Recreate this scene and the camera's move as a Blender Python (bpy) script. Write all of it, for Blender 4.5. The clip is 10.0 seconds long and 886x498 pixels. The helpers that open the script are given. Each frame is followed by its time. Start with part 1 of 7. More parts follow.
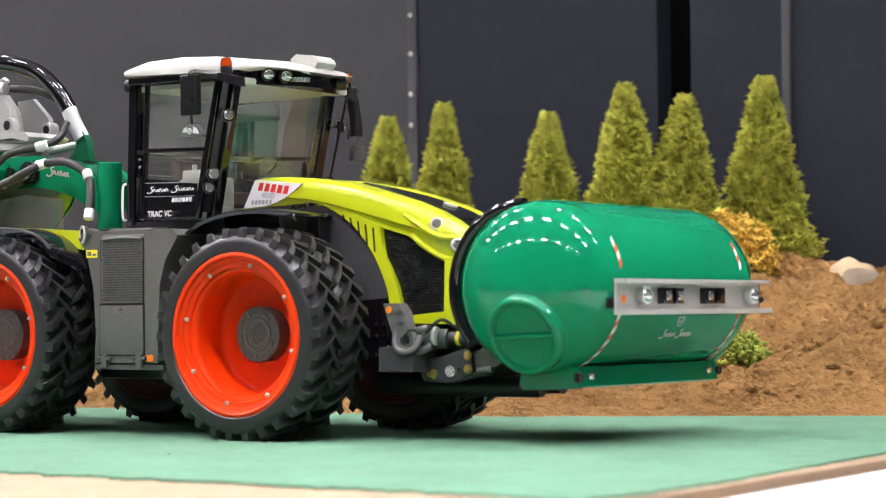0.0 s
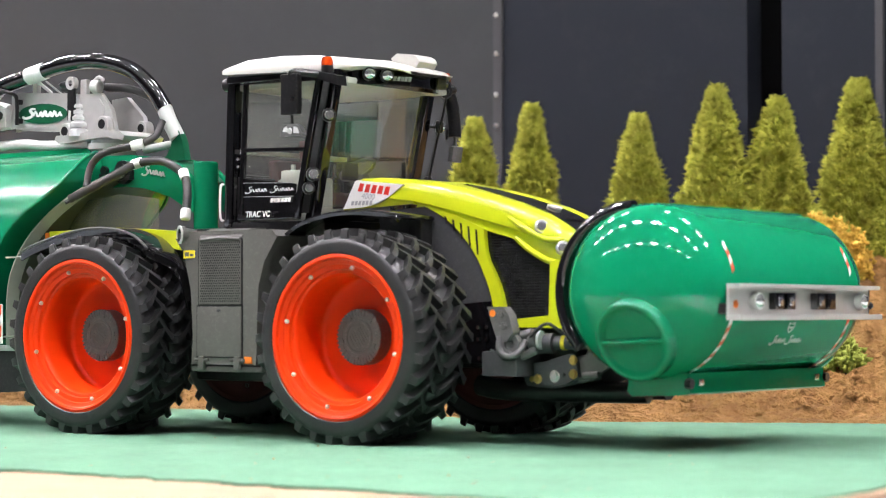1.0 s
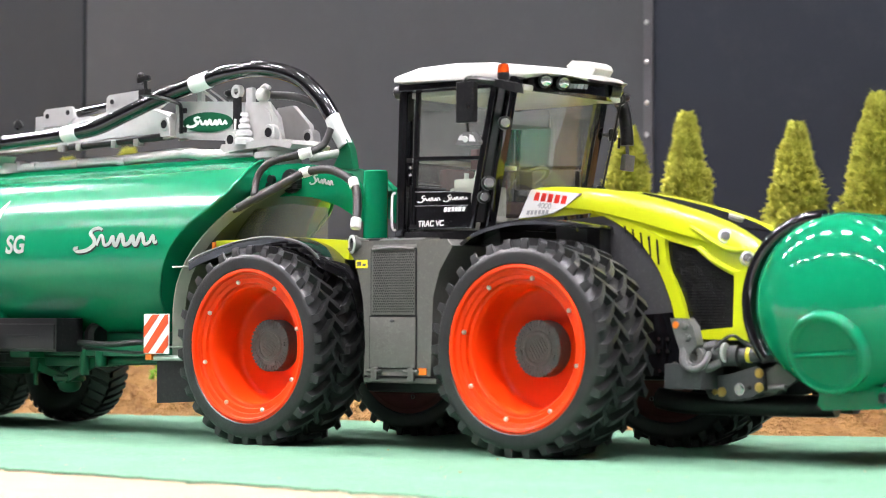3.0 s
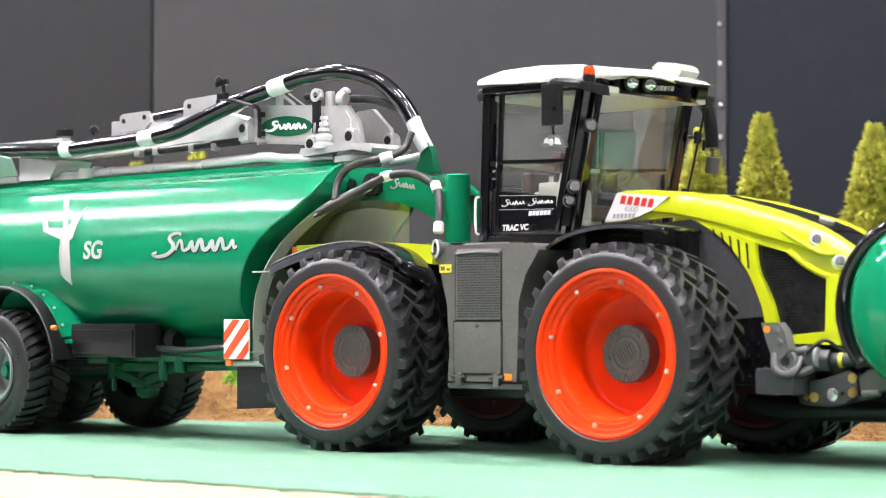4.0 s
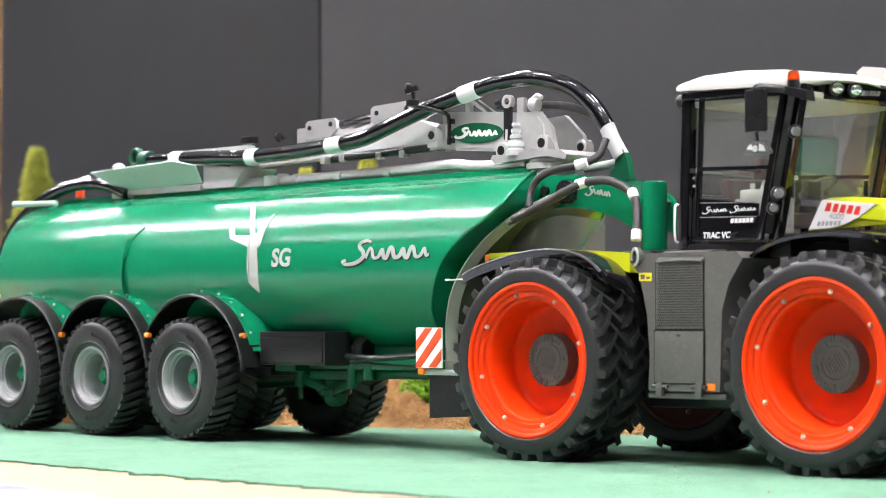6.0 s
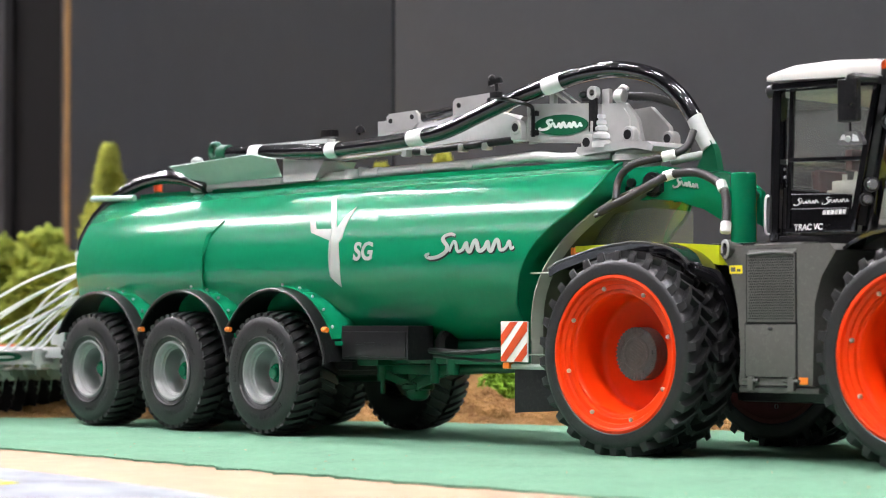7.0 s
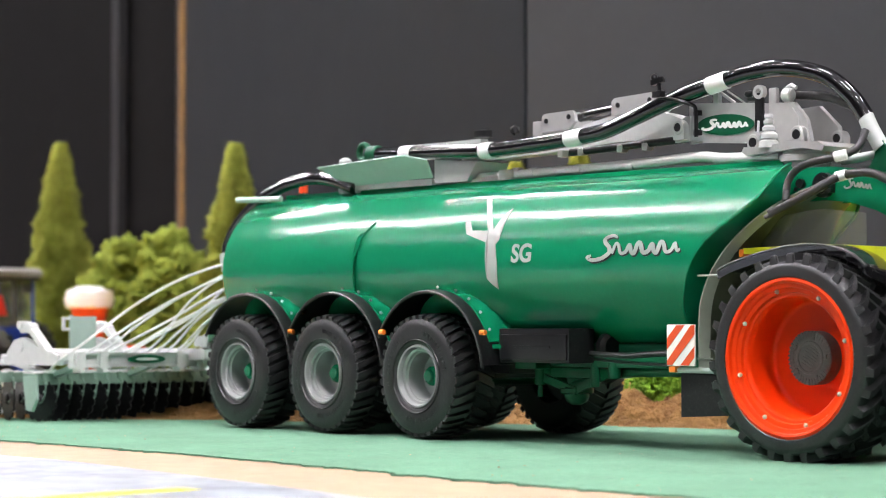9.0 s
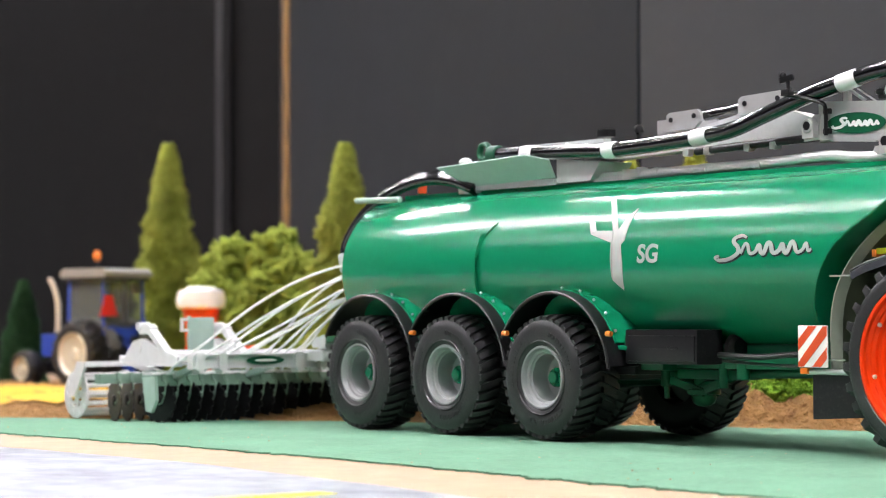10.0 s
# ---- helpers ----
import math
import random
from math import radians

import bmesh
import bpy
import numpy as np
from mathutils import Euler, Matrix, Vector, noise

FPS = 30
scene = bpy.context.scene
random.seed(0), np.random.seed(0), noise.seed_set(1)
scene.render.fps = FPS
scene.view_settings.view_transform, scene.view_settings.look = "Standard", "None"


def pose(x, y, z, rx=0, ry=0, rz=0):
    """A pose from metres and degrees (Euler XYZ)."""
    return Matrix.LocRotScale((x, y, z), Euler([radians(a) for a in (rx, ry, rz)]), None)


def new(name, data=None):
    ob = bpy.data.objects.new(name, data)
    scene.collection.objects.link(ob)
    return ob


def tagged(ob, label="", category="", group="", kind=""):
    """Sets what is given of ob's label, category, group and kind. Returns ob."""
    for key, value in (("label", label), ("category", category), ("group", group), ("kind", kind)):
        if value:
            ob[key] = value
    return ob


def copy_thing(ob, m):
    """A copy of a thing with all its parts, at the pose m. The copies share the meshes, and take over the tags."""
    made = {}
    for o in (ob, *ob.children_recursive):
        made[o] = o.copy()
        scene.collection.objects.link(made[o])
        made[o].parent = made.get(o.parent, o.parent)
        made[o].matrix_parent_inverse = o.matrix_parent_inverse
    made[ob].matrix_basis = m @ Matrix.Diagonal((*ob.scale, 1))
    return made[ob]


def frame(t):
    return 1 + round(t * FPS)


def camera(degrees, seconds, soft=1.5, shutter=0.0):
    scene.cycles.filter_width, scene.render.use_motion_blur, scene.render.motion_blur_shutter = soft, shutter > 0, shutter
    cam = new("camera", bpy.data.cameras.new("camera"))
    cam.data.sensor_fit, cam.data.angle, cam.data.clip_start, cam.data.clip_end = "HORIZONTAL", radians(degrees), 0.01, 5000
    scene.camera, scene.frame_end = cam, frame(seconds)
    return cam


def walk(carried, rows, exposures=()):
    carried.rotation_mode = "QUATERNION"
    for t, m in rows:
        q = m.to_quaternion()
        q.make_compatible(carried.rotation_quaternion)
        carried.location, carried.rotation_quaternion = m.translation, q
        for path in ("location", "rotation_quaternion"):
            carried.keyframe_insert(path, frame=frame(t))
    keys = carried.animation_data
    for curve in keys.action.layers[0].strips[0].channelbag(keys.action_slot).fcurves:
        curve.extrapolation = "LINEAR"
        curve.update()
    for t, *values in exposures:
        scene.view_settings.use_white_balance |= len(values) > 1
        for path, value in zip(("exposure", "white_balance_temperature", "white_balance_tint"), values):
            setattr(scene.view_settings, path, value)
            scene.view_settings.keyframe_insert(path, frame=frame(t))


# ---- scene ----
cam = camera(22.10, 10.0, soft=1.1)
# seconds, eye in metres, yaw, pitch, roll in degrees
ROWS = [
    (0.0, 0.4591, -0.5400, 0.0394, 35.12, 1.59, 0.47),
    (0.5, 0.4502, -0.5385, 0.0391, 35.58, 1.56, 0.32),
    (1.0, 0.4404, -0.5404, 0.0405, 36.48, 1.60, 0.04),
    (1.5, 0.4330, -0.5447, 0.0417, 37.08, 1.72, -0.24),
    (2.0, 0.4254, -0.5472, 0.0425, 37.81, 1.79, -0.19),
    (2.5, 0.4206, -0.5458, 0.0407, 38.47, 1.82, -0.21),
    (4.0, 0.4017, -0.5476, 0.0411, 40.32, 1.95, -0.01),
    (4.5, 0.3969, -0.5497, 0.0423, 41.11, 1.99, -0.10),
    (5.0, 0.3917, -0.5527, 0.0424, 41.96, 2.02, -0.04),
    (5.5, 0.3864, -0.5559, 0.0435, 42.76, 2.06, -0.16),
    (6.0, 0.3807, -0.5568, 0.0433, 43.62, 2.00, -0.06),
    (7.5, 0.3634, -0.5587, 0.0418, 45.67, 1.91, -0.03),
    (8.0, 0.3576, -0.5605, 0.0425, 46.11, 1.88, 0.00),
    (8.5, 0.3514, -0.5641, 0.0425, 46.62, 1.87, 0.07),
    (9.0, 0.3439, -0.5697, 0.0443, 47.33, 1.85, 0.02),
    (9.5, 0.3346, -0.5743, 0.0468, 48.26, 1.79, 0.11),
    (10.0, 0.3319, -0.5753, 0.0457, 49.65, 1.79, 0.14),
]
walk(cam, [(t, pose(x, y, z, 90 + pitch, roll, yaw)) for t, x, y, z, yaw, pitch, roll in ROWS],
     exposures=[(0.0, -0.02), (1.0, 0.14), (2.5, 0.38), (4.5, 0.50), (5.5, 0.38), (6.2, 0.18), (7.5, -0.14), (10.0, -0.12)])
cam.data.dof.use_dof = True
cam.data.dof.focus_distance = 0.80
cam.data.dof.aperture_fstop = 24.5

# ---------------------------------------------------------------- light
world = bpy.data.worlds.new("hall_air")
scene.world = world
world.use_nodes = True
world.node_tree.nodes["Background"].inputs[0].default_value = (0.9, 0.95, 1.0, 1)
world.node_tree.nodes["Background"].inputs[1].default_value = 0.006
scene.view_settings.exposure = 0.0

CM = 0.01  # all shapes below are written in centimetres


# ---------------------------------------------------------------- materials
def material(name, color, rough=0.5, metal=0.0, vary=0.12, scale=300.0, bump=0.0, bump_scale=900.0,
             coat=0.0, dust_haze=0.0, dust_color=(0.5, 0.48, 0.44), spec=0.5, second=None, rough_vary=0.08, relief=0.0006):
    """A surface with two scales of colour change, fine relief and, where given, settled dust."""
    m = bpy.data.materials.new(name)
    m.use_nodes = True
    nt = m.node_tree
    b = nt.nodes["Principled BSDF"]
    b.inputs["Roughness"].default_value = rough
    b.inputs["Metallic"].default_value = metal
    b.inputs["Coat Weight"].default_value = coat
    b.inputs["Coat Roughness"].default_value = 0.04
    b.inputs["Specular IOR Level"].default_value = spec
    tc = nt.nodes.new("ShaderNodeTexCoord")

    def noise_node(s, detail=4.0, rough_=0.6):
        n = nt.nodes.new("ShaderNodeTexNoise")
        n.inputs["Scale"].default_value = s
        n.inputs["Detail"].default_value = detail
        n.inputs["Roughness"].default_value = rough_
        nt.links.new(tc.outputs["Object"], n.inputs["Vector"])
        return n

    big, small = noise_node(scale * 0.12), noise_node(scale)
    ramp = nt.nodes.new("ShaderNodeValToRGB")
    lo = second if second else tuple(c * (1 - vary) for c in color)
    hi = tuple(min(1.0, c * (1 + vary)) for c in color)
    ramp.color_ramp.elements[0].color, ramp.color_ramp.elements[1].color = (*lo, 1), (*hi, 1)
    ramp.color_ramp.elements[0].position, ramp.color_ramp.elements[1].position = 0.3, 0.7
    mixf = nt.nodes.new("ShaderNodeMath")
    mixf.operation = "MULTIPLY_ADD"
    mixf.inputs[1].default_value = 0.5
    half = nt.nodes.new("ShaderNodeMath")
    half.operation = "MULTIPLY"
    half.inputs[1].default_value = 0.5
    nt.links.new(big.outputs["Fac"], half.inputs[0])
    nt.links.new(small.outputs["Fac"], mixf.inputs[0])
    nt.links.new(half.outputs[0], mixf.inputs[2])
    nt.links.new(mixf.outputs[0], ramp.inputs["Fac"])
    out = ramp.outputs["Color"]
    if dust_haze:
        dn = noise_node(scale * 2.5, 6.0, 0.75)
        dr = nt.nodes.new("ShaderNodeValToRGB")
        dr.color_ramp.elements[0].position, dr.color_ramp.elements[1].position = 0.52, 0.8
        nt.links.new(dn.outputs["Fac"], dr.inputs["Fac"])
        dm = nt.nodes.new("ShaderNodeMath")
        dm.operation = "MULTIPLY"
        dm.inputs[1].default_value = dust_haze
        nt.links.new(dr.outputs["Color"], dm.inputs[0])
        mx = nt.nodes.new("ShaderNodeMix")
        mx.data_type = "RGBA"
        nt.links.new(dm.outputs[0], mx.inputs["Factor"])
        nt.links.new(out, mx.inputs["A"])
        mx.inputs["B"].default_value = (*dust_color, 1)
        out = mx.outputs["Result"]
    nt.links.new(out, b.inputs["Base Color"])
    rr = nt.nodes.new("ShaderNodeMapRange")
    rr.inputs["To Min"].default_value, rr.inputs["To Max"].default_value = max(0.02, rough - rough_vary), min(1, rough + rough_vary)
    nt.links.new(big.outputs["Fac"], rr.inputs["Value"])
    nt.links.new(rr.outputs["Result"], b.inputs["Roughness"])
    if bump:
        bn = noise_node(bump_scale, 5.0)
        bp = nt.nodes.new("ShaderNodeBump")
        bp.inputs["Strength"].default_value = bump
        bp.inputs["Distance"].default_value = relief
        nt.links.new(bn.outputs["Fac"], bp.inputs["Height"])
        nt.links.new(bp.outputs["Normal"], b.inputs["Normal"])
    return m


def glass_material(name, tint, rough=0.02, dust_haze=0.07):
    """Thin clear plastic: a sheet that lets light through and has gloss."""
    m = bpy.data.materials.new(name)
    m.use_nodes = True
    nt = m.node_tree
    nt.nodes.clear()
    out = nt.nodes.new("ShaderNodeOutputMaterial")
    tr, gl, mix = nt.nodes.new("ShaderNodeBsdfTransparent"), nt.nodes.new("ShaderNodeBsdfGlossy"), nt.nodes.new("ShaderNodeMixShader")
    tr.inputs["Color"].default_value = (*tint, 1)
    gl.inputs["Roughness"].default_value = rough
    lw = nt.nodes.new("ShaderNodeLayerWeight")
    lw.inputs["Blend"].default_value = 0.5
    pw, ad = nt.nodes.new("ShaderNodeMath"), nt.nodes.new("ShaderNodeMath")
    pw.operation, ad.operation = "POWER", "MULTIPLY_ADD"
    pw.inputs[1].default_value = 3.0
    ad.inputs[1].default_value, ad.inputs[2].default_value = 0.55, 0.10
    nt.links.new(lw.outputs["Facing"], pw.inputs[0])
    nt.links.new(pw.outputs[0], ad.inputs[0])
    nt.links.new(ad.outputs[0], mix.inputs[0])
    nt.links.new(tr.outputs[0], mix.inputs[1])
    nt.links.new(gl.outputs[0], mix.inputs[2])
    # fine dust and scratches, plus a pale haze painted for hall reflections
    df, veil = nt.nodes.new("ShaderNodeBsdfDiffuse"), nt.nodes.new("ShaderNodeMixShader")
    df.inputs["Color"].default_value = (0.75, 0.75, 0.72, 1)
    no, ramp = nt.nodes.new("ShaderNodeTexNoise"), nt.nodes.new("ShaderNodeMapRange")
    no.inputs["Scale"].default_value, no.inputs["Detail"].default_value = 90.0, 6.0
    ramp.inputs["To Min"].default_value, ramp.inputs["To Max"].default_value = dust_haze * 0.4, dust_haze * 1.6
    nt.links.new(no.outputs["Fac"], ramp.inputs["Value"])
    nt.links.new(ramp.outputs[0], veil.inputs[0])
    nt.links.new(mix.outputs[0], veil.inputs[1])
    nt.links.new(df.outputs[0], veil.inputs[2])
    nt.links.new(veil.outputs[0], out.inputs["Surface"])
    return m


def glow_material(name, color, strength):
    m = bpy.data.materials.new(name)
    m.use_nodes = True
    b = m.node_tree.nodes["Principled BSDF"]
    b.inputs["Base Color"].default_value = (0.8, 0.8, 0.8, 1)
    b.inputs["Emission Color"].default_value = (*color, 1)
    b.inputs["Emission Strength"].default_value = strength
    return m


M = dict(
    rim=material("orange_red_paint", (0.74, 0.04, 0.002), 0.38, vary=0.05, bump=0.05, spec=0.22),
    rubber=material("tyre_rubber", (0.016, 0.016, 0.017), 0.38, vary=0.3, bump=0.25, dust_haze=0.05, dust_color=(0.2, 0.2, 0.2)),
    # rim red with the shade under the tractor put into its colour
    rimshade=material("shaded_rim_red", (0.13, 0.034, 0.03), 0.5, vary=0.1, bump=0.05, spec=0.25),
    hub=material("dark_grey_plastic", (0.085, 0.085, 0.085), 0.42, vary=0.2, bump=0.3, dust_haze=0.15),
    grey=material("anthracite_grey_plastic", (0.084, 0.082, 0.075), 0.5, vary=0.12, bump=0.2, dust_haze=0.12),
    grey2=material("slate_grey_plastic", (0.04, 0.041, 0.045), 0.5, vary=0.15, bump=0.2, dust_haze=0.1),
    black=material("black_plastic", (0.008, 0.008, 0.009), 0.3, spec=0.35, vary=0.3, dust_haze=0.06, bump=0.1),
    gloss=material("gloss_black_plastic", (0.005, 0.005, 0.006), 0.08, vary=0.2, coat=0.5, rough_vary=0.03),
    lime=material("lime_green_paint", (0.47, 0.53, 0.008), 0.3, coat=0.4, vary=0.05, bump=0.03),
    white=material("white_plastic", (0.49, 0.49, 0.455), 0.32, vary=0.04, bump=0.08, dust_haze=0.08),
    decal=material("white_decal", (0.8, 0.8, 0.78), 0.4, vary=0.03),
    decalgrey=material("pale_silver_decal", (0.40, 0.43, 0.40), 0.38, metal=0.1, vary=0.05),
    red=material("red_decal", (0.7, 0.03, 0.02), 0.4, vary=0.05),
    dgrey=material("grey_decal", (0.35, 0.36, 0.37), 0.4, vary=0.05),
    green=material("green_tank_paint", (0.003, 0.185, 0.083), 0.2, spec=0.4, vary=0.05, dust_haze=0.03, dust_color=(0.3, 0.5, 0.32), rough_vary=0.015),
    tankgreen=material("smooth_green_tank_gloss", (0.003, 0.19, 0.085), 0.07, spec=0.35, vary=0.05, dust_haze=0.03, dust_color=(0.3, 0.5, 0.32), rough_vary=0.015),
    green2=material("green_chassis_paint", (0.002, 0.075, 0.033), 0.35, spec=0.3, vary=0.1, dust_haze=0.02, bump=0.08),
    silver=material("silver_paint", (0.54, 0.54, 0.53), 0.33, metal=0.45, vary=0.08, bump=0.06),
    bright=material("bright_silver_paint", (0.66, 0.66, 0.66), 0.34, metal=0.25, vary=0.08, bump=0.06, dust_haze=0.06),
    rimsilver=material("silver_rim_paint", (0.31, 0.32, 0.32), 0.36, metal=0.5, vary=0.06, bump=0.06),
    alloy=material("brushed_aluminium", (0.66, 0.66, 0.64), 0.34, metal=0.55, vary=0.08, bump=0.1),
    steel=material("bright_steel", (0.7, 0.7, 0.68), 0.22, metal=1.0, vary=0.08),
    brass=material("brass_bolt", (0.55, 0.38, 0.12), 0.3, metal=1.0, vary=0.1),
    palegrey=material("pale_grey_plastic", (0.42, 0.45, 0.43), 0.5, vary=0.08, bump=0.08),
    harrowgreen=material("grey_green_frame_paint", (0.2, 0.3, 0.24), 0.4, metal=0.2, vary=0.08, dust_haze=0.08),
    sage=material("sage_grey_metal", (0.34, 0.46, 0.40), 0.4, metal=0.25, vary=0.06),
    hose=material("ribbed_grey_hose", (0.022, 0.022, 0.022), 0.42, vary=0.2, bump=0.2),
    tie=material("white_cable_tie", (0.78, 0.79, 0.78), 0.4, vary=0.05),
    amber=material("amber_lens", (0.42, 0.045, 0.004), 0.08, coat=0.8, vary=0.55, scale=380, second=(0.12, 0.012, 0.003)),
    orange=material("orange_marker", (0.8, 0.2, 0.02), 0.35, vary=0.1),
    yellow=material("yellow_label", (0.75, 0.62, 0.02), 0.4, vary=0.08),
    lens=material("clear_lamp_lens", (0.86, 0.87, 0.87), 0.06, metal=0.85, vary=0.06, rough_vary=0.03),
    seat=material("dark_cab_trim", (0.12, 0.12, 0.122), 0.6, vary=0.2),
    seatred=material("maroon_seat_trim", (0.13, 0.045, 0.045), 0.6, vary=0.2),
    beige=material("light_grey_cab_trim", (0.58, 0.58, 0.53), 0.5, vary=0.15),
    mesh=material("black_grille_mesh", (0.010, 0.010, 0.010), 0.6, spec=0.2, vary=0.3, bump=0.1),
    redtape=material("red_reflective_tape", (0.62, 0.07, 0.015), 0.4, vary=0.08),
    felt=material("green_felt_mat", (0.104, 0.224, 0.146), 0.92, vary=0.24, scale=260, bump=0.6, bump_scale=2500, dust_haze=0.34, dust_color=(0.37, 0.41, 0.34), spec=0.2),
    soil=material("brown_soil", (0.34, 0.187, 0.068), 0.95, vary=0.25, scale=140, bump=1.0, bump_scale=300, second=(0.17, 0.088, 0.032), spec=0.15, relief=0.008),
    ply=material("pale_plywood", (0.32, 0.215, 0.135), 0.7, vary=0.2, scale=90, bump=0.15),
    straw=material("yellow_straw_scatter", (0.62, 0.36, 0.05), 0.95, vary=0.25, scale=150, bump=1.0, bump_scale=700, spec=0.1),
    road=material("marbled_grey_road_sheet", (0.32, 0.35, 0.385), 0.5, vary=0.14, scale=55, second=(0.035, 0.045, 0.06)),
    concrete=material("hall_floor_grey", (0.075, 0.075, 0.078), 0.6, vary=0.1, scale=10),
    wall_a=material("warm_grey_panel", (0.0405, 0.0435, 0.0468), 0.65, spec=0.3, vary=0.06, scale=14, dust_haze=0.04, dust_color=(0.2, 0.2, 0.2)),
    wall_b=material("blue_grey_panel", (0.0138, 0.0168, 0.0242), 0.65, spec=0.2, vary=0.06, scale=14, dust_haze=0.04, dust_color=(0.2, 0.2, 0.2)),
    wall_c=material("gap_shade_black", (0.003, 0.003, 0.0035), 0.8, spec=0.08, vary=0.1, scale=14),
    wall_e=material("charcoal_panel", (0.0055, 0.0054, 0.0057), 0.8, spec=0.12, vary=0.1, scale=14, dust_haze=0.03, dust_color=(0.12, 0.12, 0.12)),
    wall_d=material("dark_blue_grey_panel", (0.0190, 0.0222, 0.0258), 0.7, spec=0.15, vary=0.06, scale=14, dust_haze=0.04, dust_color=(0.15, 0.15, 0.15)),
    joint=material("panel_joint_grey", (0.055, 0.055, 0.06), 0.5, vary=0.15, scale=60),
    post=material("dark_metal_post", (0.02, 0.02, 0.022), 0.5, vary=0.15, scale=60),
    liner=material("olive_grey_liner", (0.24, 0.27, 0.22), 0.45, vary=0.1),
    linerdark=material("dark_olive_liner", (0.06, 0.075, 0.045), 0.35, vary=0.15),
    strip=material("tan_batten", (0.26, 0.145, 0.04), 0.6, vary=0.45, scale=60, second=(0.12, 0.075, 0.035)),
    hallwall=material("hall_wall_paint", (0.075, 0.075, 0.075), 0.8, vary=0.08, scale=4),
    ceiling=material("hall_ceiling_paint", (0.2, 0.2, 0.205), 0.9, vary=0.08, scale=4),
    treeb=material("leaf_green_foliage_flock", (0.36, 0.39, 0.08), 0.9, vary=0.3, scale=160, second=(0.14, 0.17, 0.028), spec=0.1),
    tree=material("olive_green_foliage_flock", (0.42, 0.42, 0.07), 0.9, vary=0.3, scale=160, second=(0.17, 0.18, 0.025), spec=0.1),
    bush=material("mid_green_foliage_flock", (0.25, 0.30, 0.055), 0.9, vary=0.35, scale=200, second=(0.11, 0.15, 0.02), spec=0.1),
    fir=material("dark_fir_flock", (0.03, 0.075, 0.03), 0.9, vary=0.35, scale=200, second=(0.012, 0.035, 0.015), spec=0.1),
    gold=material("golden_foliage_flock", (0.68, 0.45, 0.09), 0.9, vary=0.3, scale=200, second=(0.42, 0.25, 0.04), spec=0.1),
    lettuce=material("light_green_foliage_flock", (0.22, 0.36, 0.04), 0.9, vary=0.3, scale=220, second=(0.09, 0.19, 0.02), spec=0.1),
    bark=material("brown_twig", (0.09, 0.055, 0.03), 0.9, vary=0.2, bump=0.5),
    stone_a=material("cream_stone", (0.46, 0.35, 0.21), 0.85, vary=0.2, scale=120, bump=0.6),
    stone_b=material("grey_brown_stone", (0.2, 0.16, 0.115), 0.85, vary=0.25, scale=120, bump=0.6),
    blue=material("blue_tractor_paint", (0.015, 0.05, 0.33), 0.4, vary=0.1),
    cream=material("cream_wheel_paint", (0.62, 0.56, 0.42), 0.5, vary=0.06),
    roofgrey=material("dull_roof_grey", (0.26, 0.255, 0.235), 0.5, vary=0.12, dust_haze=0.1),
    tomato=material("orange_red_machine_paint", (0.75, 0.07, 0.015), 0.4, vary=0.06),
    glass=glass_material("clear_cab_glazing", (0.92, 0.95, 0.91)),
    smoke=glass_material("smoky_guard_plastic", (0.80, 0.84, 0.78), 0.1),
    lamp=glow_material("hall_lamp_glow", (1.0, 0.945, 0.985), 212.0),
)


# ---------------------------------------------------------------- shape helpers (centimetres)
def thing(name, at=(0, 0, 0), turn=0.0, label="", category="", group="", kind=""):
    ob = new(name)
    ob.empty_display_size = 0.01
    ob.matrix_world = pose(at[0] * CM, at[1] * CM, at[2] * CM, 0, 0, turn)
    return tagged(ob, label, category, group, kind)


def finish(name, bm, mat, angle=38):
    bmesh.ops.recalc_face_normals(bm, faces=bm.faces)
    bm.transform(Matrix.Scale(CM, 4))
    me = bpy.data.meshes.new(name)
    bm.to_mesh(me)
    bm.free()
    me.polygons.foreach_set("use_smooth", [True] * len(me.polygons))
    me.set_sharp_from_angle(angle=radians(angle))
    for q in (mat if isinstance(mat, (list, tuple)) else [mat]):
        me.materials.append(q)
    return me


def part(name, bm, mat, parent=None, label="", angle=38):
    """One mesh object under a thing or a part."""
    ob = new(name, finish(name, bm, mat, angle))
    ob.parent = parent
    return tagged(ob, label)


def share(name, me, parent, m=Matrix(), label=""):
    """Another object on a mesh that exists already; m in centimetres."""
    ob = new(name, me)
    ob.parent = parent
    ob.matrix_basis = Matrix.Translation(m.translation * CM) @ m.to_3x3().to_4x4()
    return tagged(ob, label)


def merged(*bms):
    out = bmesh.new()
    for b in bms:
        me = bpy.data.meshes.new("t")
        b.to_mesh(me)
        b.free()
        out.from_mesh(me)
        bpy.data.meshes.remove(me)
    return out


def bevelled(bm, r, seg=2):
    if r > 0:
        es = [e for e in bm.edges if e.is_manifold and e.calc_face_angle(0) > 0.5]
        bmesh.ops.bevel(bm, geom=es, offset=r, segments=seg, affect="EDGES", profile=0.7, clamp_overlap=True)
    return bm


def box(x0, x1, y0, y1, z0, z1, r=0.04, seg=2):
    bm = bmesh.new()
    bmesh.ops.create_cube(bm, size=1)
    bmesh.ops.transform(bm, matrix=Matrix.LocRotScale(((x0 + x1) / 2, (y0 + y1) / 2, (z0 + z1) / 2), None,
                                                      (abs(x1 - x0), abs(y1 - y0), abs(z1 - z0))), verts=bm.verts)
    return bevelled(bm, r, seg)


def turned(bm, m):
    bmesh.ops.transform(bm, matrix=m, verts=bm.verts)
    return bm


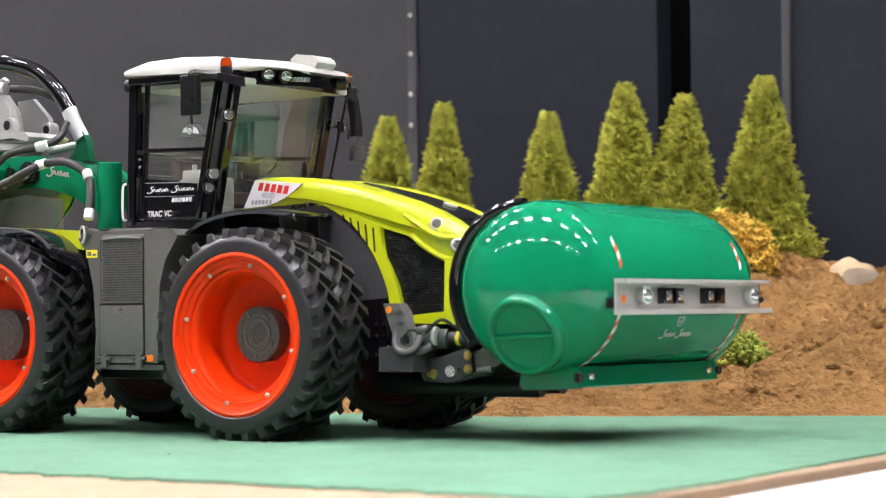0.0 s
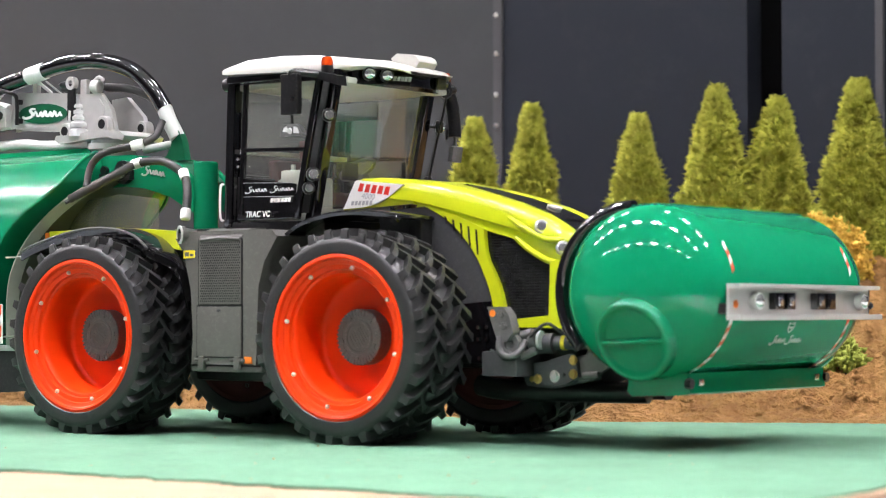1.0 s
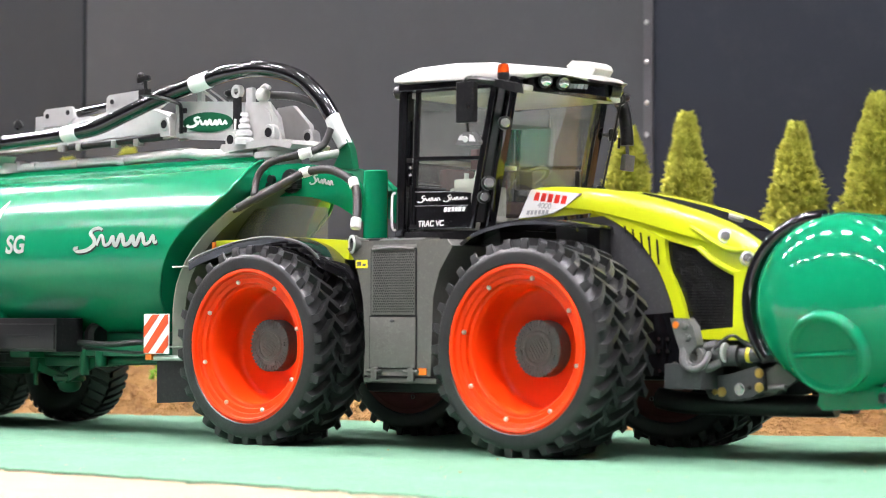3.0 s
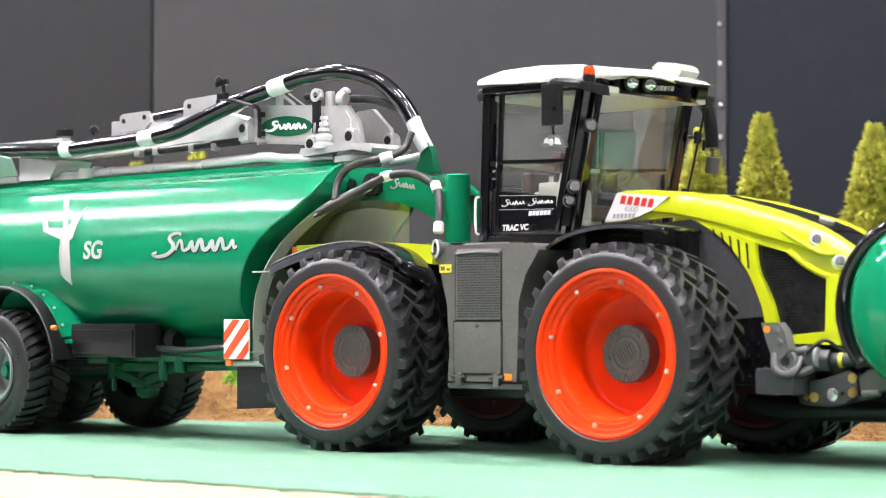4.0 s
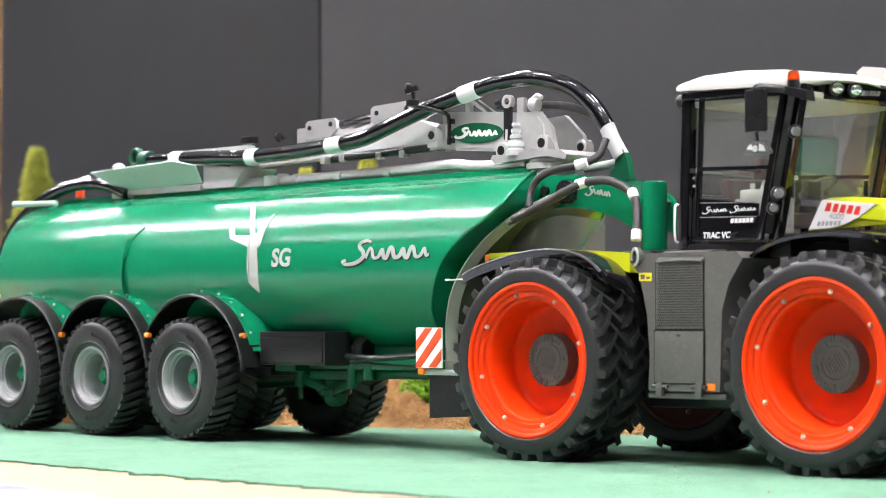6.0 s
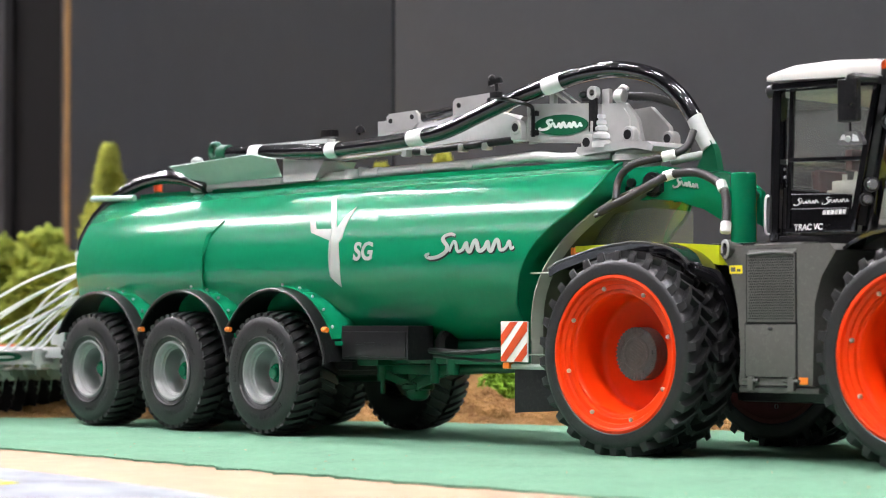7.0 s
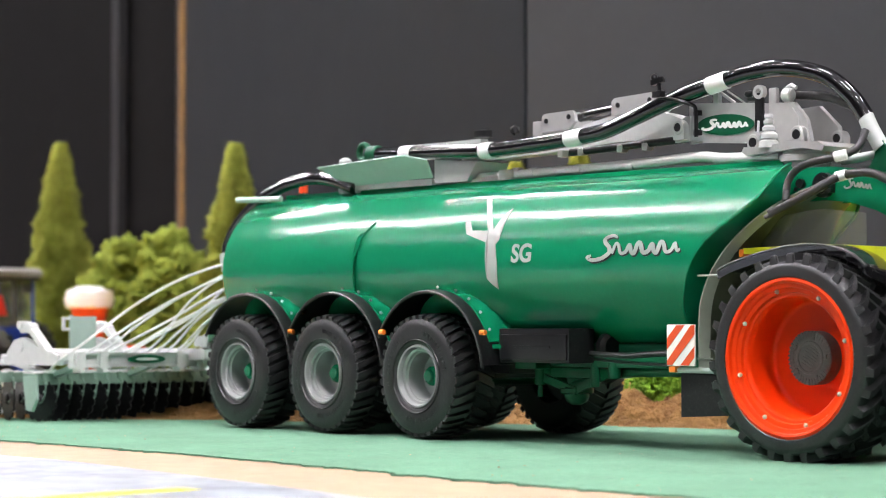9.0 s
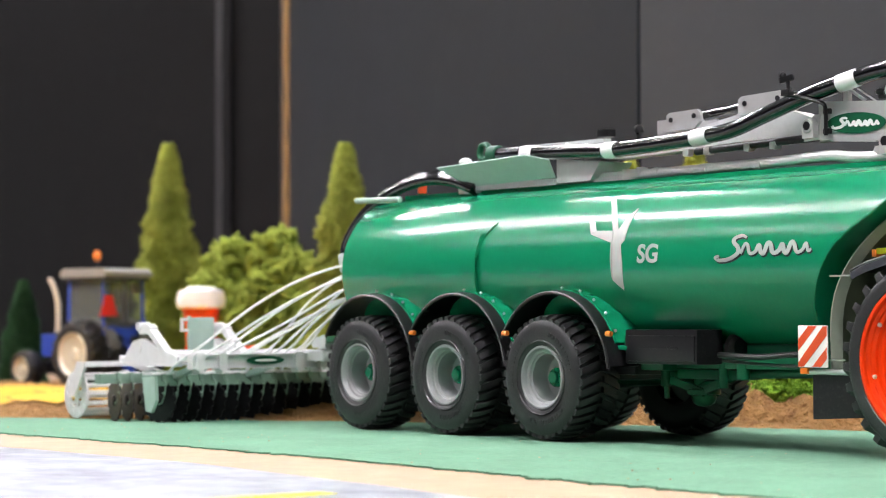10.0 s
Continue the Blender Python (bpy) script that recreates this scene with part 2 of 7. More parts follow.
def bar(p0, p1, w, h, r=0.03):
    """A square bar between two points."""
    p0, p1 = Vector(p0), Vector(p1)
    d = p1 - p0
    bm = box(-w / 2, w / 2, -h / 2, h / 2, 0, d.length, r)
    return turned(bm, Matrix.Translation(p0) @ d.to_track_quat("Z", "Y").to_matrix().to_4x4())


def rings(rows, close_ends=True, cyclic=True):
    """A skin through rows of points."""
    bm = bmesh.new()
    vs = [[bm.verts.new(p) for p in row] for row in rows]
    n = len(rows[0])
    for a, b in zip(vs, vs[1:]):
        for i in range(n if cyclic else n - 1):
            q = [a[i], a[(i + 1) % n], b[(i + 1) % n], b[i]]
            try:
                bm.faces.new(q)
            except ValueError:
                pass
    if close_ends and cyclic:
        bm.faces.new(vs[0][::-1])
        bm.faces.new(vs[-1])
    return bm


def rod(p0, p1, r, seg=14, r2=None, bev=0.0):
    p0, p1 = Vector(p0), Vector(p1)
    d = p1 - p0
    q = d.to_track_quat("Z", "Y").to_matrix()
    r2 = r if r2 is None else r2
    prof = [(r, 0.0), (r2, 1.0)] if not bev else [(r - bev, 0), (r, bev / d.length), (r2, 1 - bev / d.length), (r2 - bev, 1)]
    return rings([[p0 + d * t + q @ Vector((rr * math.cos(a), rr * math.sin(a), 0)) for a in
                   [2 * math.pi * i / seg for i in range(seg)]] for rr, t in prof])


def lathe(profile, center, axis="y", seg=48, close=False):
    """profile: (radius, along). Turned round an axis through center."""
    c = Vector(center)
    rows = []
    for i in range(seg):
        a = 2 * math.pi * i / seg
        s, k = math.sin(a), math.cos(a)
        if axis == "y":
            rows.append([c + Vector((r * k, h, r * s)) for r, h in profile])
        elif axis == "z":
            rows.append([c + Vector((r * k, r * s, h)) for r, h in profile])
        else:
            rows.append([c + Vector((h, r * k, r * s)) for r, h in profile])
    bm = bmesh.new()
    vs = [[bm.verts.new(p) for p in row] for row in rows]
    n = len(profile)
    for i in range(seg):
        a, b = vs[i], vs[(i + 1) % seg]
        for j in range(n if close else n - 1):
            bm.faces.new([a[j], a[(j + 1) % n], b[(j + 1) % n], b[j]])
    bmesh.ops.remove_doubles(bm, verts=bm.verts, dist=1e-4)
    return bm


def spline(pts, n=8):
    """A smooth way through points."""
    P = [Vector(p) for p in pts]
    P = [P[0] * 2 - P[1]] + P + [P[-1] * 2 - P[-2]]
    out = []
    for i in range(1, len(P) - 2):
        a, b, c, d = P[i - 1:i + 3]
        for k in range(n):
            t = k / n
            out.append(0.5 * ((2 * b) + (c - a) * t + (2 * a - 5 * b + 4 * c - d) * t * t + (3 * b - a - 3 * c + d) * t ** 3))
    out.append(P[-2])
    return out


def tube(pts, r, seg=10, n=8, rib=0.0, smooth=True):
    w = spline(pts, n) if smooth else [Vector(p) for p in pts]
    rows, s = [], None
    for i, p in enumerate(w):
        d = (w[min(i + 1, len(w) - 1)] - w[max(i - 1, 0)]).normalized()
        if s is None:
            s = d.cross(Vector((0.02, 0.03, 1)))
            if s.length < 0.2:
                s = d.cross(Vector((1, 0, 0)))
        s = (s - d * s.dot(d)).normalized()
        u = s.cross(d)
        rr = r * (1 + rib * (1 if i % 2 else -1))
        rows.append([p + s * rr * math.cos(a) + u * rr * math.sin(a) for a in [2 * math.pi * k / seg for k in range(seg)]])
    return rings(rows)


def slab(outline, y0, y1, r=0.04, plane="xz"):
    """A plate with an outline in one plane, between two depths."""
    bm = bmesh.new()
    put = {"xz": lambda a, b, d: (a, d, b), "yz": lambda a, b, d: (d, a, b), "xy": lambda a, b, d: (a, b, d)}[plane]
    lo = [bm.verts.new(put(a, b, y0)) for a, b in outline]
    hi = [bm.verts.new(put(a, b, y1)) for a, b in outline]
    bm.faces.new(lo[::-1])
    bm.faces.new(hi)
    n = len(outline)
    for i in range(n):
        bm.faces.new([lo[i], lo[(i + 1) % n], hi[(i + 1) % n], hi[i]])
    return bevelled(bm, r)


def thicken(bm, thick):
    """Give a skin a second side, thick below it, and close its edges."""
    bmesh.ops.recalc_face_normals(bm, faces=bm.faces)
    bm.normal_update()
    if sum(f.normal.z * f.calc_area() for f in bm.faces) < 0:
        bmesh.ops.reverse_faces(bm, faces=bm.faces)
        bm.normal_update()
    faces, rim = bm.faces[:], [e for e in bm.edges if e.is_boundary]
    below = {v: bm.verts.new(v.co - v.normal * thick) for v in bm.verts[:]}
    for f in faces:
        bm.faces.new([below[v] for v in reversed(f.verts)])
    for e in rim:
        a, b = e.verts
        bm.faces.new([a, b, below[b], below[a]])
    return bm


def sheet(rows, thick=0.0):
    bm = rings(rows, False, False)
    return thicken(bm, thick) if thick else bm


def ball(c, r, sub=2, squash=(1, 1, 1)):
    bm = bmesh.new()
    bmesh.ops.create_icosphere(bm, subdivisions=sub, radius=r)
    return turned(bm, Matrix.LocRotScale(c, None, squash))


def letters(name, body, size, at, turn, mat, parent, depth=0.01, lean=0.0, label="", bold=0.0):
    """Written words as flat raised shapes. at in centimetres; turn: Euler in degrees."""
    cu = bpy.data.curves.new(name, "FONT")
    cu.body, cu.size, cu.extrude, cu.shear = body, size * CM, depth * CM, lean
    cu.align_x = "LEFT"
    cu.offset = bold * size * CM
    tmp = bpy.data.objects.new("tmp", cu)
    scene.collection.objects.link(tmp)
    dg = bpy.context.evaluated_depsgraph_get()
    me = bpy.data.meshes.new_from_object(tmp.evaluated_get(dg))
    bpy.data.objects.remove(tmp)
    me.transform(Euler([radians(a) for a in turn]).to_matrix().to_4x4())
    me.transform(Matrix.Translation(Vector(at) * CM))
    me.materials.clear()
    me.materials.append(mat)
    ob = new(name, me)
    ob.parent = parent
    return tagged(ob, label)


# ---------------------------------------------------------------- hall
def setting():
    bm = box(-700, 700, -800, 500, -82, -80, 0)
    tagged(part("floor", bm, M["concrete"]), "grey concrete exhibition hall floor", "floor", kind="structure")
    bm = box(-700, 700, -800, 500, 300, 304, 0)
    tagged(part("ceiling", bm, M["ceiling"]), "plain grey exhibition hall ceiling", "ceiling", kind="structure")
    for nm, b in (("wall_south", box(-700, 700, -808, -800, -80, 300, 0)), ("wall_north", box(-700, 700, 500, 508, -80, 300, 0)),
                  ("wall_west", box(-708, -700, -800, 500, -80, 300, 0)), ("wall_east", box(700, 708, -800, 500, -80, 300, 0))):
        tagged(part(nm, b, M["hallwall"]), "plain grey painted hall wall", "wall", kind="structure")
    # rows of long lamps under the ceiling, in line with the slurry trailer
    k = 0
    first = None
    for w in (-110, 110, -330, 330):
        for u in range(-550, 350, 100):
            if first is None:
                first = thing("ceiling_light", (0, 0, 296), -2.6, "long white fluorescent ceiling lamp, switched on", "ceiling light", "ceiling lamps")
                part("housing", box(-24, 24, -11, 11, 0, 4, 0.5), M["white"], first)
                part("diffuser", box(-21, 21, -9, 9, -1.5, -0.1, 0.5), M["lamp"], first, "glowing diffuser")
            c = pose(u * CM, (w - 0.045 * u) * CM, 2.96, 0, 0, -2.6) @ Matrix.Diagonal((1, 1 if abs(w) < 200 else 0.3, 1, 1))
            if k == 0:
                first.matrix_world = c
            else:
                copy_thing(first, c)
            k += 1


# far edge of the mat: height of the landscape behind it
EDGE = ((-160, -40), (-66, -5.5), (-48.5, 5.7), (-33, 14.5), (-20, 17.0), (-2, 17.2), (11, 24), (30, 34.4), (90, 60))


MAT = ((-80, -10.8), (-33, -10.85), (-26.5, -11.2), (-20, -11.9), (-13, -12.7), (-5, -13.0), (30, -13.3))
ROAD = ((-200, -15.0), (-32, -15.2), (-27, -15.45), (-21, -16.5), (-17, -17.0), (-10, -18.4), (-4, -20.2), (30, -20.9))


def between(table, x):
    for (xa, ya), (xb, yb) in zip(table, table[1:]):
        if x <= xb:
            return ya + (yb - ya) * (x - xa) / (xb - xa)
    return table[-1][1]


def edge_y(x):
    for (xa, ya), (xb, yb) in zip(EDGE, EDGE[1:]):
        if x <= xb:
            return ya + (yb - ya) * (x - xa) / (xb - xa)
    return EDGE[-1][1]


def smooth01(t):
    t = max(0.0, min(1.0, t))
    return t * t * (3 - 2 * t)


def land(x, y):
    """Height of the soil behind the mat, in centimetres."""
    s = y - edge_y(x)
    top = 0.3 + 5.0 * smooth01((x + 34) / 22) + 0.9 * smooth01((x + 62) / 20) - 1.5 * smooth01((x + 7) / 12)
    rise = 0.25 * smooth01(s / 1.5) + top * smooth01((s - 0.3) / 13.5)
    n = noise.noise(Vector((x * 0.16, y * 0.16, 1.0))) * 0.5 + noise.noise(Vector((x * 0.5, y * 0.5, 4.0))) * 0.38 + noise.noise(Vector((x * 0.9, y * 1.3, 7.0))) * 0.3 \
        + noise.noise(Vector((x * 1.6, y * 1.6, 9.0))) * 0.26 - 0.7 * max(0.0, 0.16 - abs(noise.noise(Vector((x * 0.28, y * 0.8, 6.0))))) / 0.16 * max(0.0, noise.noise(Vector((x * 0.2, y * 0.3, 3.0)))) + noise.noise(Vector((x * 4.0, y * 4.0, 5.0))) * 0.1 + abs(noise.noise(Vector((x * 0.33, y * 0.9, 2.0)))) * 0.45
    return -0.12 - 0.5 * smooth01((-66 - x) / 20) + rise + n * 1.8 * smooth01(s / 3.0) * (0.3 + 0.65 * smooth01((x + 60) / 30))


def wall_y(x):
    return 41 + 0.16 * (x + 22.75)


def landscape():
    # baseboard of the diorama
    base = thing("display_table", (0, 0, 0), 0, "low exhibition table carrying the model landscape", "table")
    part("top", slab([(-190, -60), (22.0, -60), (21.35, -9.8), (21.15, -6), (-190, -6)], -3.2, -0.09, 0.03, "xy"), M["ply"], base, "pale plywood table top")
    part("end_top", slab([(12, -5.99), (21.15, -5.99), (20.65, 2.4), (19.9, 16), (18, 62), (12, 62)], -3.2, -0.09, 0.03, "xy"), M["ply"], base)
    part("rear_top", box(-190, 18, -6, 110, -4.2, -1.4, 0.1), M["ply"], base)
    for x in (-180, 14):
        for y in (-15, 52):
            part("leg", box(x - 3, x + 3, y - 3, y + 3, -80, -4.2, 0.2), M["ply"], base)
    tagged(part("tablecloth", slab([(22.4, -60), (21.75, -9.8), (21.5, -6), (21.0, 2.4), (20.2, 16), (18.3, 70), (75, 70), (75, -60)], -3.4, -0.3, 0.1, "xy"), M["tie"]), "white cloth over the neighbouring table", "tablecloth", kind="structure")
    # soil
    nx, ny = 420, 150
    rows = []
    for j in range(ny + 1):
        row = []
        for i in range(nx + 1):
            x = 34 - 184 * (1 - i / nx) ** 1.7
            y0 = min(edge_y(x), 40) - 2.5
            y = y0 + (wall_y(x) + 6 - y0) * (j / ny) ** 1.25
            row.append((x, y, land(x, y)))
        rows.append(row)
    tagged(part("ground", sheet(rows), M["soil"], angle=180), "loose brown soil rising into a bank behind the mat", "soil", kind="structure")
    # felt mat
    random.seed(5)
    near, far = [], []
    x = -74.0
    while x <= 20.2:
        e = random.choice((0, 0, 0, -0.42, 0.26, 0.12)) * random.random() + noise.noise(Vector((x * 0.8, 0, 0))) * 0.16 + noise.noise(Vector((x * 2.7, 3, 0))) * 0.1
        near.append((x, between(MAT, x) + e))
        far.append((x, max(edge_y(x), near[-1][1] + 0.6) + e))
        x += 0.22
    rows = [[(xx, yn + (yf - yn) * t, -0.02 + 0.02 * noise.noise(Vector((xx * .3, t * 9, 0)))) for (xx, yn), (_, yf) in zip(near, far)] for t in
            [k / 60 for k in range(61)]]
    # the end of the mat by the table's corner, torn and slanting
    for row in rows:
        for i, (xx, yy, zz) in enumerate(row):
            if xx > 18:
                end = 20.85 - 0.09 * (yy + 8) - 0.35 * max(0.0, -11 - yy) + 0.22 * noise.noise(Vector((0, yy * 1.7, 2.0))) + 0.1 * noise.noise(Vector((0, yy * 5, 5.0)))
                row[i] = (18 + (xx - 18) * (end - 18) / 2.1, yy, zz)
    tagged(part("mat", sheet(rows, 0.055), M["felt"], angle=60), "thin green felt mat with a ragged cut edge", "mat", kind="structure")
    # printed road sheet before the table edge
    rows = []
    for j in range(11):
        row = []
        for i in range(119):
            x = -190 + 213 * i / 118
            ye = between(ROAD, x) - 0.45 + 0.15 * noise.noise(Vector((x * 0.4, 0, 0)))
            row.append((x, -60 + (ye + 60) * j / 10, -0.065))
        rows.append(row)
    tagged(part("road", sheet(rows, 0.08), M["road"]), "marbled pale grey printed road sheet", "road", kind="structure")


def panels():
    """The dark display panels behind the landscape."""
    ang = math.degrees(math.atan(0.16))

    def along(x):  # place on the panel line
        return (x, wall_y(x))

    def panel(name, x0, x1, mat, back, label, kind="structure"):
        bm = box(0, math.hypot(x1 - x0, 0.16 * (x1 - x0)), back, back + 2, -80, 120, 0.1)
        px, py = along(x0)
        turned(bm, pose(px, py, 0, 0, 0, ang))
        tagged(part(name, bm, mat), label, "display panel", kind=kind)

    panel("wall_panel_1", -58.5, -22.97, M["wall_a"], 0, "warm dark grey display panel")
    def board(name, p, q, mat, label, thick=2):
        d = math.hypot(q[0] - p[0], q[1] - p[1])
        bm = turned(box(0, d, 0, thick, -80, 150, 0.1), pose(p[0], p[1], 0, 0, 0, math.degrees(math.atan2(q[1] - p[1], q[0] - p[0]))))
        tagged(part(name, bm, mat), label, "display panel", kind="structure")

    board("wall_panel_2", (-140, 70.5), (-58.7, 35.2), M["wall_d"], "dark blue-grey display panel")
    board("wall_panel_7", (-300, 90), (-143.0, 72.5), M["wall_e"], "charcoal display panel")
    board("trim_2", (-141.8, 71.05), (-140.2, 70.2), M["strip"], "tan wooden batten on the panel edge", 1)
    board("trim_5", (-143.2, 71.8), (-141.9, 71.1), M["post"], "dark metal panel edge", 1)
    board("trim_3", (-155.3, 72.6), (-153.8, 72.4), M["post"], "grey metal panel joint", 1)
    panel("wall_panel_3", -22.43, -9.4, M["wall_b"], 0, "blue-grey display panel")
    # near-black sheet set back here, its colour giving the gap's shade
    panel("gap_shade", -15.0, -3.5, M["wall_c"], 3.0, "black sheet put in for the shaded gap between display panels")
    panel("wall_panel_5", -7.7, -2.9, M["wall_b"], 0, "blue-grey display panel")
    panel("wall_panel_6", -2.8, 60, M["wall_b"], 0.15, "blue-grey display panel")
    panel("trim_1", -22.96, -22.44, M["joint"], -0.12, "grey metal panel joint with screw heads")

    panel("trim_4", -3.12, -2.72, M["joint"], -0.1, "grey metal panel joint")
    for z in (19.3, 17.3, 15.2, 13.6):
        screw = ball((-22.7, wall_y(-22.7) - 0.2, z), 0.13, 2, (1, 0.6, 1))
        tagged(part("screw", screw, M["alloy"]), "round bright screw head on the panel joint", "screw", "panel screws")


# ---------------------------------------------------------------- wheels
def tyre_body(R, r_in, y0, y1, lug_h):
    """The smooth carcass of a tyre round the y axis."""
    w, mid = y1 - y0, (y0 + y1) / 2
    base = R - lug_h
    sw = (base - r_in)
    prof = [(r_in - 0.12, y0 + 0.22), (r_in, y0 + 0.04), (r_in + sw * 0.12, y0 - 0.03), (r_in + sw * 0.6, y0 - 0.04), (base - 0.08, y0 + 0.0), (base - 0.01, y0 + 0.08),
            (base + 0.02, y0 + w * 0.3), (base + 0.04, mid), (base + 0.02, y1 - w * 0.3), (base - 0.01, y1 - 0.08), (base - 0.08, y1 - 0.0),
            (r_in + sw * 0.6, y1 + 0.03), (r_in, y1 - 0.04), (r_in - 0.12, y1 - 0.22)]
    return lathe(prof, (0, 0, 0), "y", 72)


def lug_mesh(R, y0, y1, count, lug_h, lug_w, side, sweep_k):
    """One raised lug that runs from a shoulder towards the middle of the tread."""
    w, mid = y1 - y0, (y0 + y1) / 2
    base = R - lug_h
    ye = y0 + 0.07 if side == 0 else y1 - 0.07
    yi = mid + (0.10 if side == 0 else -0.10) * w
    sweep = sweep_k * 2 * math.pi / count
    rows = []
    for j in range(5):
        t = j / 4
        y = ye + (yi - ye) * t
        a = sweep * t ** 1.35
        hw = lug_w * (0.62 - 0.22 * t) / R
        top, low = R - 0.03 * (1 - t) ** 3, base - 0.08
        rows.append([(rr * math.cos(aa), y, rr * math.sin(aa)) for rr, aa in ((low, a - hw * 1.5), (top, a - hw), (top, a + hw), (low, a + hw * 1.5))])
    dy = -0.05 if side == 0 else 0.05
    foot = [(x * q, y + dy, z * q) for (x, y, z), q in zip(rows[0], (0.99, 0.965, 0.965, 0.99))]
    return rings([foot] + rows)


def lugged_tyre(parent, key, R, r_in, y0, y1, count, lug_h, lug_w, sweep_k=0.75, name="tyre", shift=Matrix(), label=""):
    """A tyre carcass and its lugs, each an object on shared mesh data."""
    if key not in WHEEL:
        WHEEL[key] = (finish("tyre", tyre_body(R, r_in, y0, y1, lug_h), M["rubber"], 40),
                      [finish("lug", lug_mesh(R, y0, y1, count, lug_h, lug_w, s, sweep_k), M["rubber"], 30) for s in (0, 1)])
    body, lugs = WHEEL[key]
    share(name, body, parent, shift, label)
    for s in (0, 1):
        for k in range(count):
            share("lug", lugs[s], parent, shift @ Matrix.Rotation(-2 * math.pi * (k + 0.5 * s) / count, 4, "Y"))


def rim_mesh(r, depth):
    prof = [(r + 0.02, 0.06), (r + 0.03, 0.0), (r - 0.06, -0.03), (r - 0.12, 0.0), (r - 0.15, 0.1), (r - 0.27, 0.14), (r - 0.30, 0.2), (r - 0.44, 0.22), (r - 0.47, 0.33),
            (r - 0.56, 0.35), (r - 0.61, 0.42), (r - 0.63, 0.6), (r - 0.64, depth - 0.3), (r - 0.66, depth - 0.14), (r - 0.72, depth - 0.05), (r - 0.82, depth - 0.015), (r - 1.1, depth), (0.001, depth)]
    back = [(0.001, depth + 0.06), (r - 0.7, depth + 0.06), (r - 0.35, 0.4)]
    return lathe(prof + back, (0, 0, 0), "y", 72)


def tractor_wheel(parent, x, y, side, spin):
    """Dual wheel: outer tyre with dished rim and hub, inner tyre behind it. side: -1 near, 1 far."""
    w = new("dual_wheel")
    w.parent = parent
    w.empty_display_size = 0.01
    w.matrix_basis = pose(x * CM, y * CM, 3.28 * CM, 0, spin, 0 if side < 0 else 180)
    if "rim" not in WHEEL:
        WHEEL["rim"] = finish("rim", rim_mesh(2.55, 1.66), M["rim"])
        hub = [lathe([(0.001, 1.12), (0.44, 1.12), (0.46, 1.10), (0.53, 1.10), (0.55, 1.12), (0.83, 1.13), (0.87, 1.17), (0.87, 1.7)], (0, 0, 0), "y", 40)]
        ribs = []
        for k in range(40):
            a = 2 * math.pi * k / 40
            ribs.append(turned(box(0.66, 0.875, 1.105, 1.30, -0.03, 0.03, 0), Matrix.Rotation(a, 4, "Y")))
        for k in range(5):
            a = 2 * math.pi * k / 5
            ribs.append(turned(box(0.6, 0.7, 1.08, 1.14, -0.07, 0.07, 0.01), Matrix.Rotation(a, 4, "Y")))
        for k in range(-3, 4):
            ribs.append(turned(box(-0.3 + 0.03 * abs(k), 0.3 - 0.03 * abs(k), 1.095, 1.14, 0.1 * k - 0.025, 0.1 * k + 0.025, 0), Matrix.Rotation(radians(35), 4, "Y")))
        WHEEL["hub"] = finish("hub_cap", merged(*hub), M["hub"])
        WHEEL["ribs"] = finish("hub_rib", merged(*ribs), M["hub"])
        WHEEL["bolt"] = finish("bolt", lathe([(0.001, -0.09), (0.05, -0.08), (0.075, -0.04), (0.075, 0.06)], (0, 0, 0), "y", 8), M["alloy"])
    lugged_tyre(w, "big", 3.37, 2.55, 0.0, 1.28, 30, 0.27, 0.2, 0.95, "tyre", Matrix(), "black rubber tyre with deep chevron lugs")
    lugged_tyre(w, "big", 3.37, 2.55, 0.0, 1.28, 30, 0.27, 0.2, 0.95, "inner_tyre", Matrix.Translation((0, 1.36, 0)) @ Matrix.Rotation(0.12, 4, "Y"))
    share("rim", WHEEL["rim"], w, label="orange-red dished steel rim")
    # inner disc painted darker than the rim, for the shade it stands in
    part("inner_rim", lathe([(2.5, 1.72), (2.3, 1.9), (2.25, 2.3), (0.6, 2.35), (0.6, 2.45), (2.1, 2.45), (2.2, 2.5), (2.3, 2.56), (2.36, 2.64), (2.5, 2.66)], (0, 0, 0), "y", 48), M["rimshade"], w, "inner wheel disc, its red darkened for shade")
    if side > 0:
        for k in range(10):
            share("bolt", WHEEL["bolt"], w, Matrix.Translation((1.9 * math.cos(0.628 * k), 2.46, 1.9 * math.sin(0.628 * k))))
    part("axle_drum", lathe([(0.001, 3.0), (0.7, 3.0), (0.8, 2.92), (0.85, 2.3)], (0, 0, 0), "y", 24), M["black"], w, "black axle end")
    share("hub_cap", WHEEL["hub"], w, label="dark grey ribbed hub cap")
    tagged(share("hub_rib", WHEEL["ribs"], w), kind="stuff")
    for k in range(8):
        a = 2 * math.pi * k / 8 + 0.18
        share("bolt", WHEEL["bolt"], w, Matrix.Translation((2.19 * math.cos(a), 0.2, 2.19 * math.sin(a))))
    return w


WHEEL = {}
HOOD = ((-2.6, 8.42, 7.38, 1.93), (-1.2, 8.42, 7.45, 1.93), (0.2, 8.30, 7.52, 1.93), (1.0, 8.18, 7.36, 1.92), (2.0, 7.98, 7.02, 1.9), (3.0, 7.72, 6.64, 1.86), (4.0, 7.42, 6.35, 1.80), (4.8, 7.12, 5.9, 1.72),
        (5.4, 6.80, 5.48, 1.60), (5.9, 6.45, 5.3, 1.40), (6.2, 6.1, 5.2, 1.15))

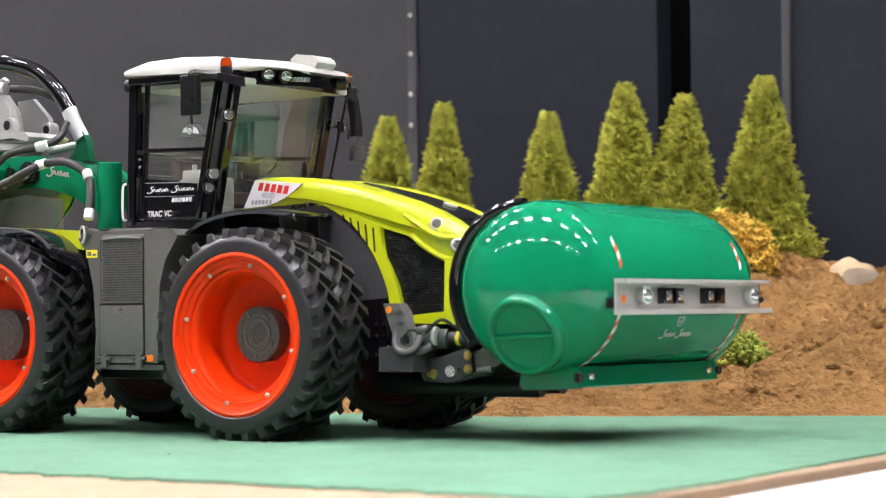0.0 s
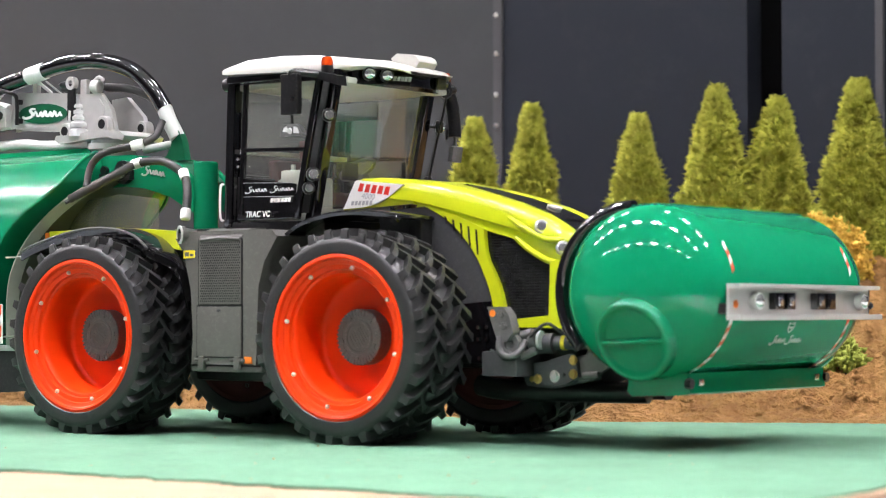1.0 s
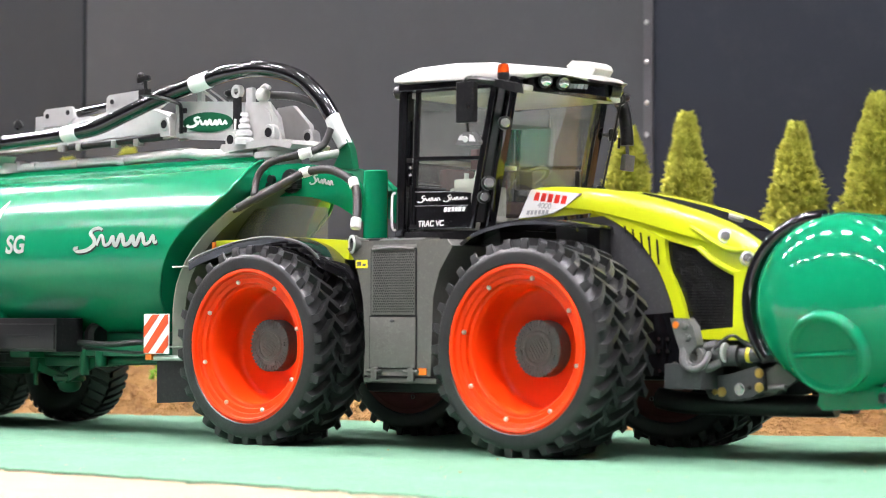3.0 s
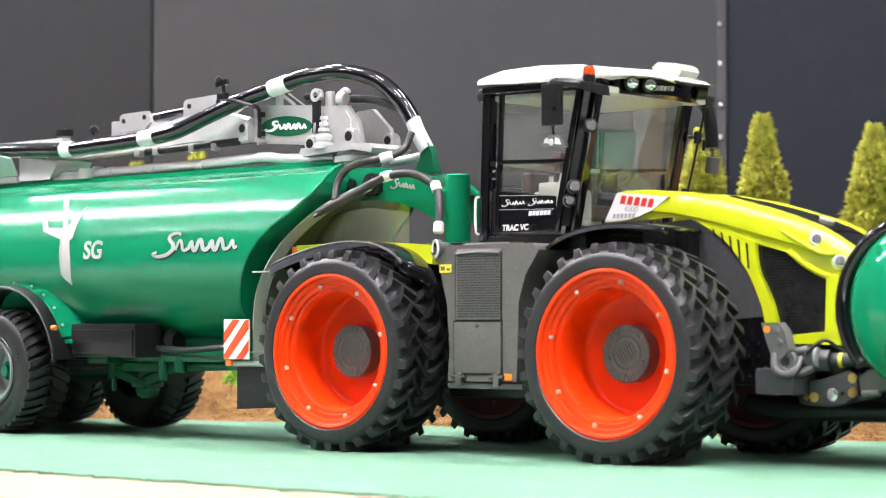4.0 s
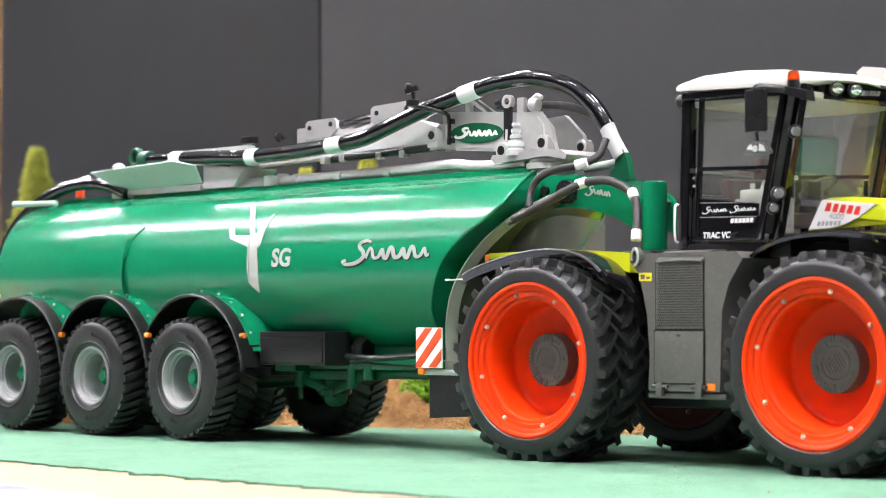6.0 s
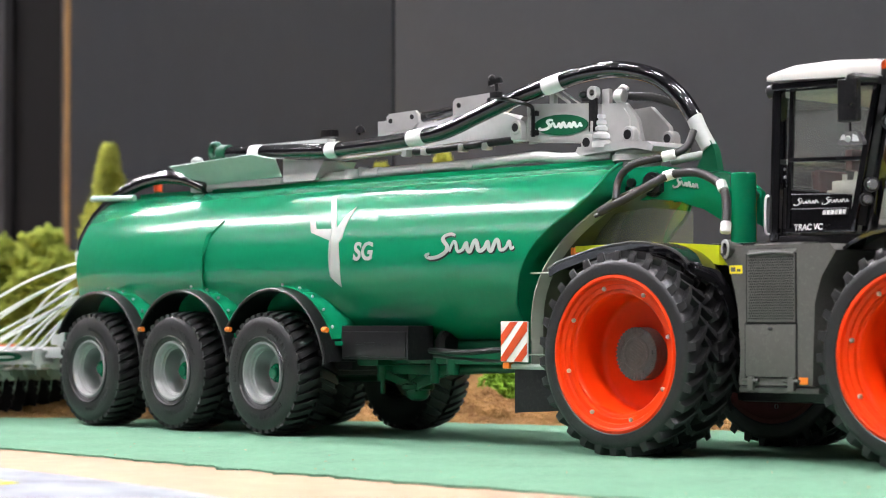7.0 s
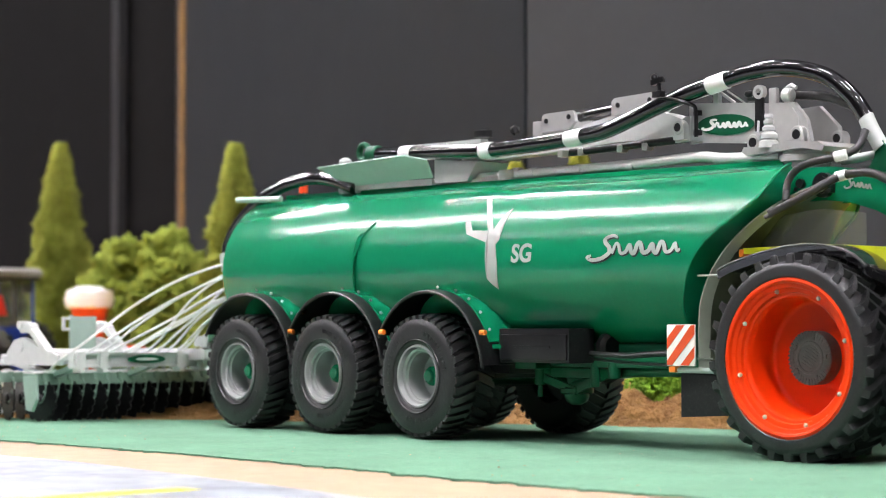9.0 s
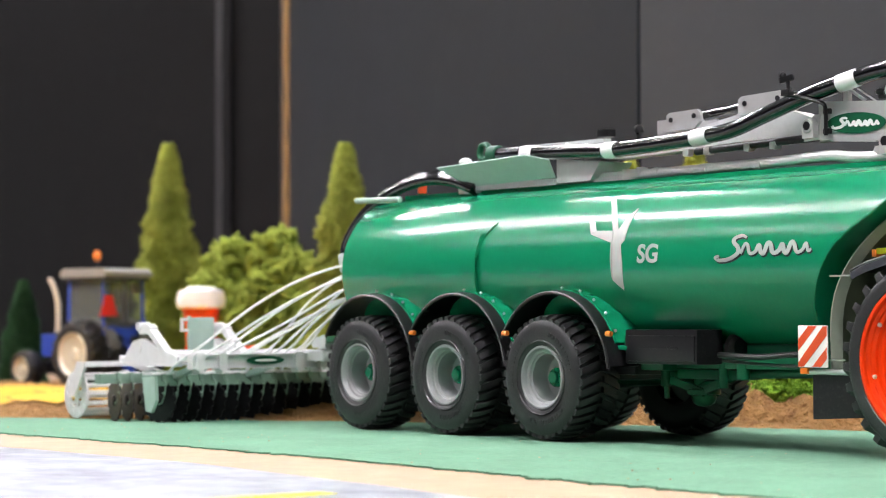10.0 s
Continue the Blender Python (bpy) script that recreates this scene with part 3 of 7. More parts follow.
CREASE = ((0.2, 7.52), (0.73, 7.43), (1.8, 7.25), (2.24, 7.14), (3.97, 6.66), (4.6, 6.5), (5.2, 6.25), (6.2, 6.0))


def tractor():
    t = thing("tractor", (0, 5.5, 0), 0, "large lime-green model tractor with white cab roof and orange-red dual wheels", "tractor")
    for x, spin in ((0, 23.3), (-11.25, -4.7)):
        tractor_wheel(t, x, -5.5, -1, spin)
        tractor_wheel(t, x, 5.5, 1, 17 - spin)
    # chassis and axles
    part("chassis", merged(box(-15.0, 3.4, -1.5, 1.5, 2.3, 4.6, 0.15), box(-13, 1.5, -1.2, 1.2, 4.4, 6.6, 0.1), slab([(0.4, 3.9), (1.2, 2.6), (4.2, 2.2), (4.6, 3.0), (4.4, 4.2), (2.4, 4.8)], -1.7, 1.7, 0.06)), M["black"], t)
    for x, z in ((2.71, 3.56), (3.03, 3.56), (2.71, 3.2), (3.03, 3.2), (2.71, 2.59)):
        for s in (-1, 1):
            part("chassis_bolt", ball((x, s * 1.72, z), 0.07, 1), M["alloy"], t)
    for x in (0, -11.25):
        part("axle", merged(rod((x, -3.4, 3.28), (x, 3.4, 3.28), 0.55, 18), ball((x, 0, 3.28), 1.15, 2, (1, 0.9, 1))), M["grey2"], t)
    # box added under the body to keep light off the far wheels
    part("belly_block", merged(box(-8.6, -1.9, -2.5, 2.5, 1.75, 2.7, 0.2), box(-7.2, -3.6, -2.0, 2.0, 2.6, 6.4, 0.1)), M["black"], t, "black belly box between the axles, added to block light")
    # hood
    rows = []
    # the side bulges out over a crease; the rear edge leans forward beside the cab
    for x, zt, zb, w in HOOD:
        crease = max(zb + 0.08, between(CREASE, x))
        lean = 0.62 * max(0.0, min(1.0, (-1.2 - x) / 1.4))
        side = [(w, zb), (w, crease - 0.05), (w + 0.025, crease - 0.015), (w + 0.075, crease + 0.02), (w + 0.07, crease + 0.12), (w + 0.04, (crease + zt) / 2), (w + 0.0, zt - 0.2), (w - 0.1, zt - 0.06), (w - 0.32, zt), (0.95, zt + 0.02), (0.8, zt - 0.02)]
        line = [(-y, z) for y, z in side] + [(0, zt)] + side[::-1]
        rows.append([(x + lean * (z - zb) / (zt - zb), y, z) for y, z in line])
    hood = part("hood", sheet(rows, 0.1), M["lime"], t, "lime-green painted hood", 50)
    for s in (-1, 1):
        y0, y1 = s * 1.93, s * 1.72
        outer = spline([(0.65, 0, 7.44), (1.2, 0, 7.2), (1.8, 0, 6.82), (2.24, 0, 6.42), (2.76, 0, 5.75), (3.09, 0, 5.1), (3.3, 0, 4.55), (3.42, 0, 3.9)], 4)
        inner = spline([(3.88, 0, 3.86), (3.79, 0, 4.24), (3.62, 0, 4.82), (3.36, 0, 5.36), (3.16, 0, 5.72), (3.06, 0, 6.2), (3.02, 0, 6.66)], 4)
        leg = slab([(q.x, q.z) for q in outer + inner] + [(2.0, 7.08)], y0, y1, 0.05)
        post = slab([(5.45, 5.6), (5.4, 3.95), (3.9, 3.82), (3.75, 3.6), (5.9, 3.56), (6.0, 4.6), (5.85, 5.7)], y0 * 0.96, y1 * 0.96, 0.07)
        part("side_frame", merged(leg, post), M["lime"], hood, "lime-green grille surround")
        for k in range(5):
            x = 1.5 + 0.3 * k
            z = 7.1 - 0.115 * k
            d = 0.26 + 0.13 * k
            part("louvre", slab([(x, z), (x + 0.07, z - 0.02), (x + 0.13, z - d), (x + 0.07, z - d)], s * 1.945, s * 1.90, 0), M["black"], hood)
        backing = slab([(3.0, 6.6), (4.5, 6.2), (4.95, 5.78), (5.5, 5.4), (5.45, 3.88), (3.8, 3.8), (3.45, 5.1), (3.1, 5.8)], s * 1.74, s * 1.55, 0.02)
        # fine wire grid on the grille
        wires = []
        for k in range(30):
            z = 3.9 + k * 0.09
            x0 = 3.0 + max(0, (5.8 - z)) * 0.42
            x1 = 5.45 if z < 5.4 else 5.45 - (z - 5.4) * 1.9
            wires.append(rod((x0, s * 1.745, z), (x1, s * 1.745, z), 0.009, 4))
        for k in range(27):
            x = 3.1 + k * 0.09
            z1 = 6.55 - (x - 3.0) * 0.24 if x < 4.5 else 6.2 - (x - 4.5) * 0.85
            z0 = 3.85 if x > 3.75 else 5.8 - (x - 3.1) * 2.9
            wires.append(rod((x, s * 1.75, z0), (x, s * 1.75, z1), 0.009, 4))
        grille = part("grille", backing, M["gloss"], t, "black wire mesh grille")
        part("wire_mesh", merged(*wires), M["mesh"], grille)
        part("body_panel", slab([(-1.2, 7.3), (0.7, 7.42), (1.6, 6.9), (2.3, 6.35), (2.9, 5.6), (3.3, 4.7), (3.5, 3.9), (3.4, 3.1), (2.2, 3.3), (0.3, 4.6), (-1.0, 5.6)], s * 1.85, s * 1.5, 0.05), M["grey2"], t, "slate-grey side panel")
        # head lamps
        for (x, y, z), r, d in (((5.02, 1.66, 6.68), 0.17, (0.55, 0.8, 0.2)), ((5.78, 1.62, 6.02), 0.16, (0.6, 0.78, 0.1))):
            dv = Vector((d[0], s * d[1], d[2])).normalized()
            c = Vector((x, s * y, z))
            lamp = part("headlamp", rod(c - dv * 0.25, c + dv * 0.06, r + 0.06, 18, bev=0.03), M["silver"], t)
            part("lens", merged(rod(c + dv * 0.05, c + dv * 0.09, r, 18, r * 0.8), rod(c + dv * 0.08, c + dv * 0.11, 0.05, 8)), M["lens"], lamp, "clear lamp lens")
        part("hood_fold", tube([(3.9, s * 1.80, 7.0), (4.6, s * 1.86, 6.6), (5.2, s * 1.8, 6.3), (5.8, s * 1.55, 6.25)], 0.09, 8), M["lime"], hood)
        part("hood_fold", tube([(4.2, s * 1.84, 6.35), (4.75, s * 1.86, 5.95), (5.4, s * 1.75, 5.6), (5.95, s * 1.45, 5.5)], 0.1, 8), M["lime"], hood)
    part("nose_grille", merged(box(5.3, 6.15, -1.35, 1.35, 3.7, 6.0, 0.2), rod((6.05, -1.3, 3.65), (6.05, 1.3, 3.65), 0.16, 10)), M["mesh"], t)
    part("nose_bar", tube([(5.85, -1.75, 3.65), (6.3, -1.2, 3.65), (6.45, 0, 3.65), (6.3, 1.2, 3.65), (5.85, 1.75, 3.65)], 0.13, 8), M["lime"], hood)
    # black inlay on top of the hood, following its slope
    inlay = [[(x, -0.78 * k, zt + 0.012), (x, 0, zt + 0.04), (x, 0.78 * k, zt + 0.012)] for (x, zt, zb, w), k in zip(HOOD[3:10], (0.25, 0.7, 0.9, 1.0, 1.0, 1.0, 0.95))]
    part("hood_inlay", sheet(inlay, 0.03), M["gloss"], hood, "gloss black hood inlay")
    # disc painted white for the bright lamp reflection near the nose
    c = Vector((4.35, 0.05, 7.34))
    part("badge", rod(c, c + Vector((0.02, 0, 0.06)), 0.24, 20), M["white"], hood, "round hood badge, white painted as a lamp reflection")
    # decal plate on the hood side
    for s in (-1, 1):
        part("decal", slab([(-2.52, 7.42), (-2.04, 8.3), (-1.95, 8.34), (-0.07, 8.14), (-0.66, 7.76), (-1.2, 7.55), (-1.7, 7.46)], s * 2.03, s * 1.93, 0), M["decal"], hood, "white decal with red and grey marks")
        for k in range(5):
            x = -1.92 + 0.265 * k
            z = 7.98 - 0.035 * k
            part("decal_mark", slab([(x, z), (x + 0.19, z - 0.02), (x + 0.27, z + 0.24), (x + 0.1, z + 0.26)], s * 2.04, s * 2.02, 0), M["red"], hood)
    letters("decal_number", "4000", 0.27, (-1.78, -2.035, 7.74), (90, 6, 0), M["dgrey"], hood, 0.004, 0.2)
    for k in range(6):
        x = -2.2 + 0.15 * k
        part("decal_mark", slab([(x, 7.53), (x + 0.1, 7.525), (x + 0.14, 7.66), (x + 0.04, 7.665)], -2.04, -2.02, 0), M["dgrey"], hood)
    cab(t)
    fenders(t)
    side_boxes(t)
    linkage(t)
    return t


def cab(t):
    # shape of the cab in plan at its foot and its head: (x, half width)
    foot = ((-6.75, 2.75), (-3.72, 3.0), (-3.45, 2.5), (-2.85, 1.4), (-2.65, 0))
    head = ((-6.6, 2.75), (-2.72, 2.96), (-2.45, 2.52), (-1.8, 1.3), (-1.6, 0))
    zf, zh = 7.0, 11.75

    def at(k, s, z):
        f = (z - zf) / (zh - zf)
        return Vector((foot[k][0] + (head[k][0] - foot[k][0]) * f, s * (foot[k][1] + (head[k][1] - foot[k][1]) * f), z))

    c = part("cab", merged(box(-6.9, -2.6, -2.9, 2.9, 6.55, 7.05, 0.1), box(-6.95, -6.5, -2.7, 2.7, 6.9, 8.6, 0.08)), M["black"], t, "black cab frame and floor")
    for s in (-1, 1):
        for nm, k, r in (("corner_pillar", 0, 0.20), ("door_pillar", 2, 0.2)):
            part(nm, bar(at(k, s, 6.9), at(k, s, 11.85), r * 2, r * 1.7, 0.06), M["gloss"], c)
        part("door_frame", merged(bar(at(0, s, 7.1) + Vector((0.45, 0, 0)), at(0, s, 11.7) + Vector((0.5, 0, 0)), 0.14, 0.16), bar(at(1, s, 7.1), at(1, s, 11.75), 0.2, 0.22),
                                  bar(at(0, s, 7.2) + Vector((0.3, 0, 0)), at(1, s, 7.2), 0.2, 0.16), bar(at(0, s, 9.45) + Vector((0.4, 0, 0)), at(1, s, 9.35), 0.14, 0.14),
                                  bar(at(0, s, 11.7) + Vector((0.3, 0, 0)), at(1, s, 11.65), 0.2, 0.16)), M["gloss"], c, "gloss black door frame")
        dp = [at(0, s, 7.2) + Vector((0.5, 0, 0)), at(1, s, 7.2) - Vector((0.08, 0, 0)), at(1, s, 9.4) - Vector((0.1, 0, 0)), at(0, s, 9.4) + Vector((0.5, 0, 0))]
        part("door_pane", sheet([[dp[0], dp[1]], [dp[3], dp[2]]]), M["glass"], c, "clear door glazing")
        dp = [at(0, s, 9.5) + Vector((0.5, 0, 0)), at(1, s, 9.45) - Vector((0.1, 0, 0)), at(1, s, 11.6) - Vector((0.1, 0, 0)), at(0, s, 11.6) + Vector((0.5, 0, 0))]
        part("door_pane", sheet([[dp[0], dp[1]], [dp[3], dp[2]]]), M["glass"], c)
        # dark lower door panel with lettering
        lo = [at(0, s, 7.25) + Vector((0.55, s * 0.03, 0)), at(1, s, 7.25) + Vector((-0.1, s * 0.03, 0)), at(1, s, 8.25) + Vector((-0.25, s * 0.03, 0)), at(0, s, 8.5) + Vector((0.5, s * 0.03, 0))]
        part("door_panel", sheet([[lo[0], lo[1]], [lo[3], lo[2]]], 0.04), M["gloss"], c, "gloss black lower door panel with white lettering")
        # quarter glass
        q = [at(1, s, 7.3), at(2, s, 7.3), at(2, s, 11.6), at(1, s, 11.6)]
        part("quarter_panel", sheet([[q[0], q[1]], [q[3], q[2]]], 0.05), M["black"], c)
    rows = []
    for z in (7.5, 8.6, 9.7, 10.7, 11.65):
        rows.append([at(2, -1, z), at(3, -1, z), at(4, 1, z), at(3, 1, z), at(2, 1, z)])
    part("windscreen", sheet(rows), M["glass"], c, "clear curved windscreen", 80)
    rows = [[at(0, -1, z), at(0, 1, z)] for z in (8.6, 11.6)]
    part("rear_window", sheet(rows), M["glass"], c)
    # roof: white shell, crowned, longer towards the front
    rows = []
    for x, zb, zt, w in ((-7.15, 12.0, 12.14, 2.6), (-6.95, 11.95, 12.3, 3.0), (-6.0, 11.9, 12.44, 3.2), (-4.4, 11.85, 12.48, 3.25), (-2.9, 11.8, 12.4, 3.25), (-2.15, 11.72, 12.3, 3.15),
                         (-1.85, 11.86, 12.25, 2.85), (-1.5, 11.94, 12.18, 2.5), (-1.05, 11.93, 12.08, 2.0), (-0.7, 11.88, 11.98, 1.4), (-0.55, 11.84, 11.89, 1.0)):
        rows.append([(x, -w, zb + 0.05), (x, -w, (zb + zt) / 2), (x, -w + 0.12, zt - 0.1), (x, -w + 0.4, zt), (x, 0, zt + 0.12), (x, w - 0.4, zt), (x, w - 0.12, zt - 0.1), (x, w, (zb + zt) / 2), (x, w, zb + 0.05), (x, 0, zb)])
    part("roof", rings(rows), M["white"], c, "white crowned cab roof", 75)
    part("roof_edge", merged(box(-6.7, -1.9, -3.08, 3.08, 11.66, 11.9, 0.08), slab([(-2.2, -2.8), (-1.85, -2.3), (-1.45, -1.6), (-1.05, -0.9), (-0.95, 0), (-1.05, 0.9), (-1.45, 1.6), (-1.85, 2.3), (-2.2, 2.8)], 11.46, 11.98, 0.06, "xy")), M["gloss"], c, "gloss black roof edge")
    sign = Matrix.Translation((-1.17, -1.36, 11.58)) @ Matrix.Rotation(math.atan2(0.7, 0.4), 4, "Z")
    for k in range(6):
        part("sign_mark", turned(slab([(0.13 * k, 0), (0.13 * k + 0.1, 0), (0.13 * k + 0.14, 0.15), (0.13 * k + 0.04, 0.15)], -0.075, -0.045, 0), sign), M["dgrey"], c)
    for s in (-1, 1):
        for (x, y, z), r in (((-1.47, 2.0, 11.78), 0.17), ((-1.13, 1.5, 11.74), 0.17), ((-6.9, 2.75, 11.68), 0.17)):
            d = Vector((0.72 if x > -5 else -1, s * 0.68 if x > -5 else 0, -0.05)).normalized()
            p = Vector((x, s * y, z))
            part("work_lamp", rod(p - d * 0.2, p + d * 0.14, r + 0.05, 18, bev=0.03), M["black"], c)
            part("lamp_lens", lathe([(0.001, 0.06), (r * 0.6, 0.04), (r, 0.0), (r, -0.05)], (0, 0, 0), "z", 18), M["lens"], c).matrix_basis = Matrix.Translation((p + d * 0.15) * CM) @ d.to_track_quat("Z", "Y").to_matrix().to_4x4()
        # beacon
        p = Vector((-2.25, s * 3.2, 11.85))
        part("beacon", merged(rod(p + Vector((0, 0, -0.1)), p + Vector((0, 0, 0.14)), 0.2, 16), bar(p + Vector((0, -s * 0.4, -0.05)), p + Vector((0, 0, -0.05)), 0.2, 0.2)), M["black"], c)
        part("beacon_lens", merged(lathe([(0.19, 0.12), (0.2, 0.3), (0.15, 0.42), (0.001, 0.46)], p, "z", 16)), M["amber"], c, "amber beacon lens")
        # mirror
        mx = -3.12 if s < 0 else -2.72
        part("mirror_arm", merged(tube([(-2.0, s * 2.9, 11.62), (mx + 0.6, s * 3.5, 11.72), (mx + 0.1, s * 3.95, 11.76), (mx, s * 3.98, 11.6)], 0.13, 8), rod((mx, s * 3.95, 10.4), (mx, s * 3.9, 10.05), 0.05, 8)), M["black"], c)
        if s < 0:
            mm = box(mx - 0.36, mx + 0.36, -4.1, -3.82, 10.4, 11.72, 0.1, 3)
            wm = slab([(-3.5, 9.72), (-2.62, 9.7), (-2.6, 9.78), (-2.75, 10.02), (-2.9, 10.1), (-3.2, 10.1), (-3.36, 10.0), (-3.5, 9.8)], -4.02, -3.8, 0.05)
        else:
            mm = tube([(-2.0, 2.9, 11.62), (mx + 0.1, 3.75, 11.68), (mx + 0.06, 4.02, 11.55), (mx + 0.1, 4.1, 11.2), (mx + 0.18, 4.12, 10.6), (mx + 0.2, 4.12, 10.15)], 0.23, 10)
            wm = merged(turned(box(-0.08, 0.12, -0.36, 0.36, -0.28, 0.28, 0.07, 2), pose(mx + 0.2, 4.12, 9.55, 0, 8, 8)), rod((mx + 0.2, 4.12, 10.2), (mx + 0.22, 4.12, 9.8), 0.06, 8))
        part("mirror", mm, M["black"], c, "black rear-view mirror")
        part("wide_mirror", wm, M["hub"], c, "small wide-angle mirror")
        if s < 0:
            part("mirror_clamp", merged(rod((mx, -4.06, 9.86), (mx, -3.9, 9.92), 0.1, 10), slab([(-3.42, 9.86), (-3.22, 9.84), (-3.25, 10.02), (-3.36, 9.98)], -4.035, -4.0, 0), slab([(-2.98, 9.8), (-2.72, 9.78), (-2.8, 9.96), (-2.95, 10.02)], -4.035, -4.0, 0)), M["bright"], c)
            part("mirror_wedge", slab([(mx + 0.3, 11.7), (mx + 0.4, 11.86), (-1.6, 11.62), (-1.55, 11.3), (mx + 0.9, 11.5)], -3.5, -3.05, 0.06), M["black"], c)
        # lamps on the front pillar
        for (x, y, z), r in (((-2.28, 3.05, 10.42), 0.17), ((-2.85, 3.15, 8.52), 0.18), ((-3.08, 3.1, 8.08), 0.15)):
            d = Vector((0.75, s * 0.65, 0)).normalized()
            p = Vector((x, s * y, z))
            part("work_lamp", merged(rod(p - d * 0.22, p + d * 0.04, r + 0.05, 16, bev=0.04), rod(p - d * 0.1, p - d * 0.1 - Vector((0.15, s * 0.35, 0)), 0.06, 8)), M["black"], c)
            part("lamp_lens", rod(p + d * 0.03, p + d * 0.08, r, 16, r * 0.8), M["lens"], c)
        part("grab_rail", tube([(-6.92, s * 2.95, 7.1), (-6.98, s * 3.05, 7.25), (-6.98, s * 3.05, 8.2), (-6.92, s * 2.95, 8.35)], 0.04, 8), M["decal"], c, "white grab rail")
        for z in (8.9, 9.15):
            part("hinge", ball((-6.25, s * 3.0, z), 0.06, 1), M["steel"], c)
    part("rear_block", merged(box(-7.35, -6.9, -2.3, 2.3, 6.9, 8.7, 0.1), box(-7.25, -6.9, -2.0, 2.0, 8.7, 9.5, 0.15), rod((-7.2, -2.2, 9.3), (-7.2, 2.2, 9.3), 0.2, 12)), M["black"], c, "black block behind the cab")
    part("wiper", rod((-2.15, 1.9, 8.0), (-1.75, 2.6, 11.4), 0.04, 6), M["black"], c)
    # positioning dome
    d = part("antenna_dome", merged(slab([(-1.62, 12.25), (-0.72, 12.05), (-0.58, 12.25), (-0.66, 12.4), (-0.85, 12.5), (-1.5, 12.58), (-1.74, 12.42)], -0.5, 0.5, 0.12)), M["white"], c, "white plastic antenna dome")
    # lettering on the door
    letters("door_lettering", "TRAC VC", 0.27, (-5.88, -3.045, 7.20), (90, 0, -3), M["decal"], c, 0.004, 0.15, "", 0.02)
    for k in range(6):
        x = -4.78 + 0.15 * k
        part("door_mark", slab([(x, 7.66), (x + 0.11, 7.66), (x + 0.14, 7.8), (x + 0.03, 7.8)], -3.06, -3.04, 0), M["decal"], c)
    part("door_script", merged(*[ribbon(r, lambda u, z: (u, -3.055, z), 0.015) for a, w, n in ((-5.88, 0.95, 5), (-4.8, 1.0, 6)) for r in swash(a, 7.98, w, 0.22, n)]), M["decal"], c)
    part("door_mark", merged(*[bar((a[0], -3.055, a[1]), (b[0], -3.055, b[1]), 0.016, 0.016, 0) for a, b in (((-5.98, 8.34), (-3.78, 8.28)), ((-5.98, 7.88), (-3.78, 7.84)))]), M["dgrey"], c)
    # inside
    part("driver_seat", merged(box(-5.7, -4.2, -0.8, 0.8, 7.6, 8.1, 0.2, 3), turned(box(-5.9, -5.5, -0.8, 0.8, 7.9, 9.9, 0.18, 3), Matrix.Rotation(radians(-6), 4, "Y")), box(-5.8, -5.5, -0.4, 0.4, 9.2, 9.9, 0.1)), M["seatred"], c, "dark maroon driver seat")
    part("console", merged(box(-5.5, -3.6, -1.9, -1.2, 7.3, 8.5, 0.15, 3), bar((-4.6, -1.6, 8.5), (-3.9, -1.5, 8.8), 0.5, 0.3)), M["beige"], c, "grey arm-rest console")
    part("steering_column", merged(bar((-2.9, 0, 7.2), (-3.4, 0, 8.6), 0.4, 0.4), box(-3.3, -2.6, -0.6, 0.6, 7.2, 8.0, 0.1)), M["seat"], c)
    part("steering_wheel", turned(lathe([(0.62 + 0.06 * math.cos(a), 0.06 * math.sin(a)) for a in [math.pi * 2 * k / 8 for k in range(8)]], (0, 0, 0), "z", 24, True), pose(-3.55, 0, 8.85, 0, -32, 0)), M["seat"], c)
    part("monitor", box(-3.1, -2.95, -1.4, -0.7, 8.4, 9.0, 0.05), M["black"], c)
    part("monitor", merged(turned(box(-0.08, 0.08, -0.3, 0.3, -0.4, 0.4, 0.06), pose(-2.5, 1.2, 8.7, 0, 0, 30)), rod((-2.5, 1.2, 7.4), (-2.5, 1.2, 8.4), 0.05, 6)), M["black"], c)
    part("head_lining", box(-6.5, -1.8, -2.7, 2.7, 11.45, 11.66, 0.08), M["beige"], c, "pale grey head lining")
    part("side_console", merged(box(-6.2, -3.4, -2.5, -2.0, 7.05, 8.3, 0.15), box(-4.9, -3.6, -2.4, -1.9, 8.3, 8.75, 0.1), rod((-4.2, -2.1, 8.7), (-4.1, -2.1, 9.0), 0.1, 8), rod((-4.6, -2.1, 8.7), (-4.6, -2.1, 8.95), 0.08, 8)), M["beige"], c, "pale grey control console")
    part("rear_shelf", merged(box(-6.5, -6.1, -2.6, 2.6, 9.35, 9.5, 0.04), box(-6.5, -6.0, -2.6, 2.6, 7.05, 8.2, 0.08)), M["beige"], c)
    part("sun_visor", turned(box(-0.9, 0.9, -0.04, 0.04, -0.3, 0.3, 0.03), pose(-5.2, 1.9, 11.0, 0, 0, 12)), M["seat"], c)


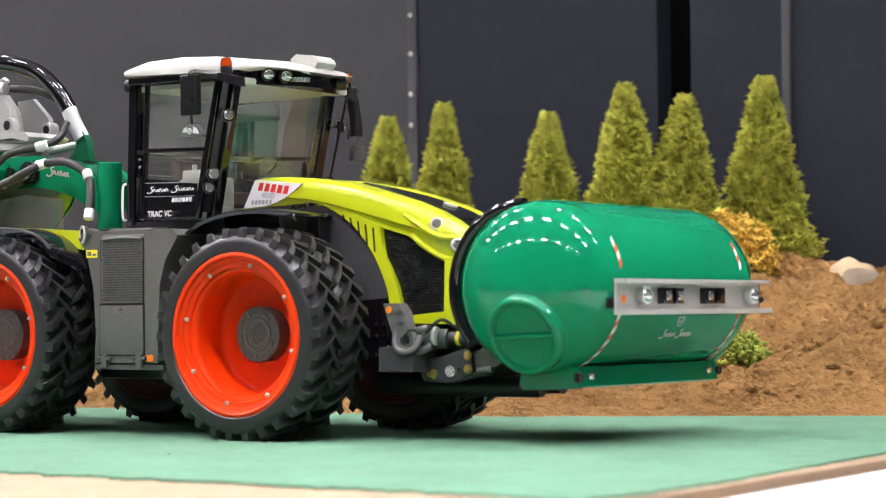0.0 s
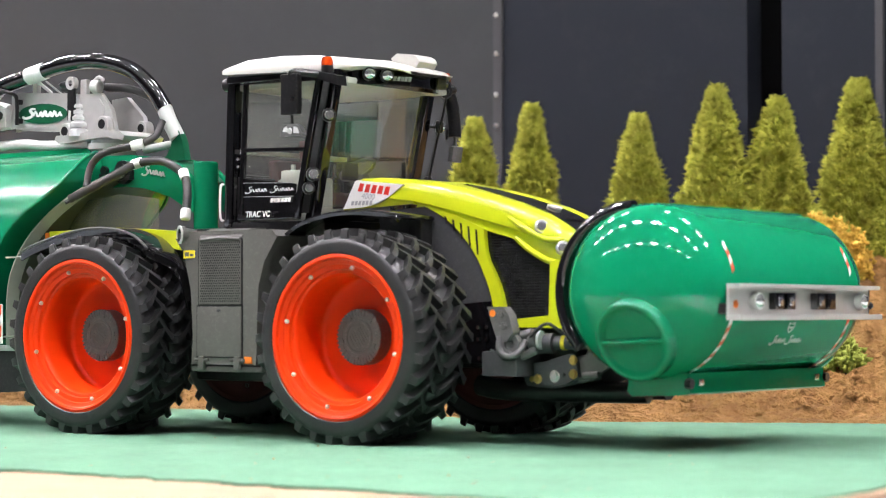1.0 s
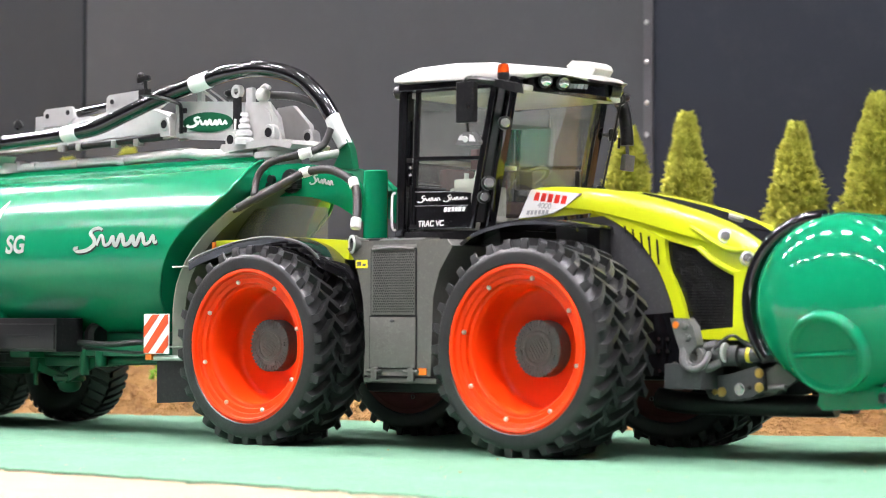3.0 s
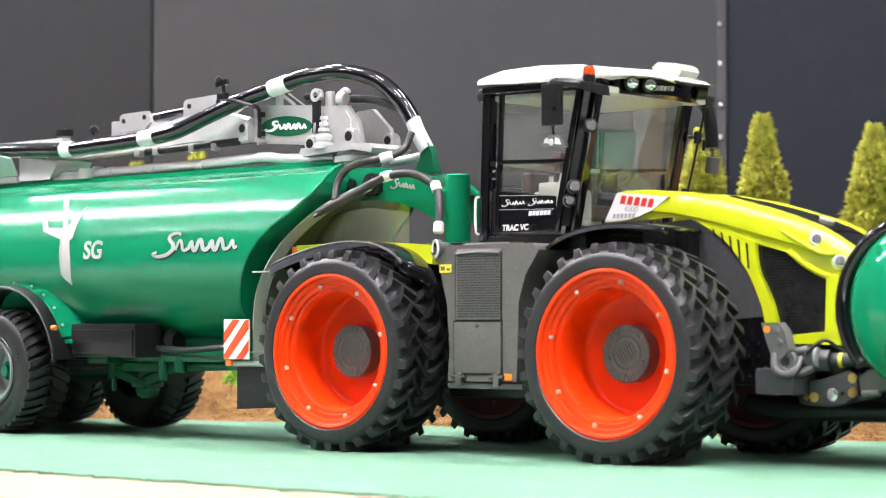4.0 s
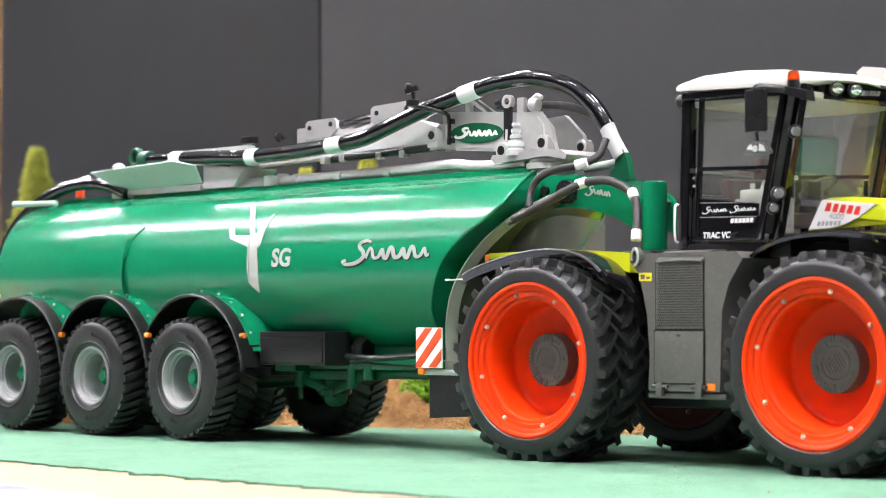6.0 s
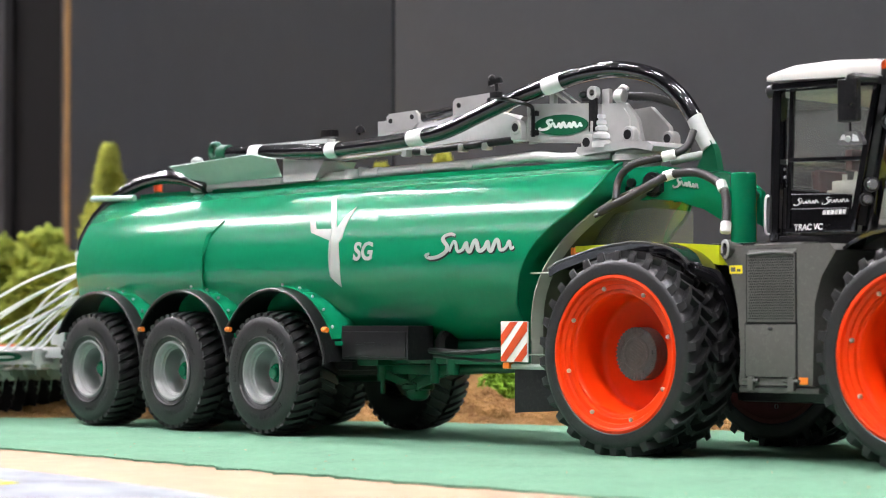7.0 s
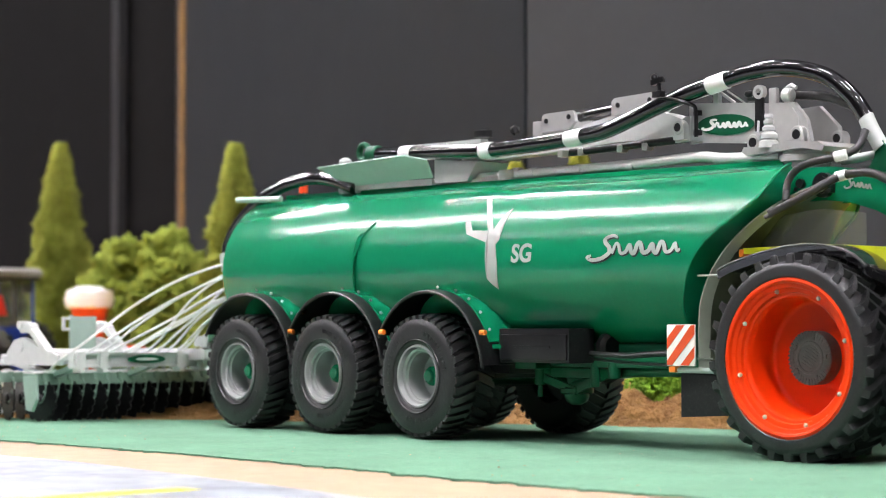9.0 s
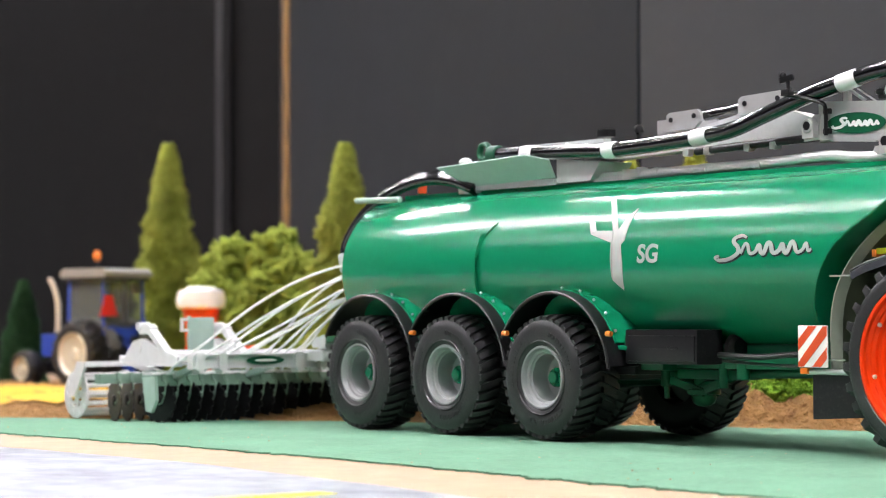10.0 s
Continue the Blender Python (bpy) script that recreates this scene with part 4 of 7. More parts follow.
def fenders(t):
    for s in (-1, 1):
        arc = ((-4.3, 5.75), (-3.75, 6.4), (-3.1, 6.85), (-2.3, 7.12), (-1.2, 7.27), (0, 7.25), (0.95, 7.12), (1.1, 7.0))
        arc = [(p.x, p.z) for p in spline([(x, 0, z) for x, z in arc], 5)]
        rows = [[(x, s * y, z - dz) for y, dz in ((3.86, 0.16), (3.88, 0.05), (3.8, 0.0), (2.6, -0.02), (1.9, 0.0))] for x, z in arc]
        part("front_fender", sheet(rows, 0.09), M["gloss"], t, "gloss black front fender", 60)
        part("fender_bracket", box(0.5, 1.0, s * 2.2 - 0.3, s * 2.2 + 0.3, 5.4, 7.1, 0.06), M["black"], t)
        arc = ((-14.9, 6.12), (-14.3, 6.36), (-12.94, 6.70), (-11.9, 6.86), (-11.06, 6.90), (-10.2, 6.82), (-9.46, 6.6), (-8.95, 6.26), (-8.5, 5.8), (-8.1, 5.2), (-7.85, 4.4))
        arc = [(p.x, p.z) for p in spline([(x, 0, z) for x, z in arc], 4)]
        rows = []
        for x, z in arc:
            o = 4.62 - 0.85 * smooth01((x + 8.9) / 0.5)
            rows.append([(x, s * (o - 0.02), z - 0.27), (x, s * (o + 0.01), z - 0.02), (x, s * (o - 0.2), z + 0.03), (x, s * 3.5, z + 0.05), (x, s * 3.3, z + 0.02)])
        rf = part("rear_fender", sheet(rows, 0.08), M["gloss"], t, "black rear fender with a grey edge strip", 60)
        part("edge_strip", tube([(x, s * 4.62, z + 0.02) for x, z in arc if x < -8.75], 0.05, 6, 1), M["hose"], rf)
        # lime deck behind the fender
        deck = slab([(-14.9, 6.72), (-14.9, 6.92), (-11.5, 6.98), (-8.67, 6.8), (-8.67, 6.16), (-10.5, 6.6), (-11.5, 6.72)], s * 3.28, s * 1.9, 0.03)
        part("deck", deck, M["lime"], t, "lime-green rear deck")
        part("tail_lamp", box(-15.06, -14.88, s * 3.0 - 0.33, s * 3.0 + 0.33, 6.62, 6.88, 0.03), M["orange"], t)


def side_boxes(t):
    for s in (-1, 1):
        y0 = s * 4.42
        yi = s * 2.0
        shape = [(-7.75, 6.5), (-7.35, 6.0), (-7.05, 4.8), (-6.95, 3.4), (-7.0, 2.35), (-4.2, 2.35), (-4.15, 3.6), (-4.1, 4.9), (-3.85, 5.7), (-3.3, 6.5)]
        sb = part("side_box", slab(shape, y0, yi, 0.10), M["grey"], t, "anthracite grey side tank with perforated cover")
        part("box_top", slab([(-7.7, 6.5), (-3.4, 6.5), (-3.6, 6.72), (-7.5, 6.72)], y0 * 0.985, yi, 0.05), M["grey"], sb)
        part("step", box(-7.05, -4.0, y0 - s * 0.05, yi, 2.12, 2.3, 0.05), M["grey"], sb)
        part("door_gap", box(-6.77, -4.75, y0, y0 + s * 0.012, 2.57, 4.29, 0), M["black"], sb)
        part("lower_door", box(-6.72, -4.80, y0 - s * 0.0, y0 + s * 0.05, 2.62, 4.24, 0.02), M["grey"], sb)
        part("door_catch", ball((-5.75, y0 + s * 0.07, 4.12), 0.07, 1, (1.5, 0.5, 0.8)), M["grey2"], sb)
        for x in (-6.5, -4.95):
            part("hinge", merged(box(x - 0.12, x + 0.12, y0 - s * 0.02, y0 + s * 0.12, 2.2, 2.62, 0.04), rod((x - 0.3, y0 + s * 0.06, 2.5), (x + 0.3, y0 + s * 0.06, 2.5), 0.06, 8)), M["grey"], sb)
        # perforated cover: a plate with rows of small studs
        part("cover_gap", box(-6.71, -4.77, y0, y0 + s * 0.012, 4.29, 6.45, 0), M["black"], sb)
        cover = [box(-6.66, -4.82, y0, y0 + s * 0.04, 4.32, 6.42, 0.02)]
        part("cover", merged(*cover), M["grey"], sb)
        crest = [[(x, y0 - s * 0.0, 6.4), (x, y0 - s * 0.02, 6.52), (x, y0 - s * 0.14, 6.68), (x, y0 - s * 0.5, 6.80), (x, y0 - s * 1.2, 6.82)] for x in (-6.66, -4.82)]
        part("cover_top", sheet(crest, 0.06), M["grey"], sb)
        slots = bmesh.new()
        for j, (yy, zz, ny, nz) in enumerate(((0.055, 6.59, 0.7, 0.7), (0.10, 6.645, 0.7, 0.7), (0.24, 6.725, 0.3, 0.95), (0.36, 6.765, 0.3, 0.95))):
            for i in range(20):
                x = -6.56 + 0.0865 * (i + 0.5 * (j % 2))
                c0 = Vector((x, y0 - s * yy + s * 0.012 * ny, zz + 0.012 * nz))
                up = Vector((0, -s * nz, ny)) * 0.024
                slots.faces.new([slots.verts.new(c0 + Vector((dx, 0, 0)) + up * dz) for dx, dz in ((-0.024, -1), (0.024, -1), (0.024, 1), (-0.024, 1))])
        tagged(part("perforation", slots, M["black"], sb), kind="stuff")
        stud = bmesh.new()
        hole = []
        for j in range(24):
            for i in range(20):
                x = -6.56 + 0.0865 * (i + 0.5 * (j % 2))
                z = 4.42 + 0.083 * j
                hole.append((x, z))
        for x, z in hole:
            q = [stud.verts.new((x + dx, y0 + s * 0.047, z + dz)) for dx, dz in ((-0.026, -0.026), (0.026, -0.026), (0.026, 0.026), (-0.026, 0.026))]
            stud.faces.new(q)
        tagged(part("perforation", stud, M["black"], sb), kind="stuff")
        part("cover_lip", tube([(-6.62, y0 + s * 0.03, 6.42), (-5.7, y0 + s * 0.05, 6.47), (-4.86, y0 + s * 0.03, 6.42)], 0.05, 8), M["grey"], sb)
        part("label", box(-7.36, -6.86, y0 + s * 0.0, y0 + s * 0.015, 5.84, 6.1, 0), M["yellow"], sb, "yellow warning label")
        part("label_mark", box(-7.3, -7.12, y0 + s * 0.015, y0 + s * 0.02, 5.9, 6.04, 0), M["hub"], sb)
        part("label_mark", box(-7.06, -6.92, y0 + s * 0.015, y0 + s * 0.02, 5.9, 5.98, 0), M["hub"], sb)
        part("reflector", box(-4.68, -4.36, y0 + s * 0.0, y0 + s * 0.03, 2.40, 2.62, 0), M["orange"], sb)
        # exhaust-like elbow pipe
        part("elbow_pipe", merged(tube([(-6.9, s * 3.85, 6.1), (-7.1, s * 3.92, 6.35), (-7.28, s * 4.1, 6.55), (-7.5, s * 4.36, 6.62)], 0.25, 16), rod((-7.46, s * 4.3, 6.62), (-7.53, s * 4.42, 6.62), 0.3, 18)), M["grey"], t, "dark grey elbow pipe")
        part("pipe_ring", turned(lathe([(0.22, 0.0), (0.305, 0.0), (0.31, -0.05), (0.21, -0.05)], (0, 0, 0), "z", 24, True), Matrix.Translation((-7.55, s * 4.45, 6.62)) @ Vector((-0.5, s * 0.86, 0)).to_track_quat("Z", "Y").to_matrix().to_4x4()), M["alloy"], t)
        part("pipe_mouth", rod((-7.525, s * 4.41, 6.62), (-7.54, s * 4.435, 6.62), 0.21, 16), M["black"], t)


def linkage(t):
    s = -1
    for s in (-1, 1):
        part("control_box", box(3.7, 5.0, s * 3.0, s * 1.7, 2.1, 2.86, 0.07), M["grey2"], t, "dark grey control box")
        lb = part("lamp_bracket", slab([(3.91, 4.22), (4.5, 4.22), (4.71, 3.97), (4.87, 3.42), (4.6, 3.15), (4.25, 3.25), (4.03, 3.84)], s * 3.0, s * 2.6, 0.05), M["hub"], t)
        part("reflector", rod((4.12, s * 3.0, 4.02), (4.12, s * 3.03, 4.02), 0.11, 14), M["orange"], lb)
        for x, z in ((4.45, 4.0), (4.55, 3.64)):
            part("bolt", merged(rod((x, s * 3.0, z), (x, s * 3.05, z), 0.13, 6, bev=0.02), rod((x, s * 3.05, z), (x, s * 3.08, z), 0.06, 8)), M["hub"], lb)
        part("pipe_loop", tube([(4.35, s * 2.95, 3.3), (4.42, s * 3.1, 2.95), (4.62, s * 3.12, 2.74), (4.9, s * 3.05, 2.72), (5.08, s * 2.9, 2.9), (5.1, s * 2.7, 3.2)], 0.1, 10), M["hub"], t, "bent grey pipe")
        part("coupling_ring", turned(lathe([(0.14, -0.12), (0.3, -0.12), (0.32, -0.08), (0.32, 0.08), (0.3, 0.12), (0.14, 0.12)], (0, 0, 0), "y", 22, True), Matrix.Translation((4.68, s * 2.75, 3.08))), M["hub"], t)
        part("collar", merged(rod((5.0, s * 2.25, 3.2), (5.3, s * 2.2, 3.2), 0.33, 16, bev=0.05), rod((4.82, s * 2.5, 3.36), (5.2, s * 2.4, 3.44), 0.14, 10)), M["hub"], t)
        part("collar_ring", rod((5.3, s * 2.2, 3.2), (5.38, s * 2.19, 3.2), 0.29, 16), M["bright"], t)
        for x, y, z in ((3.95, 2.8, 2.92), (4.2, 2.6, 2.92), (4.5, 2.85, 2.92)):
            part("box_bolt", rod((x, s * y, 2.85), (x, s * y, z), 0.07, 8), M["steel"], t)
        part("bracket_stem", merged(bar((4.4, s * 2.8, 3.25), (4.7, s * 2.5, 2.6), 0.3, 0.25), tube([(4.4, s * 2.9, 3.2), (4.5, s * 2.95, 2.85), (4.9, s * 2.7, 2.7), (5.3, s * 2.4, 2.9)], 0.13, 8)), M["hub"], t)
        part("lift_cylinder", merged(rod((4.9, s * 1.9, 3.1), (6.9, s * 1.6, 3.15), 0.22, 14), rod((5.1, s * 1.95, 3.1), (5.6, s * 1.85, 3.1), 0.32, 14)), M["grey2"], t)
        part("yellow_ring", rod((5.85, s * 1.75, 3.12), (5.97, s * 1.73, 3.12), 0.235, 14), M["yellow"], t)
        arm = part("lift_arm", slab([(3.8, 2.5), (5.4, 2.45), (6.2, 2.75), (6.9, 2.6), (6.7, 2.0), (6.0, 1.85), (5.2, 1.7), (4.2, 1.75)], s * 1.25, s * 0.95, 0.06), M["grey2"], t, "slate-grey lift arm")
        for x, z in ((5.01, 2.12), (4.4, 1.98), (5.72, 2.12), (5.62, 2.55)):
            part("bolt", rod((x, s * 1.25, z), (x, s * 1.30, z), 0.12 if x == 5.01 else 0.09, 8), M["brass"] if x != 5.01 else M["steel"], arm)
        for x in (2.45, 2.65):
            for z in (3.48, 3.24):
                part("bolt", rod((x, s * 1.7, z), (x, s * 1.76, z), 0.06, 8), M["steel"], t)
    part("tow_beam", tube([(2.2, -1.0, 1.75), (3.2, -1.0, 1.62), (5.5, -0.9, 1.6), (8.2, -0.6, 1.62)], 0.33, 12), M["black"], t, "black lower beam")
    part("tow_beam", tube([(2.2, 1.0, 1.75), (3.2, 1.0, 1.62), (5.5, 0.9, 1.6), (8.2, 0.6, 1.62)], 0.27, 10), M["black"], t)
    part("plate", slab([(5.0, 2.5), (5.44, 2.55), (6.32, 2.8), (6.55, 2.62), (6.64, 2.09), (6.2, 1.88), (5.54, 1.8), (5.02, 1.95)], -2.1, -1.92, 0.04), M["grey2"], t, "grey linkage plate with brass bolts")
    part("rear_arm", slab([(6.4, 2.5), (6.9, 2.85), (7.5, 2.95), (7.6, 2.4), (6.9, 2.0), (6.5, 1.95)], -1.9, -1.7, 0.04), M["grey"], t)
    part("pin", rod((6.75, -2.0, 2.15), (7.3, -2.0, 2.18), 0.1, 10), M["grey"], t)
    part("mount_plate", slab([(2.0, 4.3), (3.3, 4.4), (3.7, 3.6), (3.6, 2.4), (2.3, 2.5)], -1.95, -1.75, 0.05), M["gloss"], t, "black mounting plate with bolts")
    for x, z in ((2.84, 3.58), (3.16, 3.58), (2.84, 3.21), (3.16, 3.21), (2.88, 2.61)):
        part("bolt", rod((x, -1.95, z), (x, -2.0, z), 0.065, 8), M["steel"], t)
    for x, z, r, m in ((6.46, 2.6, 0.12, "brass"), (6.46, 2.18, 0.12, "brass"), (5.17, 2.02, 0.12, "brass"), (5.79, 2.11, 0.15, "steel"), (6.12, 2.16, 0.06, "black")):
        part("bolt", merged(rod((x, -2.1, z), (x, -2.17, z), r, 6, bev=0.02), rod((x, -2.1, z), (x, -2.12, z), r * 1.25, 12)), M[m], t)
    part("cable", tube([(5.2, -2.6, 3.3), (5.7, -2.4, 3.7), (6.2, -2.2, 3.4), (6.9, -2.0, 3.3)], 0.06, 6), M["black"], t)
    part("wire", tube([(4.3, -2.6, 3.0), (4.7, -2.7, 3.2), (5.0, -2.5, 3.0), (5.3, -2.2, 3.1)], 0.03, 5), M["black"], t)


def front_tank():
    """Green barrel tank carried on the front linkage."""
    f = thing("front_tank", (9.75, 6.66, 0), 0, "glossy green front-mounted barrel tank with a silver lamp bar", "tank")
    R, zc, h = 2.57, 4.62, 4.75
    prof = [(0.001, -h - 0.84), (0.5, -h - 0.81), (1.1, -h - 0.68), (1.7, -h - 0.44), (2.12, -h - 0.18), (2.40, -h + 0.12), (2.53, -h + 0.5), (R, -h + 0.95)]
    prof = prof + [(r, -y) for r, y in prof[::-1]]
    sc = Matrix.Translation((-0.1, 0, 0.03)) @ Matrix.Diagonal((1.03, 1, 1.01, 1))
    part("barrel", turned(turned(lathe(prof, (0, 0, 0), "y", 72), sc), Matrix.Translation((0, 0, zc))), M["tankgreen"], f, "glossy green barrel", 60)
    # moulded cap on the near end
    def bulge(x, z):
        r = math.hypot(x, z)
        pts = [(rr, yy) for rr, yy in prof[:8]]
        for (ra, ya), (rb, yb) in zip(pts, pts[1:]):
            if r <= rb:
                return ya + (yb - ya) * (r - ra) / (rb - ra)
        return pts[-1][1]
    for s in (1, -1):
        cz = -1.40
        boss = lathe([(0.001, 0.0), (0.9, 0.0), (0.98, -0.02), (1.02, -0.1), (1.12, -0.13), (1.2, -0.08), (1.24, 0.1), (1.26, 1.2)], (0, 0, 0), "y", 48)
        rib = tube([(-1.02, -0.02, -0.05), (0, -0.05, 0.0), (1.02, -0.02, 0.05)], 0.09, 8, 4)
        m = Matrix.Translation((0.1, s * (-h - 0.56), zc + cz)) @ Matrix.Rotation(radians(20 if s > 0 else 160), 4, "X")
        part("filler_cap", turned(merged(boss, rib), m), M["tankgreen"], f, "round moulded cap with a cross rib", 60)
    # black rubber ring behind
    for s in (-1, 1):
        pts = [(-0.5 + 2.52 * math.cos(a), s * 4.26, zc + 0.05 + 2.43 * math.sin(a)) for a in [radians(d) for d in range(90, 226, 6)]]
        part("rubber_ring", tube(pts, 0.23, 10, 2), M["gloss"], f, "black rubber ring")
    part("back_frame", merged(box(-2.9, -2.3, -3.4, 3.4, 3.0, 6.2, 0.15), box(-2.6, -0.5, -1.4, 1.4, 1.7, 3.0, 0.1)), M["black"], f)
    # skirt under the barrel
    part("skirt", merged(slab([(1.25, 2.30), (1.32, 1.72), (1.1, 1.66), (-0.65, 1.6), (-0.8, 1.75), (-0.7, 2.5)], -h + 0.55, h - 0.55, 0.05)), M["tankgreen"], f, "green skirt plate")
    for y in (-h + 1.15, h - 1.15):
        part("bolt", box(1.28, 1.36, y - 0.13, y + 0.13, 1.92, 2.12, 0.03), M["steel"], f)
    for y in (-h + 0.55, h - 0.5):
        part("bolt_head", rod((1.2, y, 2.0), (1.38, y, 2.0), 0.15, 8), M["black"], f)
    # silver lamp bar
    xb = 2.62
    lb = part("lamp_bar", box(xb, xb + 0.06, -4.4, 4.5, 3.95, 4.8, 0.02), M["alloy"], f, "brushed aluminium lamp bar")
    part("upper_lip", box(xb, xb + 0.42, -4.42, 4.6, 4.74, 4.86, 0.02), M["alloy"], lb)
    part("lower_lip", box(xb, xb + 0.45, -4.42, 4.68, 3.82, 3.98, 0.02), M["alloy"], lb)
    part("bracket", box(xb - 0.25, xb + 0.0, -4.45, -4.3, 4.0, 4.3, 0.03), M["black"], lb)
    part("bracket", box(xb - 0.25, xb + 0.05, 4.4, 4.6, 4.0, 4.75, 0.03), M["black"], lb)
    part("reflector", rod((xb + 0.06, -4.0, 4.28), (xb + 0.09, -4.0, 4.28), 0.12, 12), M["orange"], lb)
    for y in (-3.0, 3.75):
        part("round_lamp", rod((xb + 0.05, y, 4.37), (xb + 0.3, y, 4.37), 0.27, 20, bev=0.04), M["silver"], lb)
        part("lamp_lens", lathe([(0.001, 0.12), (0.12, 0.1), (0.22, 0.04), (0.24, 0)], (xb + 0.3, y, 4.37), "x", 20), M["lens"], lb, "clear lamp lens")
    for y in (-1.75, -1.05, 0.85, 1.55):
        l = part("square_lamp", box(xb + 0.05, xb + 0.3, y - 0.26, y + 0.26, 4.12, 4.62, 0.05), M["gloss"], lb)
        if y != 1.55:
            part("lamp_lens", box(xb + 0.28, xb + 0.33, y - 0.13, y + 0.13, 4.24, 4.5, 0.02), M["lens"], lb)
    part("cap_nut", ball((xb + 0.1, 4.55, 4.25), 0.12, 1), M["black"], lb)
    # red and white tapes round both ends
    k = 0
    for y in (-h + 0.98, h - 1.1):
        for a in range(-64, 30, 5):
            if -14 < a < 8:
                continue
            w, rr = 0.085, R + 0.012
            q = [[(rr * 1.03 * math.cos(aa) - 0.1, yy, zc + 0.03 + rr * 1.01 * math.sin(aa)) for yy, aa in ((y - w, radians(a + e)), (y + w, radians(a + e + 3.4)))] for e in (0, 2.5, 5)]
            part("tape", sheet(q), M["redtape"] if k % 2 else M["decal"], f)
            k += 1
    # small white crest and lettering marks on the lower flank
    def on_flank(y, z):
        a = math.asin((z - zc) / R)
        return ((R + 0.014) * 1.03 * math.cos(a) - 0.1, y, zc + 0.03 + (R + 0.014) * 1.01 * math.sin(a))
    part("flank_script", merged(*[ribbon(r, on_flank, 0.02, 0.01) for a, w, n in ((-0.86, 0.9, 5), (0.1, 0.95, 6)) for r in swash(a, 3.08, w, 0.26, n)]), M["decal"], f)
    crest = [[(-0.16, 3.72), (-0.15, 3.56), (0.0, 3.44), (0.15, 3.56), (0.16, 3.72), (0.0, 3.68), (-0.16, 3.72)], [(-0.08, 3.6), (0.0, 3.56), (0.08, 3.62)]]
    part("flank_crest", merged(*[ribbon(r, on_flank, 0.018, 0.01) for r in crest]), M["decal"], f)
    return f


# ---------------------------------------------------------------- slurry trailer
TR, TZ = 3.3, 6.6          # barrel radius and height of its axis
U_REAR = -32.4             # rear end; the trailer's own x runs forward, y = 0 is its middle


FRONT = ((3.2, -5.7), (4.87, -5.35), (6.0, -4.78), (6.6, -4.42), (7.1, -4.0), (7.65, -3.3), (8.13, -2.55), (8.62, -2.05), (9.1, -1.92), (9.5, -2.02), (9.91, -2.3))


def front_cut(z):
    """Where the concave front of the barrel lies at a height."""
    for (za, ua), (zb, ub) in zip(FRONT, FRONT[1:]):
        if z <= zb:
            return ua + (ub - ua) * (z - za) / (zb - za)
    return FRONT[-1][1]


def on_barrel(u, z, out=0.0):
    """A point of the near flank of the barrel."""
    r = TR + out
    dz = max(-r, min(r, z - TZ))
    return (u, -math.sqrt(r * r - dz * dz), TZ + dz)


def flank_plate(outline, out=0.03, thick=0.04):
    """A thin raised mark that follows the barrel's flank. outline: (u, z) in convex order, split into strips."""
    bm = bmesh.new()
    vs = [bm.verts.new((u, -1, z)) for u, z in outline]
    bm.faces.new(vs)
    bmesh.ops.triangulate(bm, faces=bm.faces)
    bmesh.ops.subdivide_edges(bm, edges=bm.edges, cuts=9, use_grid_fill=True)
    for v in bm.verts:
        v.co = Vector(on_barrel(v.co.x, v.co.z, out))
    return thicken(bm, thick)


def barrel_mesh():
    seg = 96
    bm = bmesh.new()
    angs = [2 * math.pi * k / seg for k in range(seg)]
    rear_c = [(0.55, U_REAR - 0.12), (0.985, U_REAR - 0.02), (1.0, U_REAR + 0.12)]
    rows = []
    for q, u in rear_c:
        rows.append([(u, -TR * q * math.cos(a), TZ + TR * q * math.sin(a)) for a in angs])
    for f in (0.25, 0.5, 0.75, 0.93, 1.0):
        row = []
        for a in angs:
            z = TZ + TR * math.sin(a)
            u1 = front_cut(z)
            row.append((U_REAR + 0.12 + (u1 - U_REAR - 0.12) * f, -TR * math.cos(a), z))
        rows.append(row)
    vs = [[bm.verts.new(p) for p in r] for r in rows]
    for a, b in zip(vs, vs[1:]):
        for i in range(seg):
            bm.faces.new([a[i], a[(i + 1) % seg], b[(i + 1) % seg], b[i]])
    bm.faces.new(vs[0][::-1])
    last = vs[-1]
    # concave front wall: quads across from near to far side
    half = seg // 2
    for k in range(-seg // 4, seg // 4):
        n0, n1 = k % seg, (k + 1) % seg
        f0, f1 = (half - k) % seg, (half - k - 1) % seg
        q = []
        for v in (last[n0], last[n1], last[f1], last[f0]):
            if v not in q:
                q.append(v)
        if len(q) > 2:
            try:
                bm.faces.new(q)
            except ValueError:
                pass
    return bm


